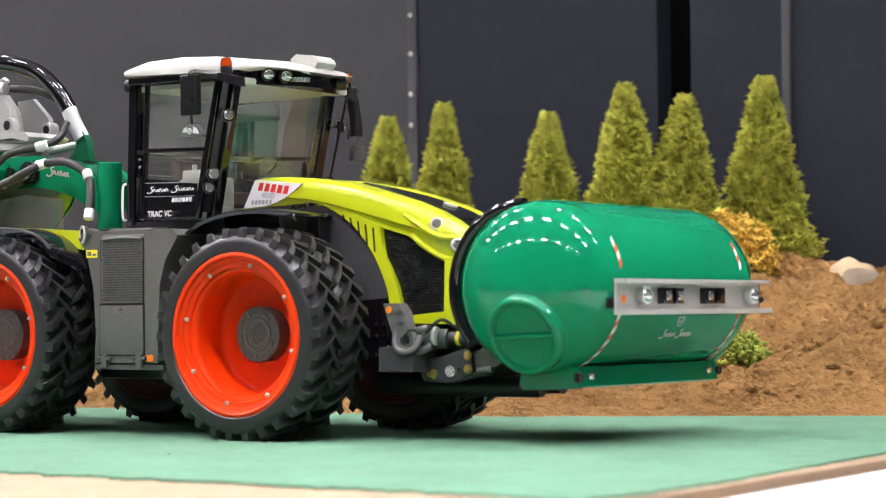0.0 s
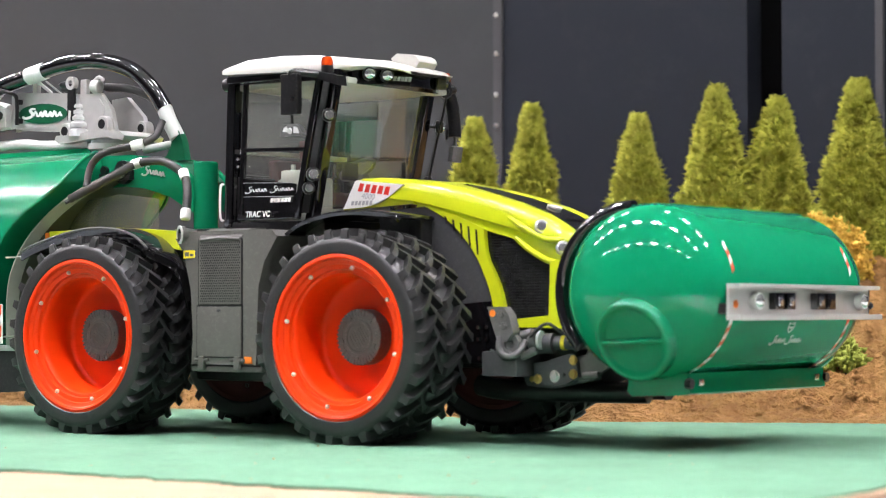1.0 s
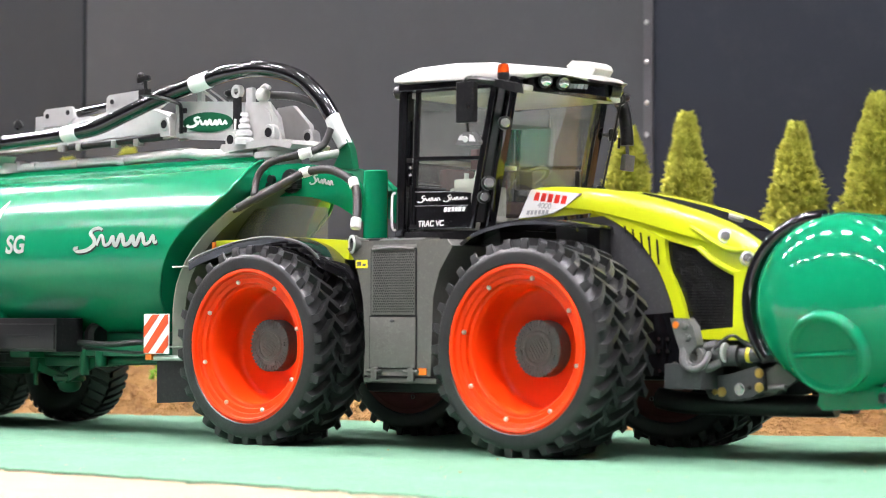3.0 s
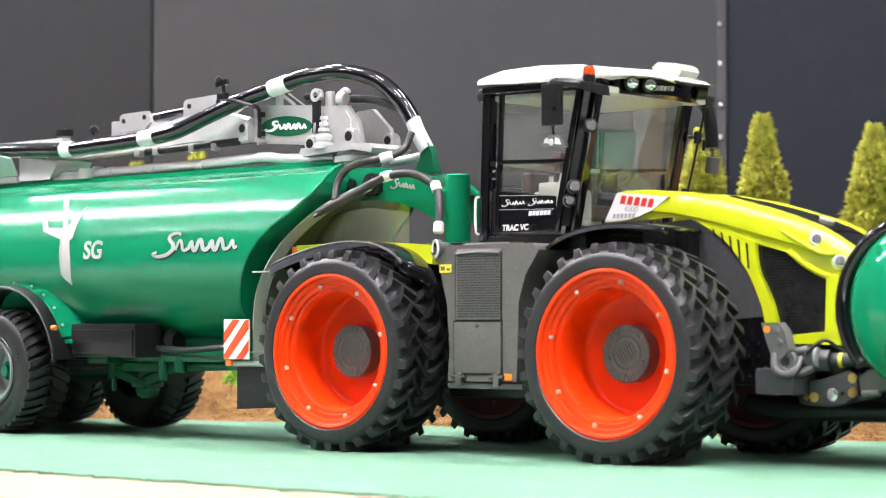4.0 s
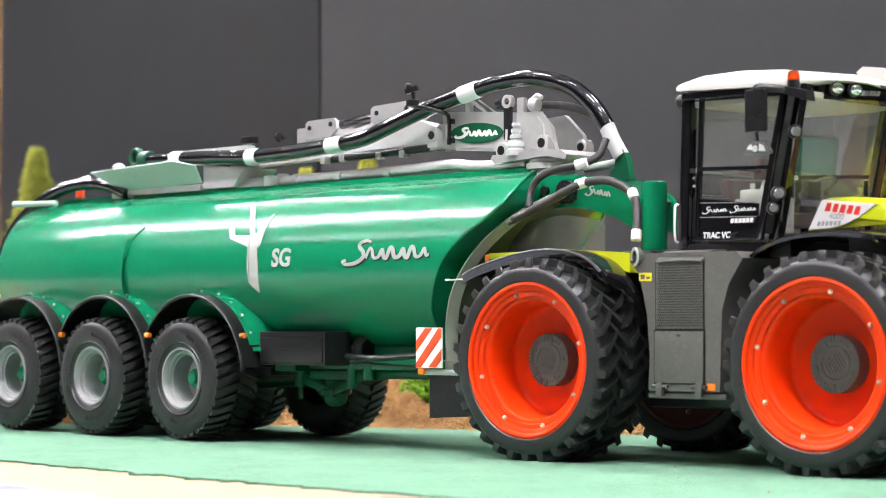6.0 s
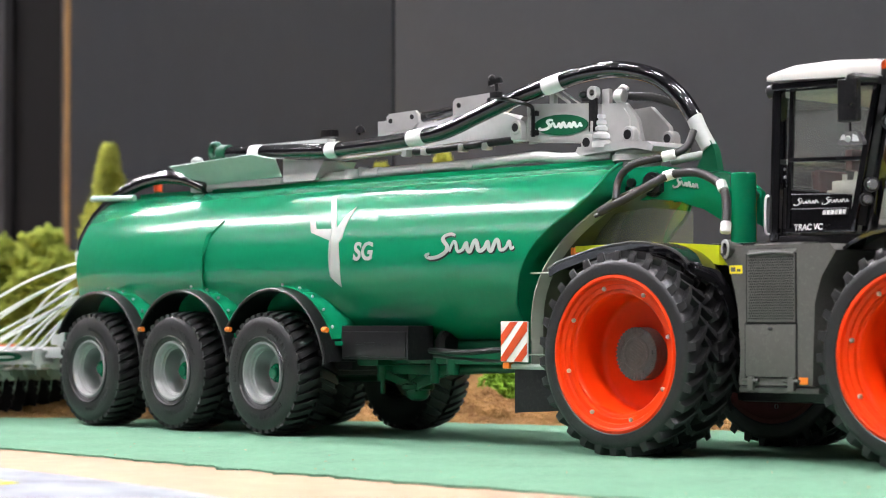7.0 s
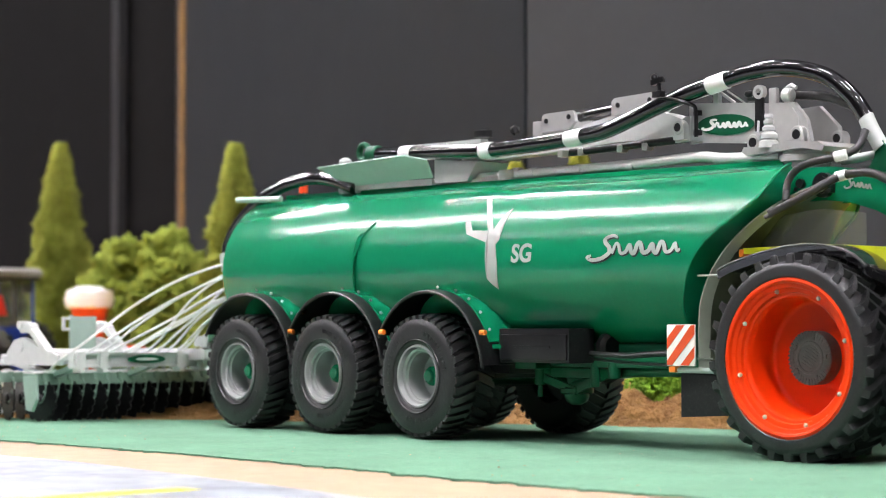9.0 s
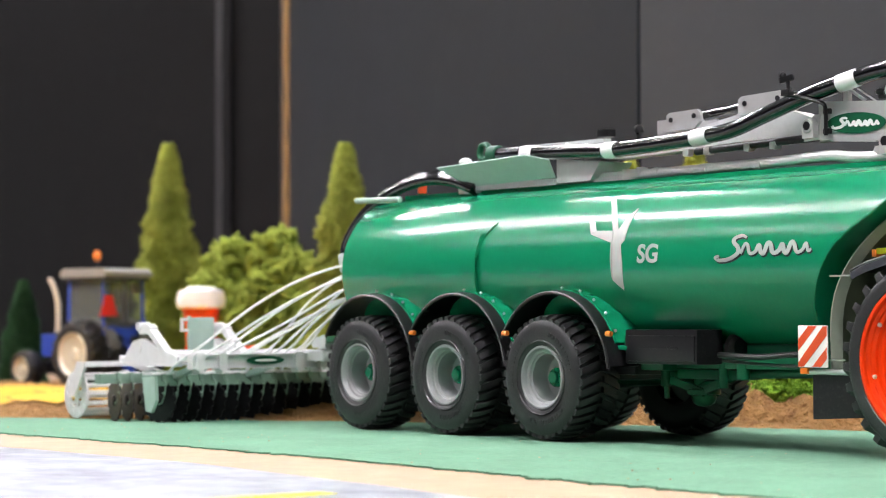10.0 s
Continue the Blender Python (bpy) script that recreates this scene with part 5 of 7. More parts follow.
def trailer_wheel(parent, u, side):
    w = new("wheel")
    w.parent = parent
    w.empty_display_size = 0.01
    w.matrix_basis = pose(u * CM, side * 4.4 * CM, 2.38 * CM, 0, random.uniform(0, 360), 0 if side < 0 else 180)
    if "t_tyre" not in WHEEL:
        WHEEL["t_tyre"] = finish("tyre", trailer_tyre(), M["rubber"], 30)
        WHEEL["t_block"] = [finish("tread_block", block_mesh(q), M["rubber"], 30) for q in (0, 1)]
        r = 1.17
        prof = [(r + 0.05, 0.05), (r + 0.02, -0.02), (r - 0.05, -0.02), (r - 0.09, 0.06), (r - 0.11, 0.16), (r - 0.2, 0.2), (r - 0.22, 0.3), (r - 0.27, 0.33), (r - 0.31, 0.9), (r - 0.36, 1.0), (r - 0.46, 1.04),
                (0.55, 1.04), (0.42, 1.0), (0.001, 1.0), (0.001, 1.2), (r - 0.1, 1.2), (r, 0.6)]
        WHEEL["t_rim"] = finish("rim", lathe(prof, (0, 0, 0), "y", 56), M["rimsilver"])
        hub = [lathe([(0.001, 0.5), (0.2, 0.5), (0.24, 0.54), (0.24, 0.64), (0.34, 0.66), (0.37, 0.7), (0.37, 1.02)], (0, 0, 0), "y", 20)]
        for k in range(8):
            a = 2 * math.pi * k / 8
            hub.append(rod((0.29 * math.cos(a), 0.61, 0.29 * math.sin(a)), (0.29 * math.cos(a), 0.7, 0.29 * math.sin(a)), 0.04, 6))
        WHEEL["t_hub"] = finish("hub", merged(*hub), M["green"])
    share("tyre", WHEEL["t_tyre"], w, label="black block-tread tyre")
    for q in (0, 1):
        for k in range(TB[0]):
            share("tread_block", WHEEL["t_block"][q], w, Matrix.Rotation(-2 * math.pi * (k + 0.5 * q) / TB[0], 4, "Y"))
    share("rim", WHEEL["t_rim"], w, label="silver dished rim")
    share("hub", WHEEL["t_hub"], w, label="green hub")
    return w


TB = (36, 2.40, 1.95)


def block_mesh(side):
    """One tread block of the trailer's tyre."""
    R, w = TB[1:]
    rows = []
    for t in (0, 0.35, 0.7, 1.0):
        y = (0.03 + 0.88 * t) if side == 0 else (w - 0.03 - 0.88 * t)
        a = 0.14 * t
        hw = 0.105 / R * (1.1 - 0.1 * t)
        top, low = R - 0.1 * (1 - t) ** 3, R - 0.26
        rows.append([(rr * math.cos(q), y, rr * math.sin(q)) for rr, q in ((low, a - hw * 1.3), (top, a - hw), (top, a + hw), (low, a + hw * 1.3))])
    foot = [(x * 0.95, y + (0.02 if side == 0 else -0.02), z * 0.95) for x, y, z in rows[0]]
    return rings([foot] + rows)


def trailer_tyre():
    R, ri, w = 2.38, 1.19, 1.95
    prof = [(ri - 0.1, 0.25), (ri, 0.05), (ri + 0.1, -0.02), (ri + 0.35, -0.06), (ri + 0.7, -0.05), (R - 0.3, -0.01), (R - 0.2, 0.06), (R - 0.14, 0.2), (R - 0.12, w / 2), (R - 0.14, w - 0.2), (R - 0.2, w - 0.06), (R - 0.3, w), (ri + 0.5, w + 0.05), (ri, w - 0.05), (ri - 0.1, w - 0.25)]
    bms = [lathe(prof, (0, 0, 0), "y", 64)]
    # raised ribs and unreadable marks on the side wall
    for r in (ri + 0.2,):
        bms.append(lathe([(r - 0.03, -0.04), (r, -0.085), (r + 0.03, -0.04)], (0, 0, 0), "y", 64))
    random.seed(3)
    a = 0.0
    while a < 6.2:
        if (a % 2.1) < 1.2:
            b = box(ri + 0.42, ri + 0.58, -0.085, -0.04, -0.03, 0.03, 0)
            bms.append(turned(b, Matrix.Rotation(a, 4, "Y")))
        a += random.uniform(0.06, 0.12)
    return merged(*bms)


def ribbon(pts, put, r, thick=0.02):
    """A brush stroke through points of a plane, thinner at its ends; put lays it onto its surface."""
    P = spline([(a, 0, b) for a, b in pts], 6)
    rows = []
    for i, p in enumerate(P):
        d = (P[min(i + 1, len(P) - 1)] - P[max(i - 1, 0)]).normalized()
        n = Vector((-d.z, 0, d.x))
        k = r * (0.6 + 0.4 * math.sin(math.pi * i / (len(P) - 1))) * (1.2 - 0.4 * abs(d.x))
        rows.append([put((p + n * q * k).x, (p + n * q * k).z) for q in (-1, -0.3, 0.3, 1)])
    return sheet(rows, thick)


def swash(u0, z0, w, h, humps):
    """A tall swash and a run of even waves behind it: the plain shape of a script emblem."""
    tall = [(0.32, 0.93), (0.27, 1.0), (0.2, 0.92), (0.19, 0.75), (0.24, 0.52), (0.24, 0.3), (0.16, 0.08), (0.05, 0.02), (0.0, 0.14), (0.04, 0.2)]
    wave = []
    for k in range(humps):
        a = 0.275 + 0.725 * k / humps
        d = 0.725 / humps
        wave += [(a, 0.26), (a + 0.3 * d, 0.36 + 0.3 * (k % 2 == 0)), (a + 0.55 * d, 0.6), (a + 0.75 * d, 0.3)]
    wave.append((1.0, 0.36))
    return [[(u0 + a * w, z0 + b * h) for a, b in run] for run in (tall, wave)]


def script_mark(parent, u0, z0, w, h, mat, edge):
    runs = swash(u0, z0, w, h, 6)
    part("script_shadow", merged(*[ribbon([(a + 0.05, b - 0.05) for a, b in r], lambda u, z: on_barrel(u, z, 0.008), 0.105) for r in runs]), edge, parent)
    part("script_mark", merged(*[ribbon(r, lambda u, z: on_barrel(u, z, 0.022), 0.09) for r in runs]), mat, parent, "pale silver script-like mark")


def oval_plate(parent, c, a, b, normal_y, mats, tilt=0.0):
    def turn(x, z):
        k = math.radians(tilt)
        return c[0] + x * math.cos(k) - z * math.sin(k), c[2] + x * math.sin(k) + z * math.cos(k)
    ring = [turn(a * math.cos(q), b * math.sin(q)) for q in [2 * math.pi * k / 32 for k in range(32)]]
    part("oval_badge", slab(ring, c[1], c[1] + 0.03 * normal_y, 0), mats[0], parent, "green oval badge")
    runs = [[turn(*p) for p in r] for r in swash(-0.82 * a, -0.45 * b, 1.62 * a, 0.95 * b, 6)]
    part("oval_mark", merged(*[ribbon(r, lambda u, z: (u, c[1] + 0.04 * normal_y, z), 0.05 * a) for r in runs]), mats[1], parent)


def trailer():
    # the trailer runs at a slight angle to the tractor
    t = thing("slurry_trailer", (-12 + 4.4 * 0.04495, 4.4 * 0.999, 0), math.degrees(math.atan(-0.045)), "long glossy green three-axle slurry tank trailer with silver boom", "trailer")
    b = part("barrel", barrel_mesh(), M["green"], t, "glossy green cylindrical tank", 30)
    # thickened rim of the concave front
    rim = [(front_cut(TZ + TR * math.sin(a)) + 0.02, -TR * math.cos(a), TZ + TR * math.sin(a)) for a in [radians(d) for d in range(-70, 251, 4)]]
    part("front_rim", tube(rim, 0.06, 8, 1), M["green"], t)
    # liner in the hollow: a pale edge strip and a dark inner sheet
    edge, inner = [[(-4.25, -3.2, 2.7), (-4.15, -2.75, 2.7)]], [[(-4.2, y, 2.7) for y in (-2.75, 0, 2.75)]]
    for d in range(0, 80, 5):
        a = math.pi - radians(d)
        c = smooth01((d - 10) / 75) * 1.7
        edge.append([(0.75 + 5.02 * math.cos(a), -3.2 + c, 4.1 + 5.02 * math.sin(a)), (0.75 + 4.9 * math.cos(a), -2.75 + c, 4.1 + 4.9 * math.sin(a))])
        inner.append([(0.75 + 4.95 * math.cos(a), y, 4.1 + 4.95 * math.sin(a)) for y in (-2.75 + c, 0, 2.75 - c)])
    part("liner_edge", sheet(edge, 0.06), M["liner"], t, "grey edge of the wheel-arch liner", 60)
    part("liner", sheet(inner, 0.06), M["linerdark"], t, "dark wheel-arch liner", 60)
    for z, u in ((6.0, -3.9), (3.2, -4.2)):
        part("liner_tie", rod((u - 0.3, -3.25, z), (u + 0.6, -3.2, z), 0.035, 6), M["liner"], t)
    # weld seam step on the flank
    part("seam_plate", merged(flank_plate([(-22.3, 8.45), (-22.9, 8.25), (-23.35, 7.6), (-23.5, 7.2), (-23.45, 5.3), (-23.05, 5.3), (-23.0, 7.2), (-22.8, 7.9)], 0.06, 0.1)), M["green"], t)
    # silver flash mark
    part("flash_mark", merged(flank_plate([(-16.3, 9.16), (-15.88, 8.8), (-15.51, 8.38), (-15.22, 7.94), (-15.0, 7.3), (-14.94, 6.65), (-14.97, 6.03), (-14.75, 5.85), (-14.46, 5.66), (-14.42, 6.2), (-14.42, 6.65), (-14.56, 7.3), (-14.88, 7.9), (-15.2, 8.37), (-15.58, 8.8), (-16.02, 9.16)], 0.022),
                              flank_plate([(-16.38, 7.78), (-15.1, 7.42), (-15.2, 7.88), (-16.1, 7.9)], 0.026), flank_plate([(-16.67, 8.26), (-16.38, 7.8), (-16.1, 7.9), (-16.39, 8.26)], 0.030),
                              flank_plate([(-14.95, 7.5), (-14.62, 7.3), (-14.41, 7.5), (-14.38, 8.1), (-14.3, 8.7), (-14.66, 8.3), (-14.85, 7.95)], 0.032)), M["decalgrey"], t, "pale silver flash decal")
    ob = letters("model_lettering", "SG", 0.94, (0, 0, 0), (90, 0, 0), M["decalgrey"], t, 0.012, 0, "", 0.025)
    p = on_barrel(-13.62, 6.66, 0.03)
    ob.matrix_basis = Matrix.Translation(Vector(p) * CM) @ Matrix.Rotation(math.asin((7.05 - TZ) / TR) * -1, 4, "X")
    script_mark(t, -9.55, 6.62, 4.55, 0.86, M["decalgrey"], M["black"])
    # wheels, axles, mudguards
    us = (-17.75, -23.71, -29.65)
    for u in us:
        for s in (-1, 1):
            trailer_wheel(t, u, s)
            c0 = (u + 0.35, 2.35)
            arc = [(c0[0] + 3.28 * math.cos(radians(d)), c0[1] + 3.28 * math.sin(radians(d))) for d in range(8, 156, 8)]
            mg = part("mudguard", sheet([[(x, s * 4.25, z - 0.1), (x, s * 4.28, z), (x, s * 3.95, z + 0.05), (x, s * 2.7, z + 0.05)] for x, z in arc], 0.07), M["black"], t, "black rubber mudguard", 60)
            part("edge_bead", tube([(x, s * 4.27, z - 0.03) for x, z in arc], 0.05, 6, 2), M["hose"], mg)
            # green carrier on the inner half
            arc2 = [(c0[0] + 3.36 * math.cos(radians(d)), c0[1] + 3.36 * math.sin(radians(d))) for d in range(24, 118, 8)]
            part("carrier", sheet([[(x, s * 3.72, z), (x, s * 3.0, z), (x, s * 2.4, z)] for x, z in arc2], 0.08), M["green"], mg, "green mudguard carrier", 60)
            for d in (32, 46, 60, 74, 92):
                x, z = c0[0] + 3.42 * math.cos(radians(d)), c0[1] + 3.42 * math.sin(radians(d))
                part("rivet", ball((x, s * 3.58, z), 0.065, 1), M["palegrey"], mg)
            part("marker_lamp", rod((c0[0] + 3.2, s * 4.3, 4.05), (c0[0] + 3.45, s * 4.28, 4.05), 0.1, 8), M["orange"], mg)
            part("carrier_foot", merged(box(c0[0] + 2.9, c0[0] + 3.7, s * 3.6, s * 2.9, 3.45, 3.62, 0.04), rod((c0[0] + 3.3, s * 3.3, 3.4), (c0[0] + 3.3, s * 3.3, 3.95), 0.14, 10), ball((c0[0] + 3.3, s * 3.3, 3.95), 0.13, 1)), M["green"], mg)
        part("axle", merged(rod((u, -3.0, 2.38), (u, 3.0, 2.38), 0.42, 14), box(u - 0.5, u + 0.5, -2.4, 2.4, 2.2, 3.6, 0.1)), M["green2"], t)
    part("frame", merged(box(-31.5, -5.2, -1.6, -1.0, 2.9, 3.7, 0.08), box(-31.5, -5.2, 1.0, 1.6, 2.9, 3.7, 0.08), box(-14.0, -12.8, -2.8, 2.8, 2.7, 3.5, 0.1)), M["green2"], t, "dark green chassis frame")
    part("sub_frame", merged(box(-30.5, -15.4, -2.5, 2.5, 2.3, 3.4, 0.15), box(-16.2, -14.5, -2.6, 2.6, 2.5, 3.9, 0.12)), M["black"], t, "black axle sub-frame")
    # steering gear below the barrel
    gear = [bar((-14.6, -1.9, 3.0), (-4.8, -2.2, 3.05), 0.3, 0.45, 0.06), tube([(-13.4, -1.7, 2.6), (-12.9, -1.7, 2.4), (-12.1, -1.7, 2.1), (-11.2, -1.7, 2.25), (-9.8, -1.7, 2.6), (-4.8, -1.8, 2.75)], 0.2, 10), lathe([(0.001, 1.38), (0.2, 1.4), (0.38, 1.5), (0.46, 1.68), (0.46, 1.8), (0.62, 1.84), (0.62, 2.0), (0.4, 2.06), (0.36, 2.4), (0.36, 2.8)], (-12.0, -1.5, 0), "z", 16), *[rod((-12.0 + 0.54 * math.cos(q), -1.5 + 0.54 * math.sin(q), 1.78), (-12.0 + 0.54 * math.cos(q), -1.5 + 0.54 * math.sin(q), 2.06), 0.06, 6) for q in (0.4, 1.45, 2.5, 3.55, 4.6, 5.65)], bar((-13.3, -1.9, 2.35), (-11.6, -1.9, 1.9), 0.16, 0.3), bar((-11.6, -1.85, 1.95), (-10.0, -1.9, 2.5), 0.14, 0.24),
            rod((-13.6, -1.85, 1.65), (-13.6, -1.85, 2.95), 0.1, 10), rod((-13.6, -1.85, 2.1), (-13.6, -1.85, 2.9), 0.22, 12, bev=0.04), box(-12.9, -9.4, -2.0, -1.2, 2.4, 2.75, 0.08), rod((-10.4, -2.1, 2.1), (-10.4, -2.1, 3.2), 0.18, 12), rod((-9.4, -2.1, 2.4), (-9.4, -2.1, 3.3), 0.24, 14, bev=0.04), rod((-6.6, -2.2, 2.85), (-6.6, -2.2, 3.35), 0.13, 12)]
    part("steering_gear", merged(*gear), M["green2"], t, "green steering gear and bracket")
    part("hydraulic_line", tube([(-10, -2.7, 3.3), (-8, -2.9, 3.25), (-6, -2.9, 3.35), (-4.6, -3.0, 3.2)], 0.11, 8), M["black"], t)
    part("hydraulic_line", tube([(-10, -2.5, 3.1), (-8, -2.7, 3.0), (-6, -2.8, 2.95), (-4.6, -3.1, 3.0)], 0.06, 8), M["hose"], t)
    # tool box
    tb = part("tool_box", box(-14.0, -10.25, -3.55, -2.3, 2.95, 4.2, 0.06), M["black"], t, "black plastic tool box")
    part("box_lid", box(-13.9, -10.35, -3.6, -3.5, 3.05, 3.98, 0.05), M["black"], tb)
    part("box_mark", box(-13.2, -11.2, -3.615, -3.58, 3.5, 3.58, 0.01), M["black"], tb)
    part("round_tank", rod((-10.2, -1.9, 3.55), (-9.7, -1.9, 3.55), 0.5, 18, bev=0.15), M["black"], t)
    # warning board and mud flap
    wb = part("warning_board", box(-5.42, -4.1, -3.52, -3.46, 2.95, 4.35, 0.03), M["decal"], t, "red and white striped warning board")
    for d in (0.72, -0.05, -0.82):
        lo, hi, w, q = d - 0.19, d + 0.19, 1.28, 1.36
        ring = []
        for e in (hi, lo):
            ends = [(max(0.0, -e), max(0.0, e)), (min(w, q - e), min(q, w + e))]
            ring.append(ends if e == hi else ends[::-1])
        pts = ring[0] + ring[1]
        if d > 0.5:
            pts = [(0, lo), (0, hi), (q - hi, q), (q - lo, q)]
        elif d < -0.5:
            pts = [(-hi, 0), (w, w + hi), (w, w + lo), (-lo, 0)]
        else:
            pts = [(0, 0), (0, hi), (w - 0.16, q), (w, q), (w, w + lo), (-lo, 0)]
        part("stripe", slab([(-5.40 + a, 2.97 + b) for a, b in pts], -3.535, -3.515, 0), M["redtape"], wb)
    part("board_lamp", box(-5.35, -5.05, -3.5, -3.2, 2.72, 2.93, 0.04), M["orange"], t)
    part("mud_flap", slab([(-5.0, 2.75), (-2.75, 2.7), (-2.7, 1.32), (-5.0, 1.2)], -3.25, -3.18, 0.02), M["black"], t, "black mud flap")
    part("flap_rail", rod((-5.2, -3.3, 2.8), (-2.7, -3.3, 2.8), 0.1, 8), M["palegrey"], t)
    # top walkway with silver rails
    part("top_plate", box(-31.2, -2.6, -0.75, 0.75, TZ + TR - 0.14, TZ + TR + 0.06, 0.04), M["green"], t)
    tr = [(-19.8, -0.35, 10.12), (-12.0, -0.35, 10.18), (-8.8, -0.35, 10.24), (-6.8, -0.35, 10.3), (-5.6, -0.35, 10.18), (-3.0, -0.35, 10.1)]
    part("top_pipe", merged(tube(tr, 0.2, 12, 5), rod((-16.5, -0.35, 10.05), (-16.5, -0.35, 10.42), 0.22, 12), *[rod((q, -0.35, 10.15), (q + 0.35, -0.35, 10.153), 0.23, 12) for q in (-15.8, -13.2, -10.4)], box(-18.9, -16.9, -0.7, 0.2, 9.95, 10.1, 0.03), rod((-16.9, -0.5, 9.95), (-16.9, -0.5, 10.35), 0.38, 14)), M["alloy"], t, "bright steel top pipe")
    part("brass_valve", merged(rod((-18.8, -0.35, 9.9), (-18.8, -0.35, 10.15), 0.2, 10), ball((-18.8, -0.35, 10.2), 0.17, 1)), M["brass"], t)
    # tray carrying the boom at the rear
    part("boom_tray", merged(sheet([[(-27.75, -1.62, 10.98), (-22.1, -1.55, 11.2), (-20.9, -1.3, 10.95)], [(-26.3, -0.95, 10.15), (-21.4, -0.95, 10.25), (-20.9, -0.95, 10.25)]], 0.06)), M["sage"], t, "sage-grey sheet metal tray")
    part("tray_base", merged(box(-26.4, -21.0, -0.98, 0.9, 9.95, 10.2, 0.03), slab([(-20.9, 10.0), (-18.9, 10.0), (-18.3, 10.75), (-20.9, 10.95)], -0.9, 0.8, 0.04), box(-27.2, -25.9, -0.95, -0.4, 9.85, 10.15, 0.06)), M["silver"], t)
    part("lock_knob", ball((-26.3, -0.9, 10.12), 0.22, 2, (1.3, 1, 0.8)), M["palegrey"], t)
    # pipes and beacon at the rear end
    bc = part("rear_beacon", rod((-31.2, 0.2, 9.7), (-31.2, 0.2, 10.1), 0.2, 12), M["green2"], t)
    part("beacon_lens", lathe([(0.2, 0), (0.2, 0.42), (0.001, 0.46)], (-31.2, 0.2, 10.1), "z", 14), M["tomato"], bc, "orange beacon lens")
    part("rear_rail", merged(rod((-32.9, -2.1, 9.78), (-30.2, -1.75, 9.72), 0.13, 10), ball((-32.9, -2.1, 9.78), 0.14, 1)), M["sage"], t)
    part("rear_hose", tube([(-26.0, -1.0, 10.0), (-27.4, -1.0, 10.4), (-29.2, -1.0, 10.56), (-31.2, -1.2, 10.2), (-33.2, -1.5, 9.15), (-34.45, -1.5, 8.0), (-34.55, -1.5, 7.3)], 0.26, 12), M["gloss"], t, "glossy black rear hose")
    part("rear_hose", tube([(-26.4, -0.5, 10.0), (-27.8, -0.5, 10.55), (-29.8, -0.5, 10.75), (-31.8, -0.8, 10.35), (-33.6, -1.2, 9.3), (-34.8, -1.3, 8.0), (-34.9, -1.4, 7.3)], 0.2, 12), M["gloss"], t)
    part("hose_socket", merged(rod((-34.6, -1.5, 7.5), (-34.4, -1.5, 6.7), 0.36, 14, bev=0.06), rod((-34.4, -1.5, 6.9), (-32.4, -1.5, 6.8), 0.4, 14)), M["palegrey"], t)
    boom(t)
    neck(t)
    return t


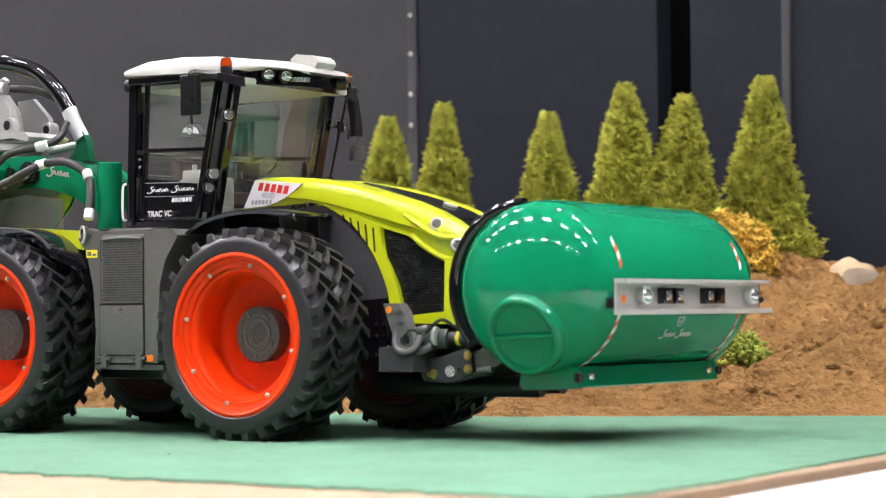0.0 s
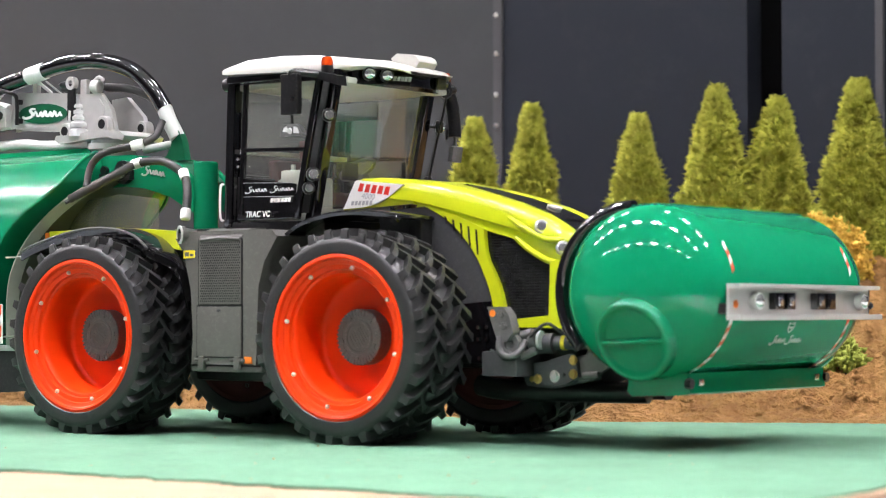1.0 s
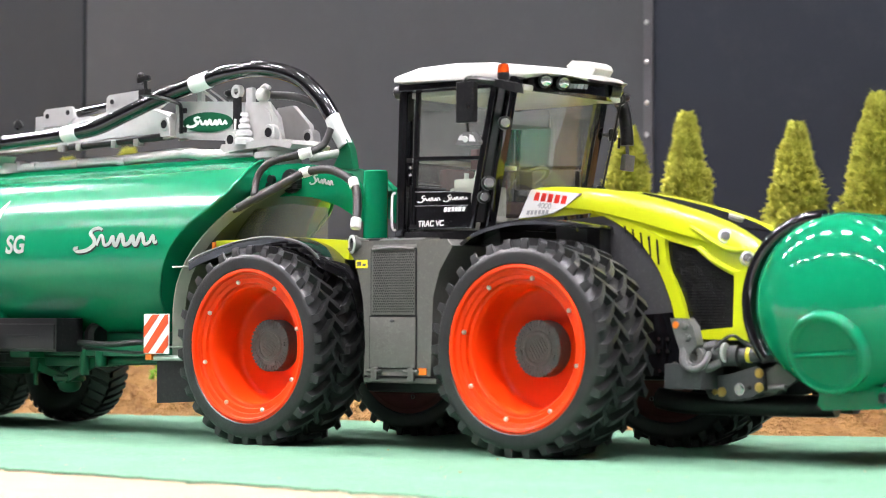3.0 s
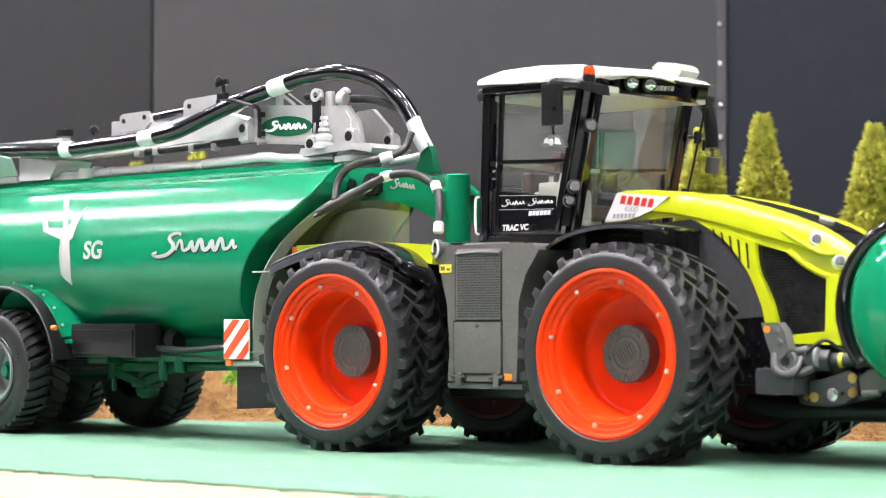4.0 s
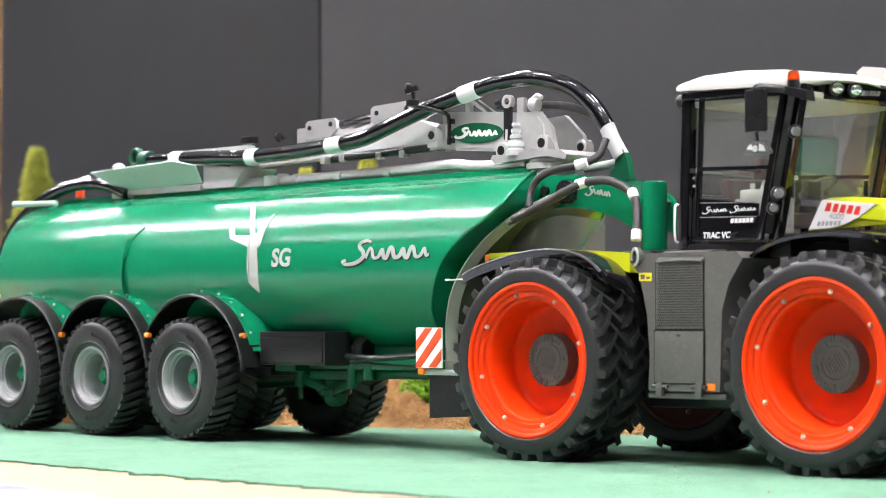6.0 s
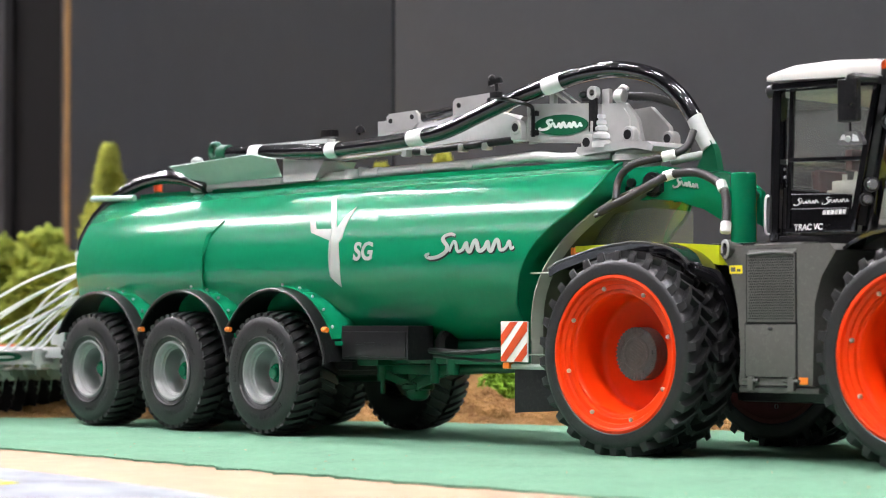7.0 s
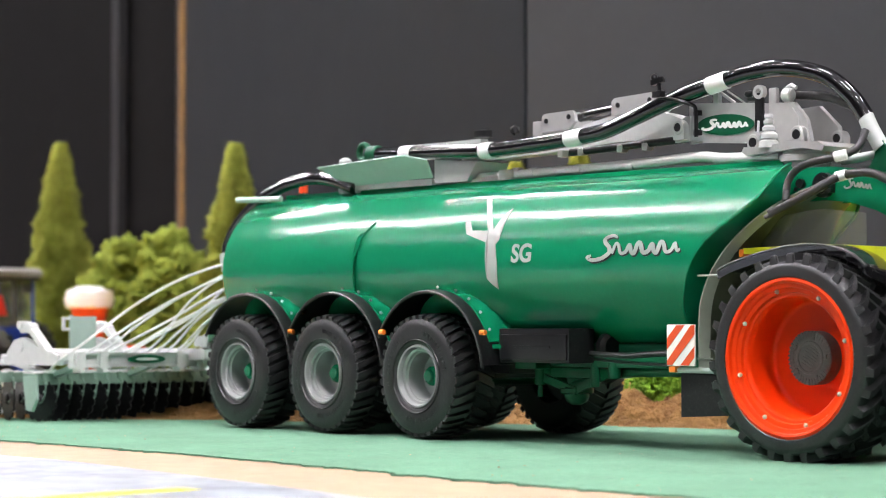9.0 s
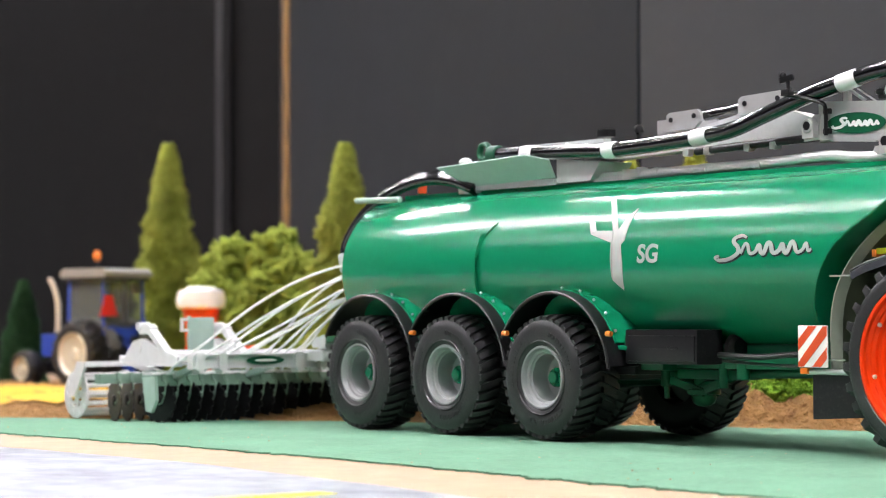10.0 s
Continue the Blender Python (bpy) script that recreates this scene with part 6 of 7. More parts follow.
def boom(t):
    bx = part("boom_base", slab([(-7.25, 10.9), (-7.25, 12.24), (-3.9, 12.02), (-3.9, 10.64)], -0.45, 0.55, 0.05), M["silver"], t, "silver cast boom base")
    part("base_lip", bar((-6.6, -0.4, 10.86), (-4.6, -0.4, 10.72), 0.1, 0.14), M["silver"], bx)
    part("cheek", slab([(-3.4, 10.4), (-3.4, 11.95), (-2.28, 11.92), (-1.72, 11.32), (-1.5, 10.5)], -0.55, -0.38, 0.05), M["silver"], bx)
    part("cheek", slab([(-3.0, 10.25), (-3.0, 11.8), (-2.2, 11.85), (-1.35, 11.1), (-1.15, 10.25)], 0.65, 0.85, 0.05), M["silver"], bx)
    part("cheek_rib", slab([(-2.62, 10.6), (-2.62, 11.7), (-2.3, 11.72), (-2.05, 11.4), (-2.0, 10.6)], -0.61, -0.55, 0.02), M["silver"], bx)
    part("turntable", merged(slab([(-4.3, 10.3), (-4.1, 10.16), (-3.3, 10.2), (-1.6, 10.3), (-0.7, 10.14), (-0.6, 10.3), (-0.9, 10.48), (-2.0, 10.55), (-3.4, 10.44), (-4.2, 10.46)], -0.95, 0.95, 0.06), rod((-2.2, 0, 9.6), (-2.2, 0, 10.25), 0.8, 28),
                              lathe([(0.82, 9.86), (0.92, 9.9), (0.92, 10.1), (0.82, 10.14)], (-2.2, 0, 0), "z", 28)), M["silver"], bx)
    for y0 in (-0.5, 0.3):
        part("fork", slab([(-7.92, 10.86), (-7.22, 10.9), (-7.15, 11.78), (-7.42, 11.78), (-7.74, 11.5)], y0, y0 + 0.2, 0.05), M["silver"], bx)
    oval_plate(bx, (-5.48, -0.452, 11.36), 1.34, 0.37, -1, (M["green2"], M["decal"]), -2.4)
    for u, zz, r in ((-7.5, 11.38, 0.27), (-1.95, 10.78, 0.3), (-3.92, 10.62, 0.3), (-1.2, 10.66, 0.27)):
        yy = -0.7 if u < -1.5 else 0.5
        part("pivot", merged(rod((u, yy - 0.1, zz), (u, yy + 0.32, zz), r, 18, bev=0.04), box(u - r, u + r, yy - 0.06, yy + 0.3, zz - 0.45, zz, 0.05)), M["silver"], bx)
        part("pivot_hole", rod((u, yy - 0.12, zz), (u, yy - 0.09, zz), r * 0.58, 14), M["black"], bx)
    vx = -3.2
    part("valve", lathe([(0.001, 11.56), (0.13, 11.56), (0.15, 11.5), (0.15, 11.44), (0.09, 11.42), (0.09, 11.36), (0.17, 11.34), (0.18, 11.22), (0.13, 11.18), (0.22, 11.1), (0.22, 11.0), (0.16, 10.97), (0.30, 10.86), (0.30, 10.72), (0.24, 10.68), (0.34, 10.6), (0.34, 10.4)], (vx, -0.78, 0), "z", 18), M["bright"], bx, "silver turned valve")
    part("valve_handle", rod((vx - 0.42, -0.85, 10.95), (vx - 0.4, -0.85, 11.35), 0.045, 8), M["bright"], bx)
    part("link_bar", box(-3.95, -3.6, -0.66, -0.52, 11.0, 12.35, 0.05), M["black"], bx, "black link bar")
    part("link_eye", turned(lathe([(0.12, -0.1), (0.24, -0.1), (0.24, 0.1), (0.12, 0.1)], (0, 0, 0), "y", 20, True), Matrix.Translation((-3.75, -0.6, 12.36))), M["silver"], bx)
    part("link_back", box(-3.55, -3.2, -0.4, -0.2, 11.9, 12.5, 0.08), M["silver"], bx)
    part("hose_clip", merged(rod((-2.75, -0.5, 12.2), (-2.4, -0.46, 12.16), 0.24, 16, bev=0.04), tube([(-2.7, -0.5, 12.35), (-2.45, -0.5, 12.5), (-2.2, -0.5, 12.4)], 0.07, 8), box(-2.7, -2.5, -0.55, -0.4, 11.85, 12.1, 0.03)), M["silver"], bx)
    part("black_clip", merged(rod((-4.5, -0.35, 12.2), (-4.1, -0.35, 12.18), 0.1, 10), ball((-4.45, -0.35, 12.36), 0.2, 2, (1.1, 1, 0.7)), ball((-4.15, -0.35, 12.32), 0.15, 2)), M["black"], bx)
    part("hose_post", merged(box(-6.15, -5.9, -0.4, -0.2, 12.1, 12.62, 0.04), bar((-5.9, -0.3, 12.55), (-5.2, -0.3, 12.12), 0.1, 0.1), bar((-5.75, -0.1, 12.6), (-4.9, -0.1, 12.1), 0.06, 0.06)), M["silver"], bx)
    # boom arm: box section, thinner to the rear
    arm = part("boom_arm", merged(slab([(-7.5, 11.62), (-8.4, 11.95), (-9.2, 12.12), (-11.2, 12.12), (-13.2, 11.8), (-15.3, 11.6), (-17.2, 11.32), (-19.9, 11.0), (-19.9, 10.78), (-15, 10.9), (-11.4, 11.08), (-7.5, 11.12)], -0.3, 0.4, 0.08)), M["bright"], t, "silver tapered boom arm")
    part("lug_plate", merged(slab([(-11.25, 12.08), (-11.25, 12.6), (-11.1, 12.72), (-9.15, 12.8), (-9.0, 12.7), (-8.9, 12.3), (-9.3, 12.08)], -0.42, -0.28, 0.03), slab([(-11.25, 12.08), (-11.25, 12.6), (-11.1, 12.72), (-9.15, 12.8), (-9.0, 12.7), (-8.9, 12.3), (-9.3, 12.08)], 0.4, 0.54, 0.03)), M["silver"], arm)
    part("lug_plate", merged(slab([(-15.1, 11.7), (-15.05, 12.3), (-14.9, 12.4), (-13.4, 12.44), (-13.25, 12.3), (-13.2, 12.0), (-13.6, 11.7)], -0.42, -0.28, 0.03), slab([(-15.1, 11.7), (-15.05, 12.3), (-14.9, 12.4), (-13.4, 12.44), (-13.25, 12.3), (-13.2, 12.0), (-13.6, 11.7)], 0.4, 0.54, 0.03), box(-15.6, -15.05, -0.4, 0.5, 11.55, 12.15, 0.04)), M["silver"], arm)
    for u, zz in ((-10.9, 12.45), (-9.25, 12.52), (-13.55, 12.2), (-14.8, 12.12)):
        part("pin", rod((u, -0.46, zz), (u, -0.40, zz), 0.1, 10), M["black"], arm)
    part("ram", merged(rod((-13.4, 0.05, 12.2), (-11.1, 0.05, 12.38), 0.2, 12)), M["gloss"], arm, "black hydraulic ram")
    part("under_tube", rod((-13.6, -0.25, 10.86), (-7.7, -0.25, 11.0), 0.15, 10), M["black"], arm)
    for u in (-14.0, -12.9, -10.8, -9.5):
        part("clip", box(u - 0.2, u + 0.1, -0.42, -0.1, 10.7, 10.98, 0.06), M["silver"], arm)
    part("camera_arm", merged(tube([(-6.75, -0.62, 11.0), (-6.75, -0.64, 11.9), (-6.85, -0.75, 12.15), (-7.3, -1.2, 12.32), (-7.6, -1.7, 12.42)], 0.075, 8), box(-6.9, -6.6, -0.62, -0.46, 11.05, 11.25, 0.04), box(-6.9, -6.6, -0.62, -0.46, 11.75, 11.95, 0.04),
                              box(-7.75, -7.35, -1.85, -1.55, 12.38, 12.62, 0.05), rod((-7.5, -1.7, 12.55), (-7.55, -1.7, 12.95), 0.08, 10), turned(box(-0.25, 0.25, -0.12, 0.12, -0.1, 0.1, 0.04), pose(-7.6, -1.7, 12.98, 0, -15, 20)), ball((-7.72, -1.75, 13.12), 0.13, 2)), M["black"], t, "black camera arm")
    # big delivery hose along the boom
    path = [(-24.9, -0.95, 11.38), (-22.5, -0.95, 11.3), (-19.5, -0.95, 11.2), (-17.6, -0.95, 11.13), (-14.5, -0.95, 11.22), (-12.6, -0.95, 11.32), (-11.0, -0.95, 11.48), (-9.4, -0.9, 11.9), (-7.6, -0.8, 12.4),
            (-5.9, -0.6, 12.8), (-4.4, -0.4, 13.1), (-2.8, -0.2, 13.14), (-1.3, 0.0, 12.75), (-0.3, 0.1, 12.0), (0.25, 0.2, 11.25)]
    part("delivery_hose", tube(path, 0.30, 14, 8), M["gloss"], t, "glossy black delivery hose")
    w = spline(path, 8)
    for i0, i1 in ((7, 9), (23, 25), (38, 42), (71, 75)):
        part("hose_band", tube([tuple(p) for p in w[i0:i1 + 1]], 0.32, 14, 2), M["tie"], t, "white hose band")
    part("hose_end", merged(tube([(0.2, 0.18, 11.35), (0.45, 0.2, 10.85), (0.85, 0.25, 10.2)], 0.28, 14, 6)), M["palegrey"], t, "pale grey hose end sleeve")
    part("hose_stand", slab([(0.3, 9.4), (1.35, 9.4), (1.2, 10.1), (1.0, 10.45), (0.75, 10.45), (0.65, 9.9)], 0.1, 0.4, 0.05), M["green2"], t)
    part("knob", merged(box(-18.3, -17.6, -1.1, -0.7, 11.65, 11.95, 0.08)), M["black"], t)
    part("knob", ball((-16.3, -0.7, 11.85), 0.22, 1), M["black"], t)
    part("end_block", merged(lathe([(0.32 + 0.13 * math.cos(q), 0.16 * math.sin(q)) for q in [2 * math.pi * k / 10 for k in range(10)]], (-25.4, -0.95, 11.5), "y", 24, True), rod((-25.0, -0.95, 11.4), (-24.4, -0.95, 11.38), 0.36, 14, bev=0.04), box(-25.7, -24.8, -0.9, 0.4, 10.95, 11.3, 0.05)), M["green2"], t, "green hose end block")
    part("cap", ball((-26.5, -1.1, 11.15), 0.24, 2, (1.4, 1, 0.8)), M["palegrey"], t)
    for u in (-19.2, -21.5):
        part("bracket", box(u - 1.2, u + 0.9, -0.7, -0.3, 11.15, 11.65, 0.05), M["palegrey"], t)


def neck(t):
    # arched neck over the tractor's rear
    arch = [(-3.2, 9.55), (-2.6, 9.62), (-0.5, 9.62), (0.99, 9.45), (1.94, 9.16), (2.57, 8.67), (2.62, 7.5), (2.2, 7.7), (1.46, 8.07), (0.26, 8.4), (-0.8, 8.5), (-1.99, 8.46), (-3.0, 8.2)]
    for y0, y1 in ((-0.75, -0.55), (0.9, 1.1)):
        part("neck_plate", slab(arch, y0, y1, 0.05), M["green"], t, "green arched neck plate")
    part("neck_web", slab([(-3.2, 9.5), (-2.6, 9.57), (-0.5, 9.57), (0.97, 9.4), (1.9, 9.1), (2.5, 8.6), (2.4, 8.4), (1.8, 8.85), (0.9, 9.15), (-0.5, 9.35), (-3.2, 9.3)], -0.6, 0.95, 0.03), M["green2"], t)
    part("neck_mark", merged(*[ribbon([(u, z - 0.1 * (u - 0.15) - 0.09 * max(0.0, u - 0.4) ** 2) for u, z in r], lambda u, z: (u, -0.775, z), 0.035) for r in swash(0.1, 8.86, 1.15, 0.34, 5)]), M["decalgrey"], t)
    part("valve_block", merged(rod((-0.72, -0.95, 9.0), (-0.72, -0.75, 9.0), 0.42, 20), rod((-0.72, -1.02, 9.0), (-0.72, -0.9, 9.0), 0.3, 14), box(-1.1, -0.3, -1.0, -0.75, 8.72, 8.86, 0.04)), M["black"], t, "round black valve")
    for u, z in ((-2.1, 8.95), (-1.75, 9.1)):
        part("bolt", rod((u, -0.9, z), (u, -0.75, z), 0.16, 10), M["black"], t)
    part("hitch_post", merged(rod((2.75, -0.25, 6.7), (2.75, -0.25, 9.25), 0.43, 22, bev=0.04)), M["green"], t, "green hitch post")
    part("hitch_plate", box(2.0, 4.5, -1.2, 1.6, 6.4, 6.9, 0.1), M["black"], t)
    # two ribbed hoses to the tractor
    part("ribbed_hose", tube([(-1.5, -2.7, 8.0), (-0.6, -2.2, 8.5), (0.0, -1.7, 8.95), (0.45, -1.3, 9.24), (1.4, -1.2, 9.3), (2.2, -1.2, 9.05), (2.75, -1.25, 8.65), (3.05, -1.45, 8.0), (3.2, -1.7, 7.2)], 0.15, 10, 14, 0.045), M["hose"], t, "ribbed dark grey hose")
    part("ribbed_hose", tube([(-1.3, -2.1, 8.45), (-1.4, -1.85, 9.1), (-1.1, -1.75, 9.5), (-0.6, -1.6, 9.72), (0.27, -1.1, 9.92), (0.5, -0.5, 10.25), (0.55, -0.2, 10.8)], 0.13, 10, 14, 0.04), M["hose"], t)
    part("ribbed_hose", tube([(-2.6, 0.0, 12.2), (-1.4, 0.1, 12.05), (-0.2, 0.3, 11.6)], 0.15, 10, 16, 0.07), M["hose"], t)
    part("thin_cable", tube([(-1.6, -2.8, 7.88), (-0.5, -2.1, 8.5), (0.3, -1.45, 9.1)], 0.08, 6), M["hose"], t)
    for c, d in (((0.45, -1.28, 9.25), (0.24, 0.08, 0.06)), ((0.27, -1.1, 9.92), (0.22, 0.14, 0.06)), ((2.68, -1.23, 8.75), (0.12, -0.04, -0.18)), ((3.18, -1.66, 7.35), (0.03, -0.06, -0.22))):
        part("hose_collar", rod(Vector(c) - Vector(d), Vector(c) + Vector(d) * 0.7, 0.18, 14, bev=0.04), M["tie"], t, "white hose collar")
    part("white_tube", rod((-0.9, 0.3, 9.86), (0.7, 0.3, 10.02), 0.15, 12, bev=0.04), M["palegrey"], t)
    # smoky guard sheet under the neck
    part("guard_sheet", sheet([[(-3.6, -1.3, 7.9), (-0.5, -1.2, 8.2), (1.2, -1.0, 8.0)], [(-3.2, -1.3, 6.9), (-0.5, -1.2, 6.8), (1.2, -1.0, 6.8)]], 0.03), M["smoke"], t, "smoky clear guard sheet")
    part("rear_beam", box(-4.0, 2.0, -0.6, 1.0, 6.3, 6.9, 0.1), M["black"], t)


# ---------------------------------------------------------------- disc harrow
def harrow():
    h = thing("disc_harrow", (-50.6, 6.1, 0), math.degrees(math.atan(-0.045)), "white and grey disc harrow with black notched discs, lowered onto soil", "harrow")
    y0, y1 = -6.9, 6.9
    part("main_beam", merged(box(-0.28, 0.2, y0, y1, 2.46, 3.06, 0.04), box(-0.3, 0.34, y0, y1, 2.98, 3.08, 0.03), box(-0.3, 0.34, y0, y1, 2.42, 2.52, 0.03)), M["bright"], h, "silver main beam")
    for y in (y0 + 0.3, y0 + 1.5, y0 + 5.6, y0 + 6.7, 1.5, 4.0):
        part("beam_clamp", merged(box(-0.36, 0.4, y - 0.22, y + 0.22, 2.36, 3.14, 0.05), box(-0.2, 0.42, y - 0.1, y + 0.1, 2.2, 2.4, 0.03)), M["bright"], h)
    oval = [(0 + 1.0 * math.cos(a), 2.77 + 0.2 * math.sin(a)) for a in [2 * math.pi * k / 24 for k in range(24)]]
    part("badge", slab([(y - 3.2, z) for y, z in oval], 0.36, 0.42, 0, "yz"), M["green2"], h, "green oval badge")
    part("badge_mark", slab([(y * 0.6 - 3.2, (z - 2.77) * 0.3 + 2.77) for y, z in oval], 0.42, 0.43, 0, "yz"), M["decal"], h)
    part("disc_beam", merged(box(-2.6, -1.9, y0 - 0.9, y1 + 2.1, 1.62, 2.12, 0.05), box(-4.9, -4.3, y0 - 2.1, y1 + 2.1, 1.7, 2.15, 0.05)), M["harrowgreen"], h, "grey-green disc beam")
    part("beam_cover", box(-2.7, -1.8, y0 - 0.9, y1 + 2.1, 2.14, 2.24, 0.03), M["bright"], h)
    for y in (y0 + 0.4, -2.6, 2.0, 5.5):
        part("strut", merged(bar((-0.1, y, 2.5), (-2.2, y, 2.0), 0.35, 0.25), bar((-2.2, y, 2.2), (-4.6, y, 2.1), 0.3, 0.25)), M["sage"], h)
    # discs on curved arms
    notch = []
    for k in range(42):
        a = 2 * math.pi * k / 42
        r = 1.0 if k % 3 else 0.88
        notch.append((r * math.cos(a), r * math.sin(a)))
    disc = finish("disc", merged(slab(notch, -0.03, 0.03, 0), lathe([(0.001, -0.16), (0.2, -0.14), (0.3, -0.02)], (0, 0, 0), "y", 14), box(-0.14, 0.14, 0.05, 0.3, -0.14, 0.14, 0.03)), M["black"])
    arm = finish("disc_arm", merged(tube([(0.55, 0, 1.95), (0.7, 0, 1.7), (0.62, 0, 1.2), (0.35, 0.0, 0.85), (0, 0, 0.8)], 0.04, 8), box(0.35, 0.6, -0.1, 0.1, 1.85, 2.2, 0.03), ball((0.64, -0.06, 1.3), 0.07, 1)), M["harrowgreen"])
    k = 0
    y = y0 - 1.6
    while y < y1 + 2.0:
        for x, dy in ((-2.9, 0.0), (-5.3, 0.4)):
            if x > -4 and y < y0 - 0.7:
                continue
            share("disc_arm", arm, h, Matrix.Translation((x + 0.5, y + dy, 0)))
            share("disc", disc, h, Matrix.Translation((x + 0.5, y + dy + 0.1, 0.93)) @ Matrix.Rotation(radians(20 if x > -4 else -12), 4, "Z") @ Matrix.Rotation(0.7 * k, 4, "Y"))
        k += 1
        y += 0.66
    # end plate
    part("end_plate", slab([(-2.6, 2.0), (-1.5, 2.1), (-1.4, 1.0), (-1.8, 0.45), (-2.3, 0.5)], y0 - 0.95, y0 - 0.8, 0.04), M["sage"], h, "sage-grey end plate")
    # cage roller
    ry, rz, rx = y0 - 1.2, 1.12, -8.2
    roll = [rod((rx + 0.95 * math.cos(a), ry, rz + 0.95 * math.sin(a)), (rx + 0.95 * math.cos(a), y1 + 1.2, rz + 0.95 * math.sin(a)), 0.09, 6) for a in [2 * math.pi * k / 14 for k in range(14)]]
    roll.append(rod((rx, ry, rz), (rx, y1 + 1.2, rz), 0.2, 10))
    for b in roll:
        part("roller_bar", b, M["bright"], h)
    for y in (ry, ry + 2.6, ry + 6.0, y1 + 1.1):
        ring = [lathe([(1.1, -0.06), (1.1, 0.06), (0.62, 0.06), (0.62, -0.06)], (rx, y, rz), "y", 28, True), box(rx - 0.7, rx + 0.7, y - 0.04, y + 0.04, rz - 0.12, rz + 0.12, 0), box(rx - 0.12, rx + 0.12, y - 0.04, y + 0.04, rz - 0.7, rz + 0.7, 0)]
        ring += [rod((rx + 0.9 * math.cos(a), y - 0.1, rz + 0.9 * math.sin(a)), (rx + 0.9 * math.cos(a), y + 0.1, rz + 0.9 * math.sin(a)), 0.14, 8) for a in [2 * math.pi * k / 10 for k in range(10)]]
        part("roller_ring", merged(*ring), M["bright"], h)
    part("roller_frame", merged(box(-7.7, -7.0, ry - 0.2, y1 + 1.3, 2.42, 2.66, 0.05), slab([(-8.5, 1.15), (-7.9, 1.05), (-6.95, 2.4), (-7.0, 2.66), (-7.7, 2.66)], ry - 0.3, ry - 0.18, 0.04), bar((-7.4, ry + 2, 2.8), (-4.6, ry + 2.4, 2.1), 0.4, 0.3)), M["bright"], h, "silver roller frame")
    for y in (-7.0, -3.0):
        part("hitch_cheek", merged(slab([(-5.9, 2.5), (-5.45, 3.15), (-4.9, 3.62), (-4.2, 3.74), (-3.2, 3.5), (-2.6, 3.25), (-1.6, 3.1), (-1.0, 2.95), (-1.0, 2.5)], y, y + 0.3, 0.06), rod((-4.3, y - 0.05, 3.3), (-4.3, y + 0.4, 3.3), 0.24, 12)), M["bright"], h, "silver hitch cheek")
        part("fold_arm", merged(bar((-3.8, y + 0.2, 4.3), (-2.0, y + 0.2, 3.0), 0.42, 0.3, 0.06), slab([(-4.5, 4.15), (-4.3, 4.4), (-3.6, 4.42), (-3.35, 4.25), (-3.4, 4.0), (-4.3, 3.95)], y, y + 0.4, 0.08), rod((-4.3, y - 0.1, 4.3), (-4.3, y + 0.5, 4.3), 0.2, 10), bar((-2.1, y + 0.25, 3.0), (0.0, y + 0.3, 2.9), 0.3, 0.36)), M["bright"], h)
        part("cross_tube", merged(rod((-2.6, y + 0.3, 3.1), (-2.6, y + 3.6, 3.05), 0.16, 10), rod((-1.2, y + 0.3, 2.7), (-3.8, y + 3.4, 2.7), 0.14, 8), box(-5.2, -4.4, y + 0.3, y + 3.4, 2.5, 2.9, 0.06)), M["bright"], h)
    part("rear_plate", merged(box(-4.25, -4.15, -4.41, -3.08, 3.2, 4.72, 0.03), box(-4.25, -4.1, -4.5, -4.38, 3.0, 4.78, 0.03)), M["sage"], h, "sage-grey plate")
    part("plate_frame", merged(*[box(-4.25, -4.1, a, b, c, d, 0.02) for a, b, c, d in ((-4.85, -4.5, 4.55, 4.68), (-4.85, -4.5, 4.05, 4.18), (-4.88, -4.75, 4.05, 4.68))]), M["bright"], h)
    part("centre_frame", merged(box(-6.5, 0.2, -1.6, -1.0, 2.4, 3.0, 0.08), box(-6.5, 0.2, 0.6, 1.2, 2.4, 3.0, 0.08), box(-3.6, 1.5, -0.8, 0.8, 2.7, 3.2, 0.1)), M["bright"], h)
    part("coupling", merged(box(0.6, 1.1, -0.3, 0.2, 2.4, 3.9, 0.08), box(0.3, 1.4, -0.6, 0.6, 3.3, 3.8, 0.08), box(1.0, 6.0, -0.5, 0.5, 2.6, 3.1, 0.08)), M["palegrey"], h, "grey coupling block")
    part("green_frame", merged(bar((1.0, 1.5, 3.2), (6.5, 0.6, 4.2), 0.6, 0.5), bar((1.5, -0.4, 3.7), (6.0, -0.8, 4.6), 0.4, 0.4)), M["green2"], h)
    # pale distribution hoses from the trailer's rear
    random.seed(21)
    for k in range(22):
        ys = -2.3 + 0.21 * k
        ye = y0 + 0.1 + 0.6 * k + random.uniform(-0.3, 0.3)
        xs, zs = 6.2 - 0.25 * (k % 3), 7.0 - 0.26 * (k % 6)
        q, m = random.uniform(-1, 1), random.uniform(-1.0, 1.0)
        way = []
        for f in (0.0, 0.14, 0.3, 0.48, 0.66, 0.82, 0.93):
            z = 3.05 + (zs - 3.05) * (1 - f ** (1.75 + 0.35 * q)) + 0.25 * q * math.sin(math.pi * f)
            y = ys + (ye - ys) * f ** (1.5 + 0.2 * m) + 0.55 * m * math.sin(2.2 * math.pi * f) * (1 - f)
            way.append((xs + (0.2 - xs) * f ** (0.9 + 0.15 * q), y, z))
        way += [(-0.9, ye, 2.7), (-1.7, ye + 0.05, 2.3)]
        part("hose", tube(way, 0.06, 7, 6), M["tie"], h, "pale flexible hose")
    return h


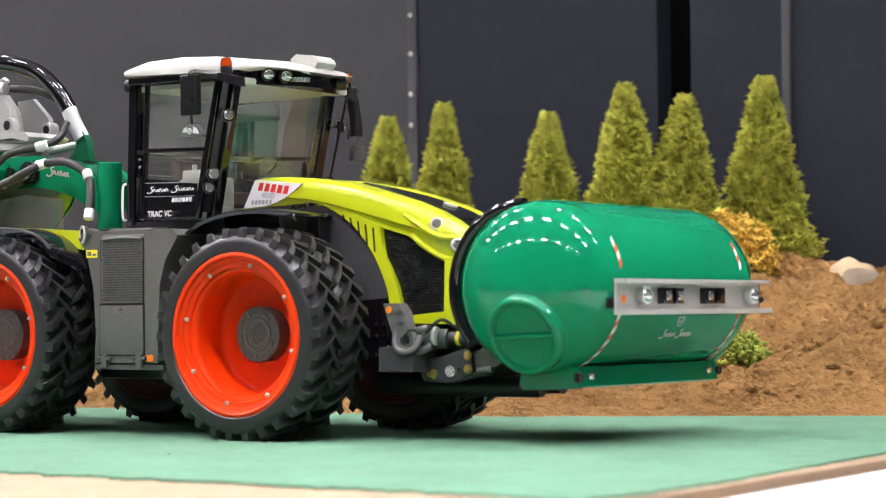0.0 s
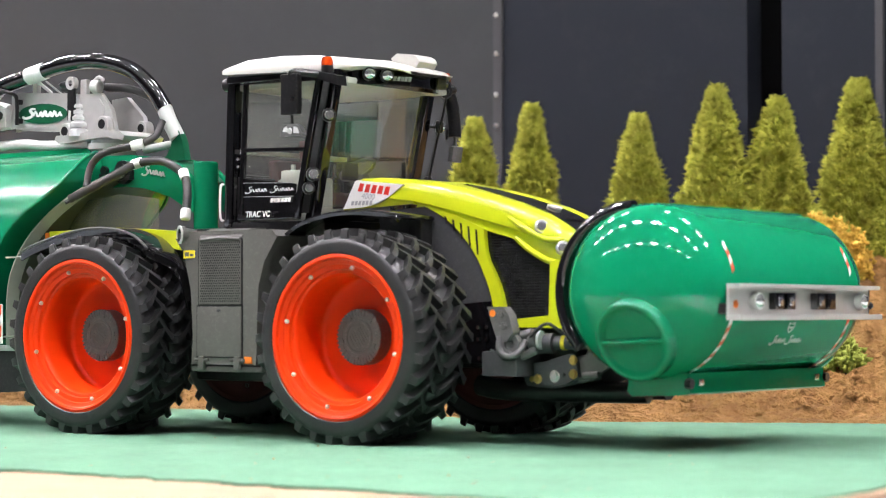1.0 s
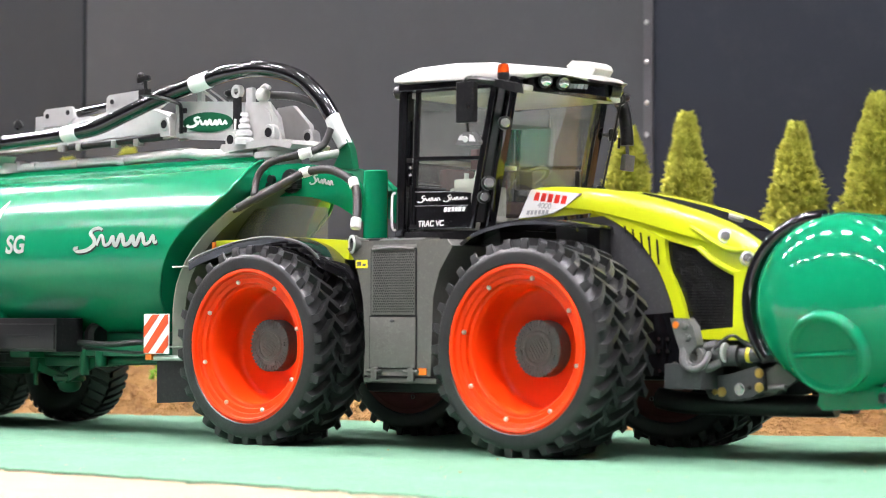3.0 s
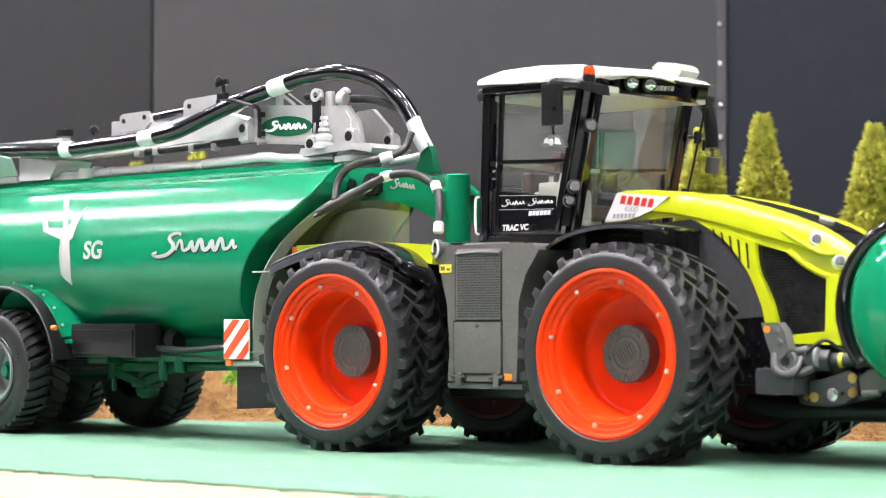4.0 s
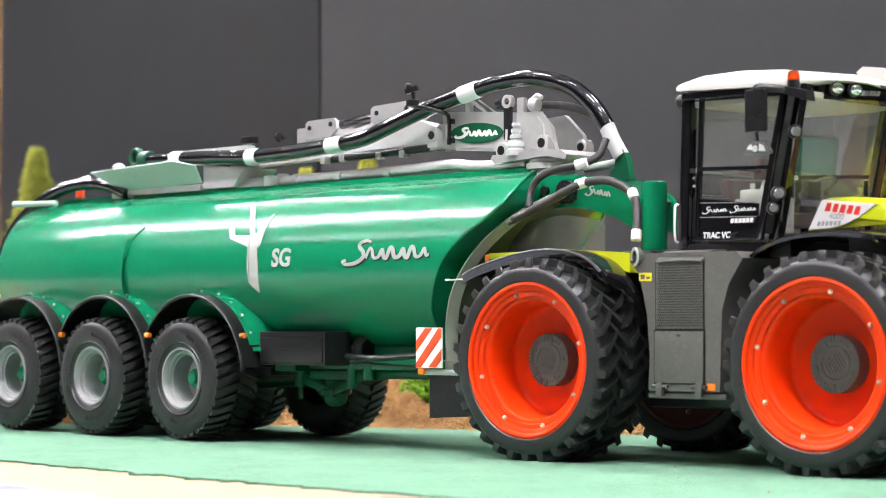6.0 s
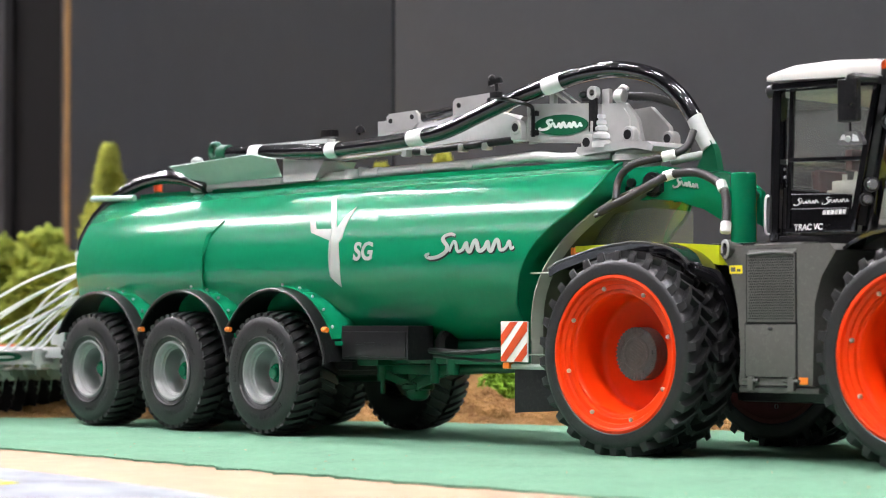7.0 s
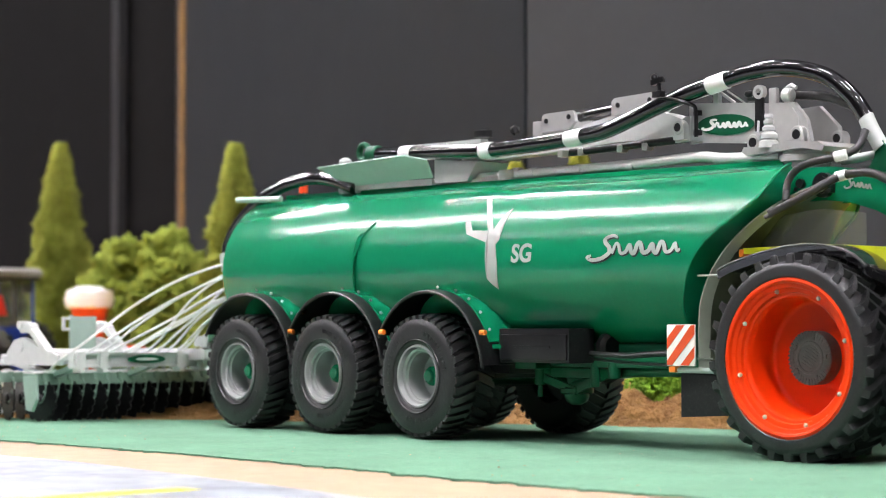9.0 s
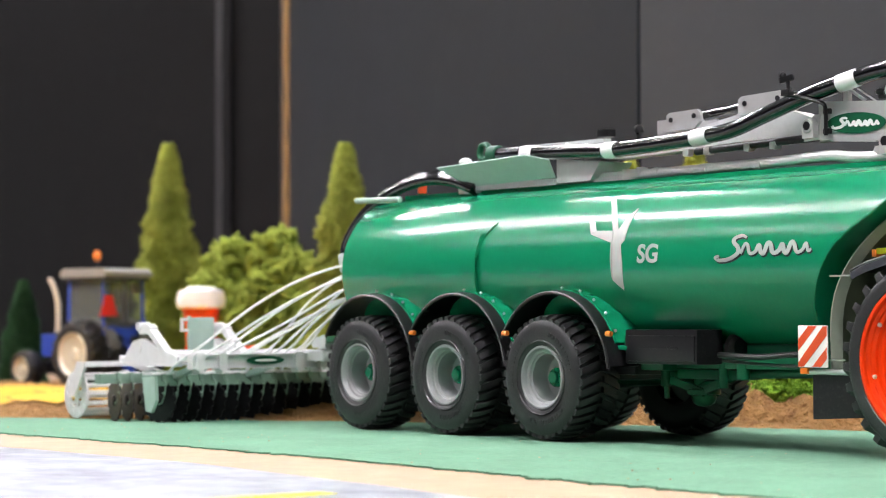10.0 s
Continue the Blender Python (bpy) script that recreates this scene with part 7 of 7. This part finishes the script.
# ---------------------------------------------------------------- foliage
def cone_r(d, k):
    """Radius of a conifer at d below its tip."""
    return 0.9 * k * (0.06 + 0.46 * max(0.0, d) ** 0.72)


def tuft_tree(name, at, height, r_base, mat, label, seed, lean=(0, 0), cat="tree", tuft=1.0):
    """A wire-and-flock conifer: a twig stem and a cone of many small ragged tufts."""
    random.seed(seed)
    t = thing(name, at, random.uniform(0, 360), label, cat, "model trees")
    part("trunk", rod((0, 0, -0.3), (lean[0], lean[1], height * 0.9), 0.22, 8, 0.05), M["bark"], t)
    verts, faces = [], []
    n = int(11000 * height / 9)
    for k in range(n):
        z = height * (0.01 + 0.985 * random.random() ** 1.15)
        f = z / height
        r = cone_r(height - z, r_base)
        a = random.uniform(0, 2 * math.pi)
        lump = 1.02 + 0.4 * noise.noise(Vector((math.cos(a) * 1.8, math.sin(a) * 1.8, z * 0.9 + seed))) + 0.22 * noise.noise(Vector((math.cos(a) * 5, math.sin(a) * 5, z * 2.2 + seed)))
        rr = r * lump * (1.08 - 0.5 * random.random() ** 1.8)
        c = Vector((rr * math.cos(a) + lean[0] * f, rr * math.sin(a) + lean[1] * f, z))
        s = random.choice((0.1, 0.13, 0.16, 0.2, 0.26)) * tuft
        out = Vector((math.cos(a), math.sin(a), random.uniform(-0.3, 0.9))).normalized()
        u = out.cross(Vector((random.uniform(-1, 1), random.uniform(-1, 1), random.uniform(-1, 1)))).normalized()
        w = out.cross(u)
        i = len(verts)
        verts += [c + u * s * 0.34, c - u * s * 0.18 + w * s * 0.3, c - u * s * 0.18 - w * s * 0.3, c + out * s * 1.45]
        faces += [(i, i + 1, i + 3), (i + 1, i + 2, i + 3), (i + 2, i, i + 3), (i, i + 2, i + 1)]
    # dense core
    core = []
    for j in range(13):
        f = j / 12
        r = cone_r(height * (1 - 0.97 * f), r_base) * 0.66
        core.append([(r * (1 + 0.12 * noise.noise(Vector((math.cos(a), math.sin(a), f * 6 + seed)))) * math.cos(a) + lean[0] * f, r * math.sin(a) + lean[1] * f, f * height * 0.97) for a in [2 * math.pi * q / 18 for q in range(18)]])
    bm = rings(core)
    me = bpy.data.meshes.new("tufts")
    me.from_pydata([tuple(v) for v in verts], [], faces)
    bm.from_mesh(me)
    bpy.data.meshes.remove(me)
    tagged(part("crown", bm, mat, t, "flocked foliage", 180), kind="stuff")
    return t


def bush(name, at, blobs, mat, label, seed, leaf=(0.18, 0.42), cat="bush", n=1400):
    random.seed(seed)
    t = thing(name, at, 0, label, cat)
    part("stem", merged(*[rod((0, 0, -0.3), (x * 0.8, y * 0.8, z), 0.12, 6, 0.05) for x, y, z, r in blobs]), M["bark"], t)
    verts, faces = [], []
    for x, y, z, r in blobs:
        for k in range(int(n * (r / 2.0) ** 2)):
            d = Vector((random.gauss(0, 1), random.gauss(0, 1), random.gauss(0, 1))).normalized()
            lump = 1 + 0.6 * noise.noise(d * 2.6 + Vector((seed, x, z)))
            c = Vector((x, y, z)) + d * r * lump * (1 - 0.4 * random.random() ** 2)
            s = random.uniform(*leaf)
            u = d.cross(Vector((random.uniform(-1, 1), random.uniform(-1, 1), random.uniform(-1, 1)))).normalized()
            w = d.cross(u)
            i = len(verts)
            verts += [c + u * s * 0.6, c - u * s * 0.3 + w * s * 0.5, c - u * s * 0.3 - w * s * 0.5, c + d * s * 0.9]
            faces += [(i, i + 1, i + 3), (i + 1, i + 2, i + 3), (i + 2, i, i + 3), (i, i + 2, i + 1)]
    bm = merged(*[ball((x, y, z), r * 0.55, 2) for x, y, z, r in blobs])
    me = bpy.data.meshes.new("tufts")
    me.from_pydata([tuple(v) for v in verts], [], faces)
    bm.from_mesh(me)
    bpy.data.meshes.remove(me)
    tagged(part("crown", bm, mat, t, "", 180), kind="stuff")
    return t


def stone(at, size, mat, label, seed):
    bm = bmesh.new()
    bmesh.ops.create_icosphere(bm, subdivisions=3, radius=1)
    for v in bm.verts:
        n = noise.noise(v.co * 1.3 + Vector((seed, 0, 0))) * 0.3 + noise.noise(v.co * 3.5 + Vector((0, seed, 0))) * 0.08
        v.co = Vector((v.co.x * size[0], v.co.y * size[1], v.co.z * size[2])) * (1 + n)
    turned(bm, Matrix.Translation(at))
    tagged(part("stone", bm, mat, angle=60), label, "stone", "stones on the bank")


def planting():
    for k, (x, y, zt, rb, lean) in enumerate(((-19.6, 34.6, 13.4, 0.92, (0, 0)), (-16.4, 34.8, 13.9, 0.82, (0, 0)), (-11.2, 35.9, 13.25, 0.92, (0, 0)), (-7.3, 36.4, 14.4, 1.0, (0, 0)),
                                              (-5.2, 38.0, 13.8, 1.08, (-0.3, 0)), (-2.7, 41.2, 14.8, 1.08, (-0.2, -0.2)), (-54.6, 30.5, 13.2, 0.8, (0, 0)), (-50.2, 31.0, 13.6, 0.8, (0, 0)))):
        b = land(x, y) - 0.2
        tuft_tree("conifer", (x, y, b), zt - b, rb, M["tree"], "olive-green flocked model conifer on the soil bank", 40 + k, lean)
    for k, (x, y, zt, rb) in enumerate(((-114.6, 40.1, 18.3, 0.86), (-84.6, 34.1, 16.2, 0.84))):
        tuft_tree("conifer", (x, y, -0.5), zt + 0.5, rb, M["treeb"], "tall leaf-green flocked model conifer", 60 + k, (0, 0), "tree", 1.3)
    tuft_tree("fir", (-121, 31, -0.5), 8.2, 0.9, M["fir"], "small dark green model fir tree", 71)
    bush("bush", (-103, 37.5, 0), ((0, 0, 6.2, 2.0), (-1.3, 0.5, 8.4, 1.4), (1.0, 0, 9.0, 1.3), (-2.5, 0, 4.6, 1.7), (2.0, 0, 5.4, 1.7), (0, 0, 2.8, 2.2), (-3.2, 0, 6.8, 0.9)), M["bush"], "bushy green model tree with loose foliage", 81, (0.25, 0.6))
    bush("bush", (-95, 36.5, 0), ((0, 0, 6.5, 2.1), (-1.0, 0, 8.8, 1.5), (1.6, 0, 7.9, 1.4), (0.2, 0, 9.9, 1.0), (-2.3, 0, 4.8, 1.7), (2.6, 0, 5.4, 1.6), (0, 0, 2.6, 2.3)), M["bush"], "bushy green model tree with loose foliage", 82, (0.25, 0.6))
    bush("bush", (-88, 36.0, 0), ((0, 0, 4.2, 2.2), (-1.5, 0, 5.6, 1.5), (1.5, 0, 3.0, 2.0), (0, 0, 1.5, 2.2)), M["bush"], "low bushy green model shrub", 83, (0.2, 0.5))
    x, y = -1.2, 37.3
    bush("golden_shrub", (x, y, land(x, y) - 0.3), ((-0.9, 0, 1.3, 0.9), (0.3, 0, 0.7, 0.8), (-1.6, 0, 2.1, 0.7), (0.1, 0.2, 1.6, 0.6), (-0.6, 0, 2.2, 0.5)), M["gold"], "golden yellow flocked shrub on the bank", 84, (0.12, 0.3), "shrub", 2200)
    x, y = 4.0, 26.6
    bush("green_clump", (x, y, land(x, y) - 0.1), ((0, 0, 0.85, 0.55), (-0.6, 0, 0.8, 0.55), (0.4, 0.1, 0.5, 0.4), (-0.2, 0.1, 1.2, 0.4)), M["treeb"], "small green foliage clump on soil", 85, (0.12, 0.3), "plant", 2600)
    x, y = -34.5, 20.0
    bush("green_clump", (x, y, land(x, y)), ((0, 0, 0.9, 0.9), (-1.2, 0.3, 0.7, 0.8), (1.0, 0, 0.7, 0.8)), M["lettuce"], "small bright green foliage clump on soil", 86, (0.12, 0.3), "plant", 2600)
    stone((2.5, 39.2, 5.3), (1.15, 0.9, 0.85), M["stone_a"], "cream limestone chunk on the soil bank", 1.0)
    stone((3.75, 37.6, 5.05), (1.05, 0.7, 0.75), M["stone_b"], "rounded grey-brown stone on the soil bank", 2.0)


# ---------------------------------------------------------------- blue tractor and seed drill far behind
def blue_tractor():
    t = thing("blue_tractor", (-109.1, 30.9, -0.3), 188, "blue model tractor with grey cab roof and cream wheels", "tractor")
    # own x: forward, away from the harrow
    part("body", merged(box(-1.0, 6.2, -0.9, 0.9, 2.2, 3.9, 0.2), box(-1.5, 2.2, -1.2, 1.2, 1.6, 2.6, 0.15)), M["blue"], t, "blue body")
    part("transmission", merged(box(-2.3, 1.6, -1.5, 1.5, 1.3, 3.3, 0.2), rod((-0.6, -2.2, 2.4), (-0.6, 2.2, 2.4), 0.6, 12)), M["black"], t)
    part("front_axle", box(4.8, 6.4, -1.5, 1.5, 1.0, 1.9, 0.15), M["black"], t)
    part("rear_panel", merged(box(-2.45, -2.2, -1.7, 1.7, 3.3, 4.4, 0.1), box(-2.2, 1.5, 1.75, 1.95, 3.3, 4.2, 0.06)), M["blue"], t)
    part("cab_frame", merged(*[bar((x, y, 3.2), (x * 0.95, y * 0.95, 8.1), 0.22, 0.22) for x in (-2.2, 1.8) for y in (-1.9, 1.9)], box(-2.3, 1.9, -1.9, 1.9, 3.0, 3.6, 0.1)), M["blue"], t, "blue cab frame")
    part("cab_glazing", merged(box(-2.1, -2.04, -1.8, 1.8, 3.7, 8.0, 0), box(-2.0, 1.7, -1.84, -1.78, 3.7, 8.0, 0), box(-2.0, 1.7, 1.78, 1.84, 3.7, 8.0, 0), box(1.66, 1.72, -1.8, 1.8, 3.7, 8.0, 0)), M["glass"], t)
    part("roof", merged(slab([(-2.7, 8.0), (2.3, 8.0), (2.4, 8.3), (2.0, 8.65), (-2.4, 8.65), (-2.8, 8.35)], -2.2, 2.2, 0.15)), M["roofgrey"], t, "dull grey cab roof")
    part("roof_band", box(-2.6, 2.2, -2.1, 2.1, 7.75, 8.02, 0.08), M["black"], t)
    part("cab_wall", merged(box(-2.2, 1.8, -1.88, 1.88, 3.5, 4.7, 0.1), box(-2.18, -2.0, -0.25, 0.05, 4.6, 8.0, 0.04), box(-2.16, -2.02, -1.7, -0.9, 6.9, 7.6, 0.05)), M["hub"], t)
    part("seat", merged(box(-1.2, 0.1, -0.7, 0.7, 3.6, 4.2, 0.15), box(-1.4, -1.0, -0.7, 0.7, 3.8, 5.4, 0.15)), M["seat"], t)
    b = part("beacon", rod((-1.0, 1.5, 8.6), (-1.0, 1.5, 9.2), 0.08, 8), M["black"], t)
    part("beacon_lens", merged(ball((-1.0, 1.5, 9.55), 0.36, 2, (0.9, 0.9, 1.2))), M["orange"], b, "amber beacon lens")
    part("triangle_sign", slab([(0.8, 5.2), (2.4, 5.2), (1.9, 6.7), (1.3, 6.7)], -2.45, -2.35, 0.03, "yz"), M["red"], t, "red warning triangle")
    part("exhaust", tube([(3.8, 1.2, 3.8), (3.8, 1.2, 6.0), (4.1, 1.3, 7.2), (4.6, 1.4, 8.0)], 0.2, 8), M["cream"], t)
    for s in (-1, 1):
        part("fender", sheet([[(2.6 * math.cos(radians(d)) - 0.6, s * 1.1, 2.45 + 2.6 * math.sin(radians(d))), (2.6 * math.cos(radians(d)) - 0.6, s * 2.0, 2.45 + 2.6 * math.sin(radians(d)))] for d in range(40, 171, 13)], 0.12), M["grey"], t)
        for x, R, y, w in ((-0.6, 2.45, s * 2.2, 1.3), (6.0, 1.35, s * 2.0, 0.9)):
            whl = new("wheel")
            whl.parent = t
            whl.empty_display_size = 0.01
            whl.matrix_basis = pose(x * CM, y * CM, R * CM, 0, 0, 0 if s < 0 else 180)
            lugged_tyre(whl, "blue%.1f" % R, R, R * 0.66, -w, 0.2, 18, 0.2, 0.25)
            if R > 2:
                lugged_tyre(whl, "blue%.1f" % R, R, R * 0.66, -w, 0.2, 18, 0.2, 0.25, 0.75, "inner_tyre", Matrix.Translation((0, 1.6, 0)))
            part("rim", lathe([(R * 0.68, -w + 0.1), (R * 0.62, -w - 0.02), (R * 0.55, -w + 0.2), (R * 0.2, -w + 0.3), (R * 0.18, -w + 0.05), (0.001, -w + 0.05)], (0, 0, 0), "y", 28), M["cream"], whl, "cream rim")
    part("rear_linkage", merged(bar((-2.2, -0.8, 2.2), (-4.2, -0.8, 1.2), 0.3, 0.3), bar((-2.2, 0.8, 2.2), (-4.2, 0.8, 1.2), 0.3, 0.3), bar((-2.2, 0, 3.2), (-4.2, 0, 2.4), 0.25, 0.25)), M["blue"], t)


def seed_drill():
    d = thing("seed_drill", (-86.5, 24.0, -0.4), 50, "orange-red seed drill with a white-lidded hopper", "seed drill")
    part("hopper", rings([[(r * math.cos(a), r * math.sin(a), z) for a in [2 * math.pi * k / 20 for k in range(20)]] for r, z in ((0.9, 3.0), (1.0, 4.6), (1.2, 5.8))]), M["tomato"], d, "orange-red hopper")
    part("hopper_lid", rings([[(r * math.cos(a), r * math.sin(a), z) for a in [2 * math.pi * k / 20 for k in range(20)]] for r, z in ((1.3, 5.72), (1.5, 5.8), (1.6, 6.3), (1.45, 6.85), (1.0, 6.95), (0.9, 7.1), (0.3, 7.15))]), M["decal"], d, "white hopper lid")
    part("frame", merged(box(-0.9, 3.5, -1.3, 1.3, 2.2, 3.4, 0.15), box(-0.5, 0.2, -6.5, 6.5, 1.4, 2.0, 0.1), ball((0.5, 1.6, 3.0), 1.0, 2, (1, 0.5, 1)), bar((0.6, -1.0, 2.0), (0.6, -1.8, 4.2), 0.8, 0.3)), M["tomato"], d, "orange-red frame")
    for k in range(9):
        y = -6 + 1.5 * k
        part("coulter", merged(bar((-0.2, y, 1.5), (-0.8, y, 0.2), 0.2, 0.15), rod((-0.8, y - 0.06, 0.75), (-0.8, y + 0.06, 0.75), 0.7, 16)), M["grey2"], d)


def scatter():
    """Straw-coloured field strip and crumbs of soil."""
    rows = []
    for j in range(25):
        row = []
        for i in range(61):
            x = -150 + 84 * i / 60
            y = 1.5 + (x + 75) * -0.02 + 34 * j / 24 + (x + 66) * 0.35
            n = noise.noise(Vector((x * .3, y * .3, 0))) * 0.25 + noise.noise(Vector((x * 1.3, y * 1.3, 0))) * 0.12
            row.append((x, y, land(x, y) + 0.12 + n * 0.5))
        rows.append(row)
    tagged(part("straw_field", sheet(rows), M["straw"], angle=180), "golden straw scatter over the field", "straw", kind="stuff")
    # yellow dash on the road sheet
    tagged(part("road_marking", box(-15.8, -14.9, -60, -20.4, -0.06, -0.045, 0), M["yellow"]), "yellow road marking", "road marking", kind="structure")
    # clods of soil on the bank
    random.seed(14)
    clods = []
    for k in range(1500):
        x = random.uniform(-26, 30)
        y = edge_y(x) + random.uniform(0.2, 1) ** 1.3 * 15
        r = random.choice((0.04, 0.05, 0.06, 0.08, 0.1, 0.14, 0.18, 0.26))
        clods.append(turned(ball((0, 0, 0), r, 1, (1, random.uniform(0.6, 1.3), random.uniform(0.5, 0.9))), Matrix.Translation((x, y, land(x, y) + r * 0.2)) @ Matrix.Rotation(random.uniform(0, 6), 4, "Z")))
    tagged(part("soil_clods", merged(*clods), M["soil"], angle=60), "small clods of brown soil on the bank", "soil", kind="stuff")
    random.seed(19)
    chips = []
    for k in range(150):
        x = random.uniform(-62, 18)
        y = random.uniform(-12.5, min(edge_y(x), 4) - 0.2)
        r = random.uniform(0.012, 0.035)
        chips.append(turned(box(-r, r, -r * 0.5, r * 0.5, 0, r * 0.5, 0), pose(x, y, 0.02, random.uniform(-20, 20), random.uniform(-20, 20), random.uniform(0, 180))))
    tagged(part("wood_chips", merged(*chips), M["ply"]), "pale chips of wood scattered on the mat", "chips", kind="stuff")
    random.seed(9)
    crumbs = []
    for k in range(26):
        x = random.uniform(-62, 18)
        y = random.uniform(-12.5, edge_y(x) - 0.2)
        crumbs.append(ball((x, y, 0.0), random.uniform(0.015, 0.04), 1, (1, 1, 0.6)))
    tagged(part("crumbs", merged(*crumbs), M["soil"]), "crumbs of soil scattered on the mat", "soil", kind="stuff")


setting()
landscape()
panels()
tractor()
front_tank()
trailer()
harrow()
planting()
blue_tractor()
seed_drill()
scatter()
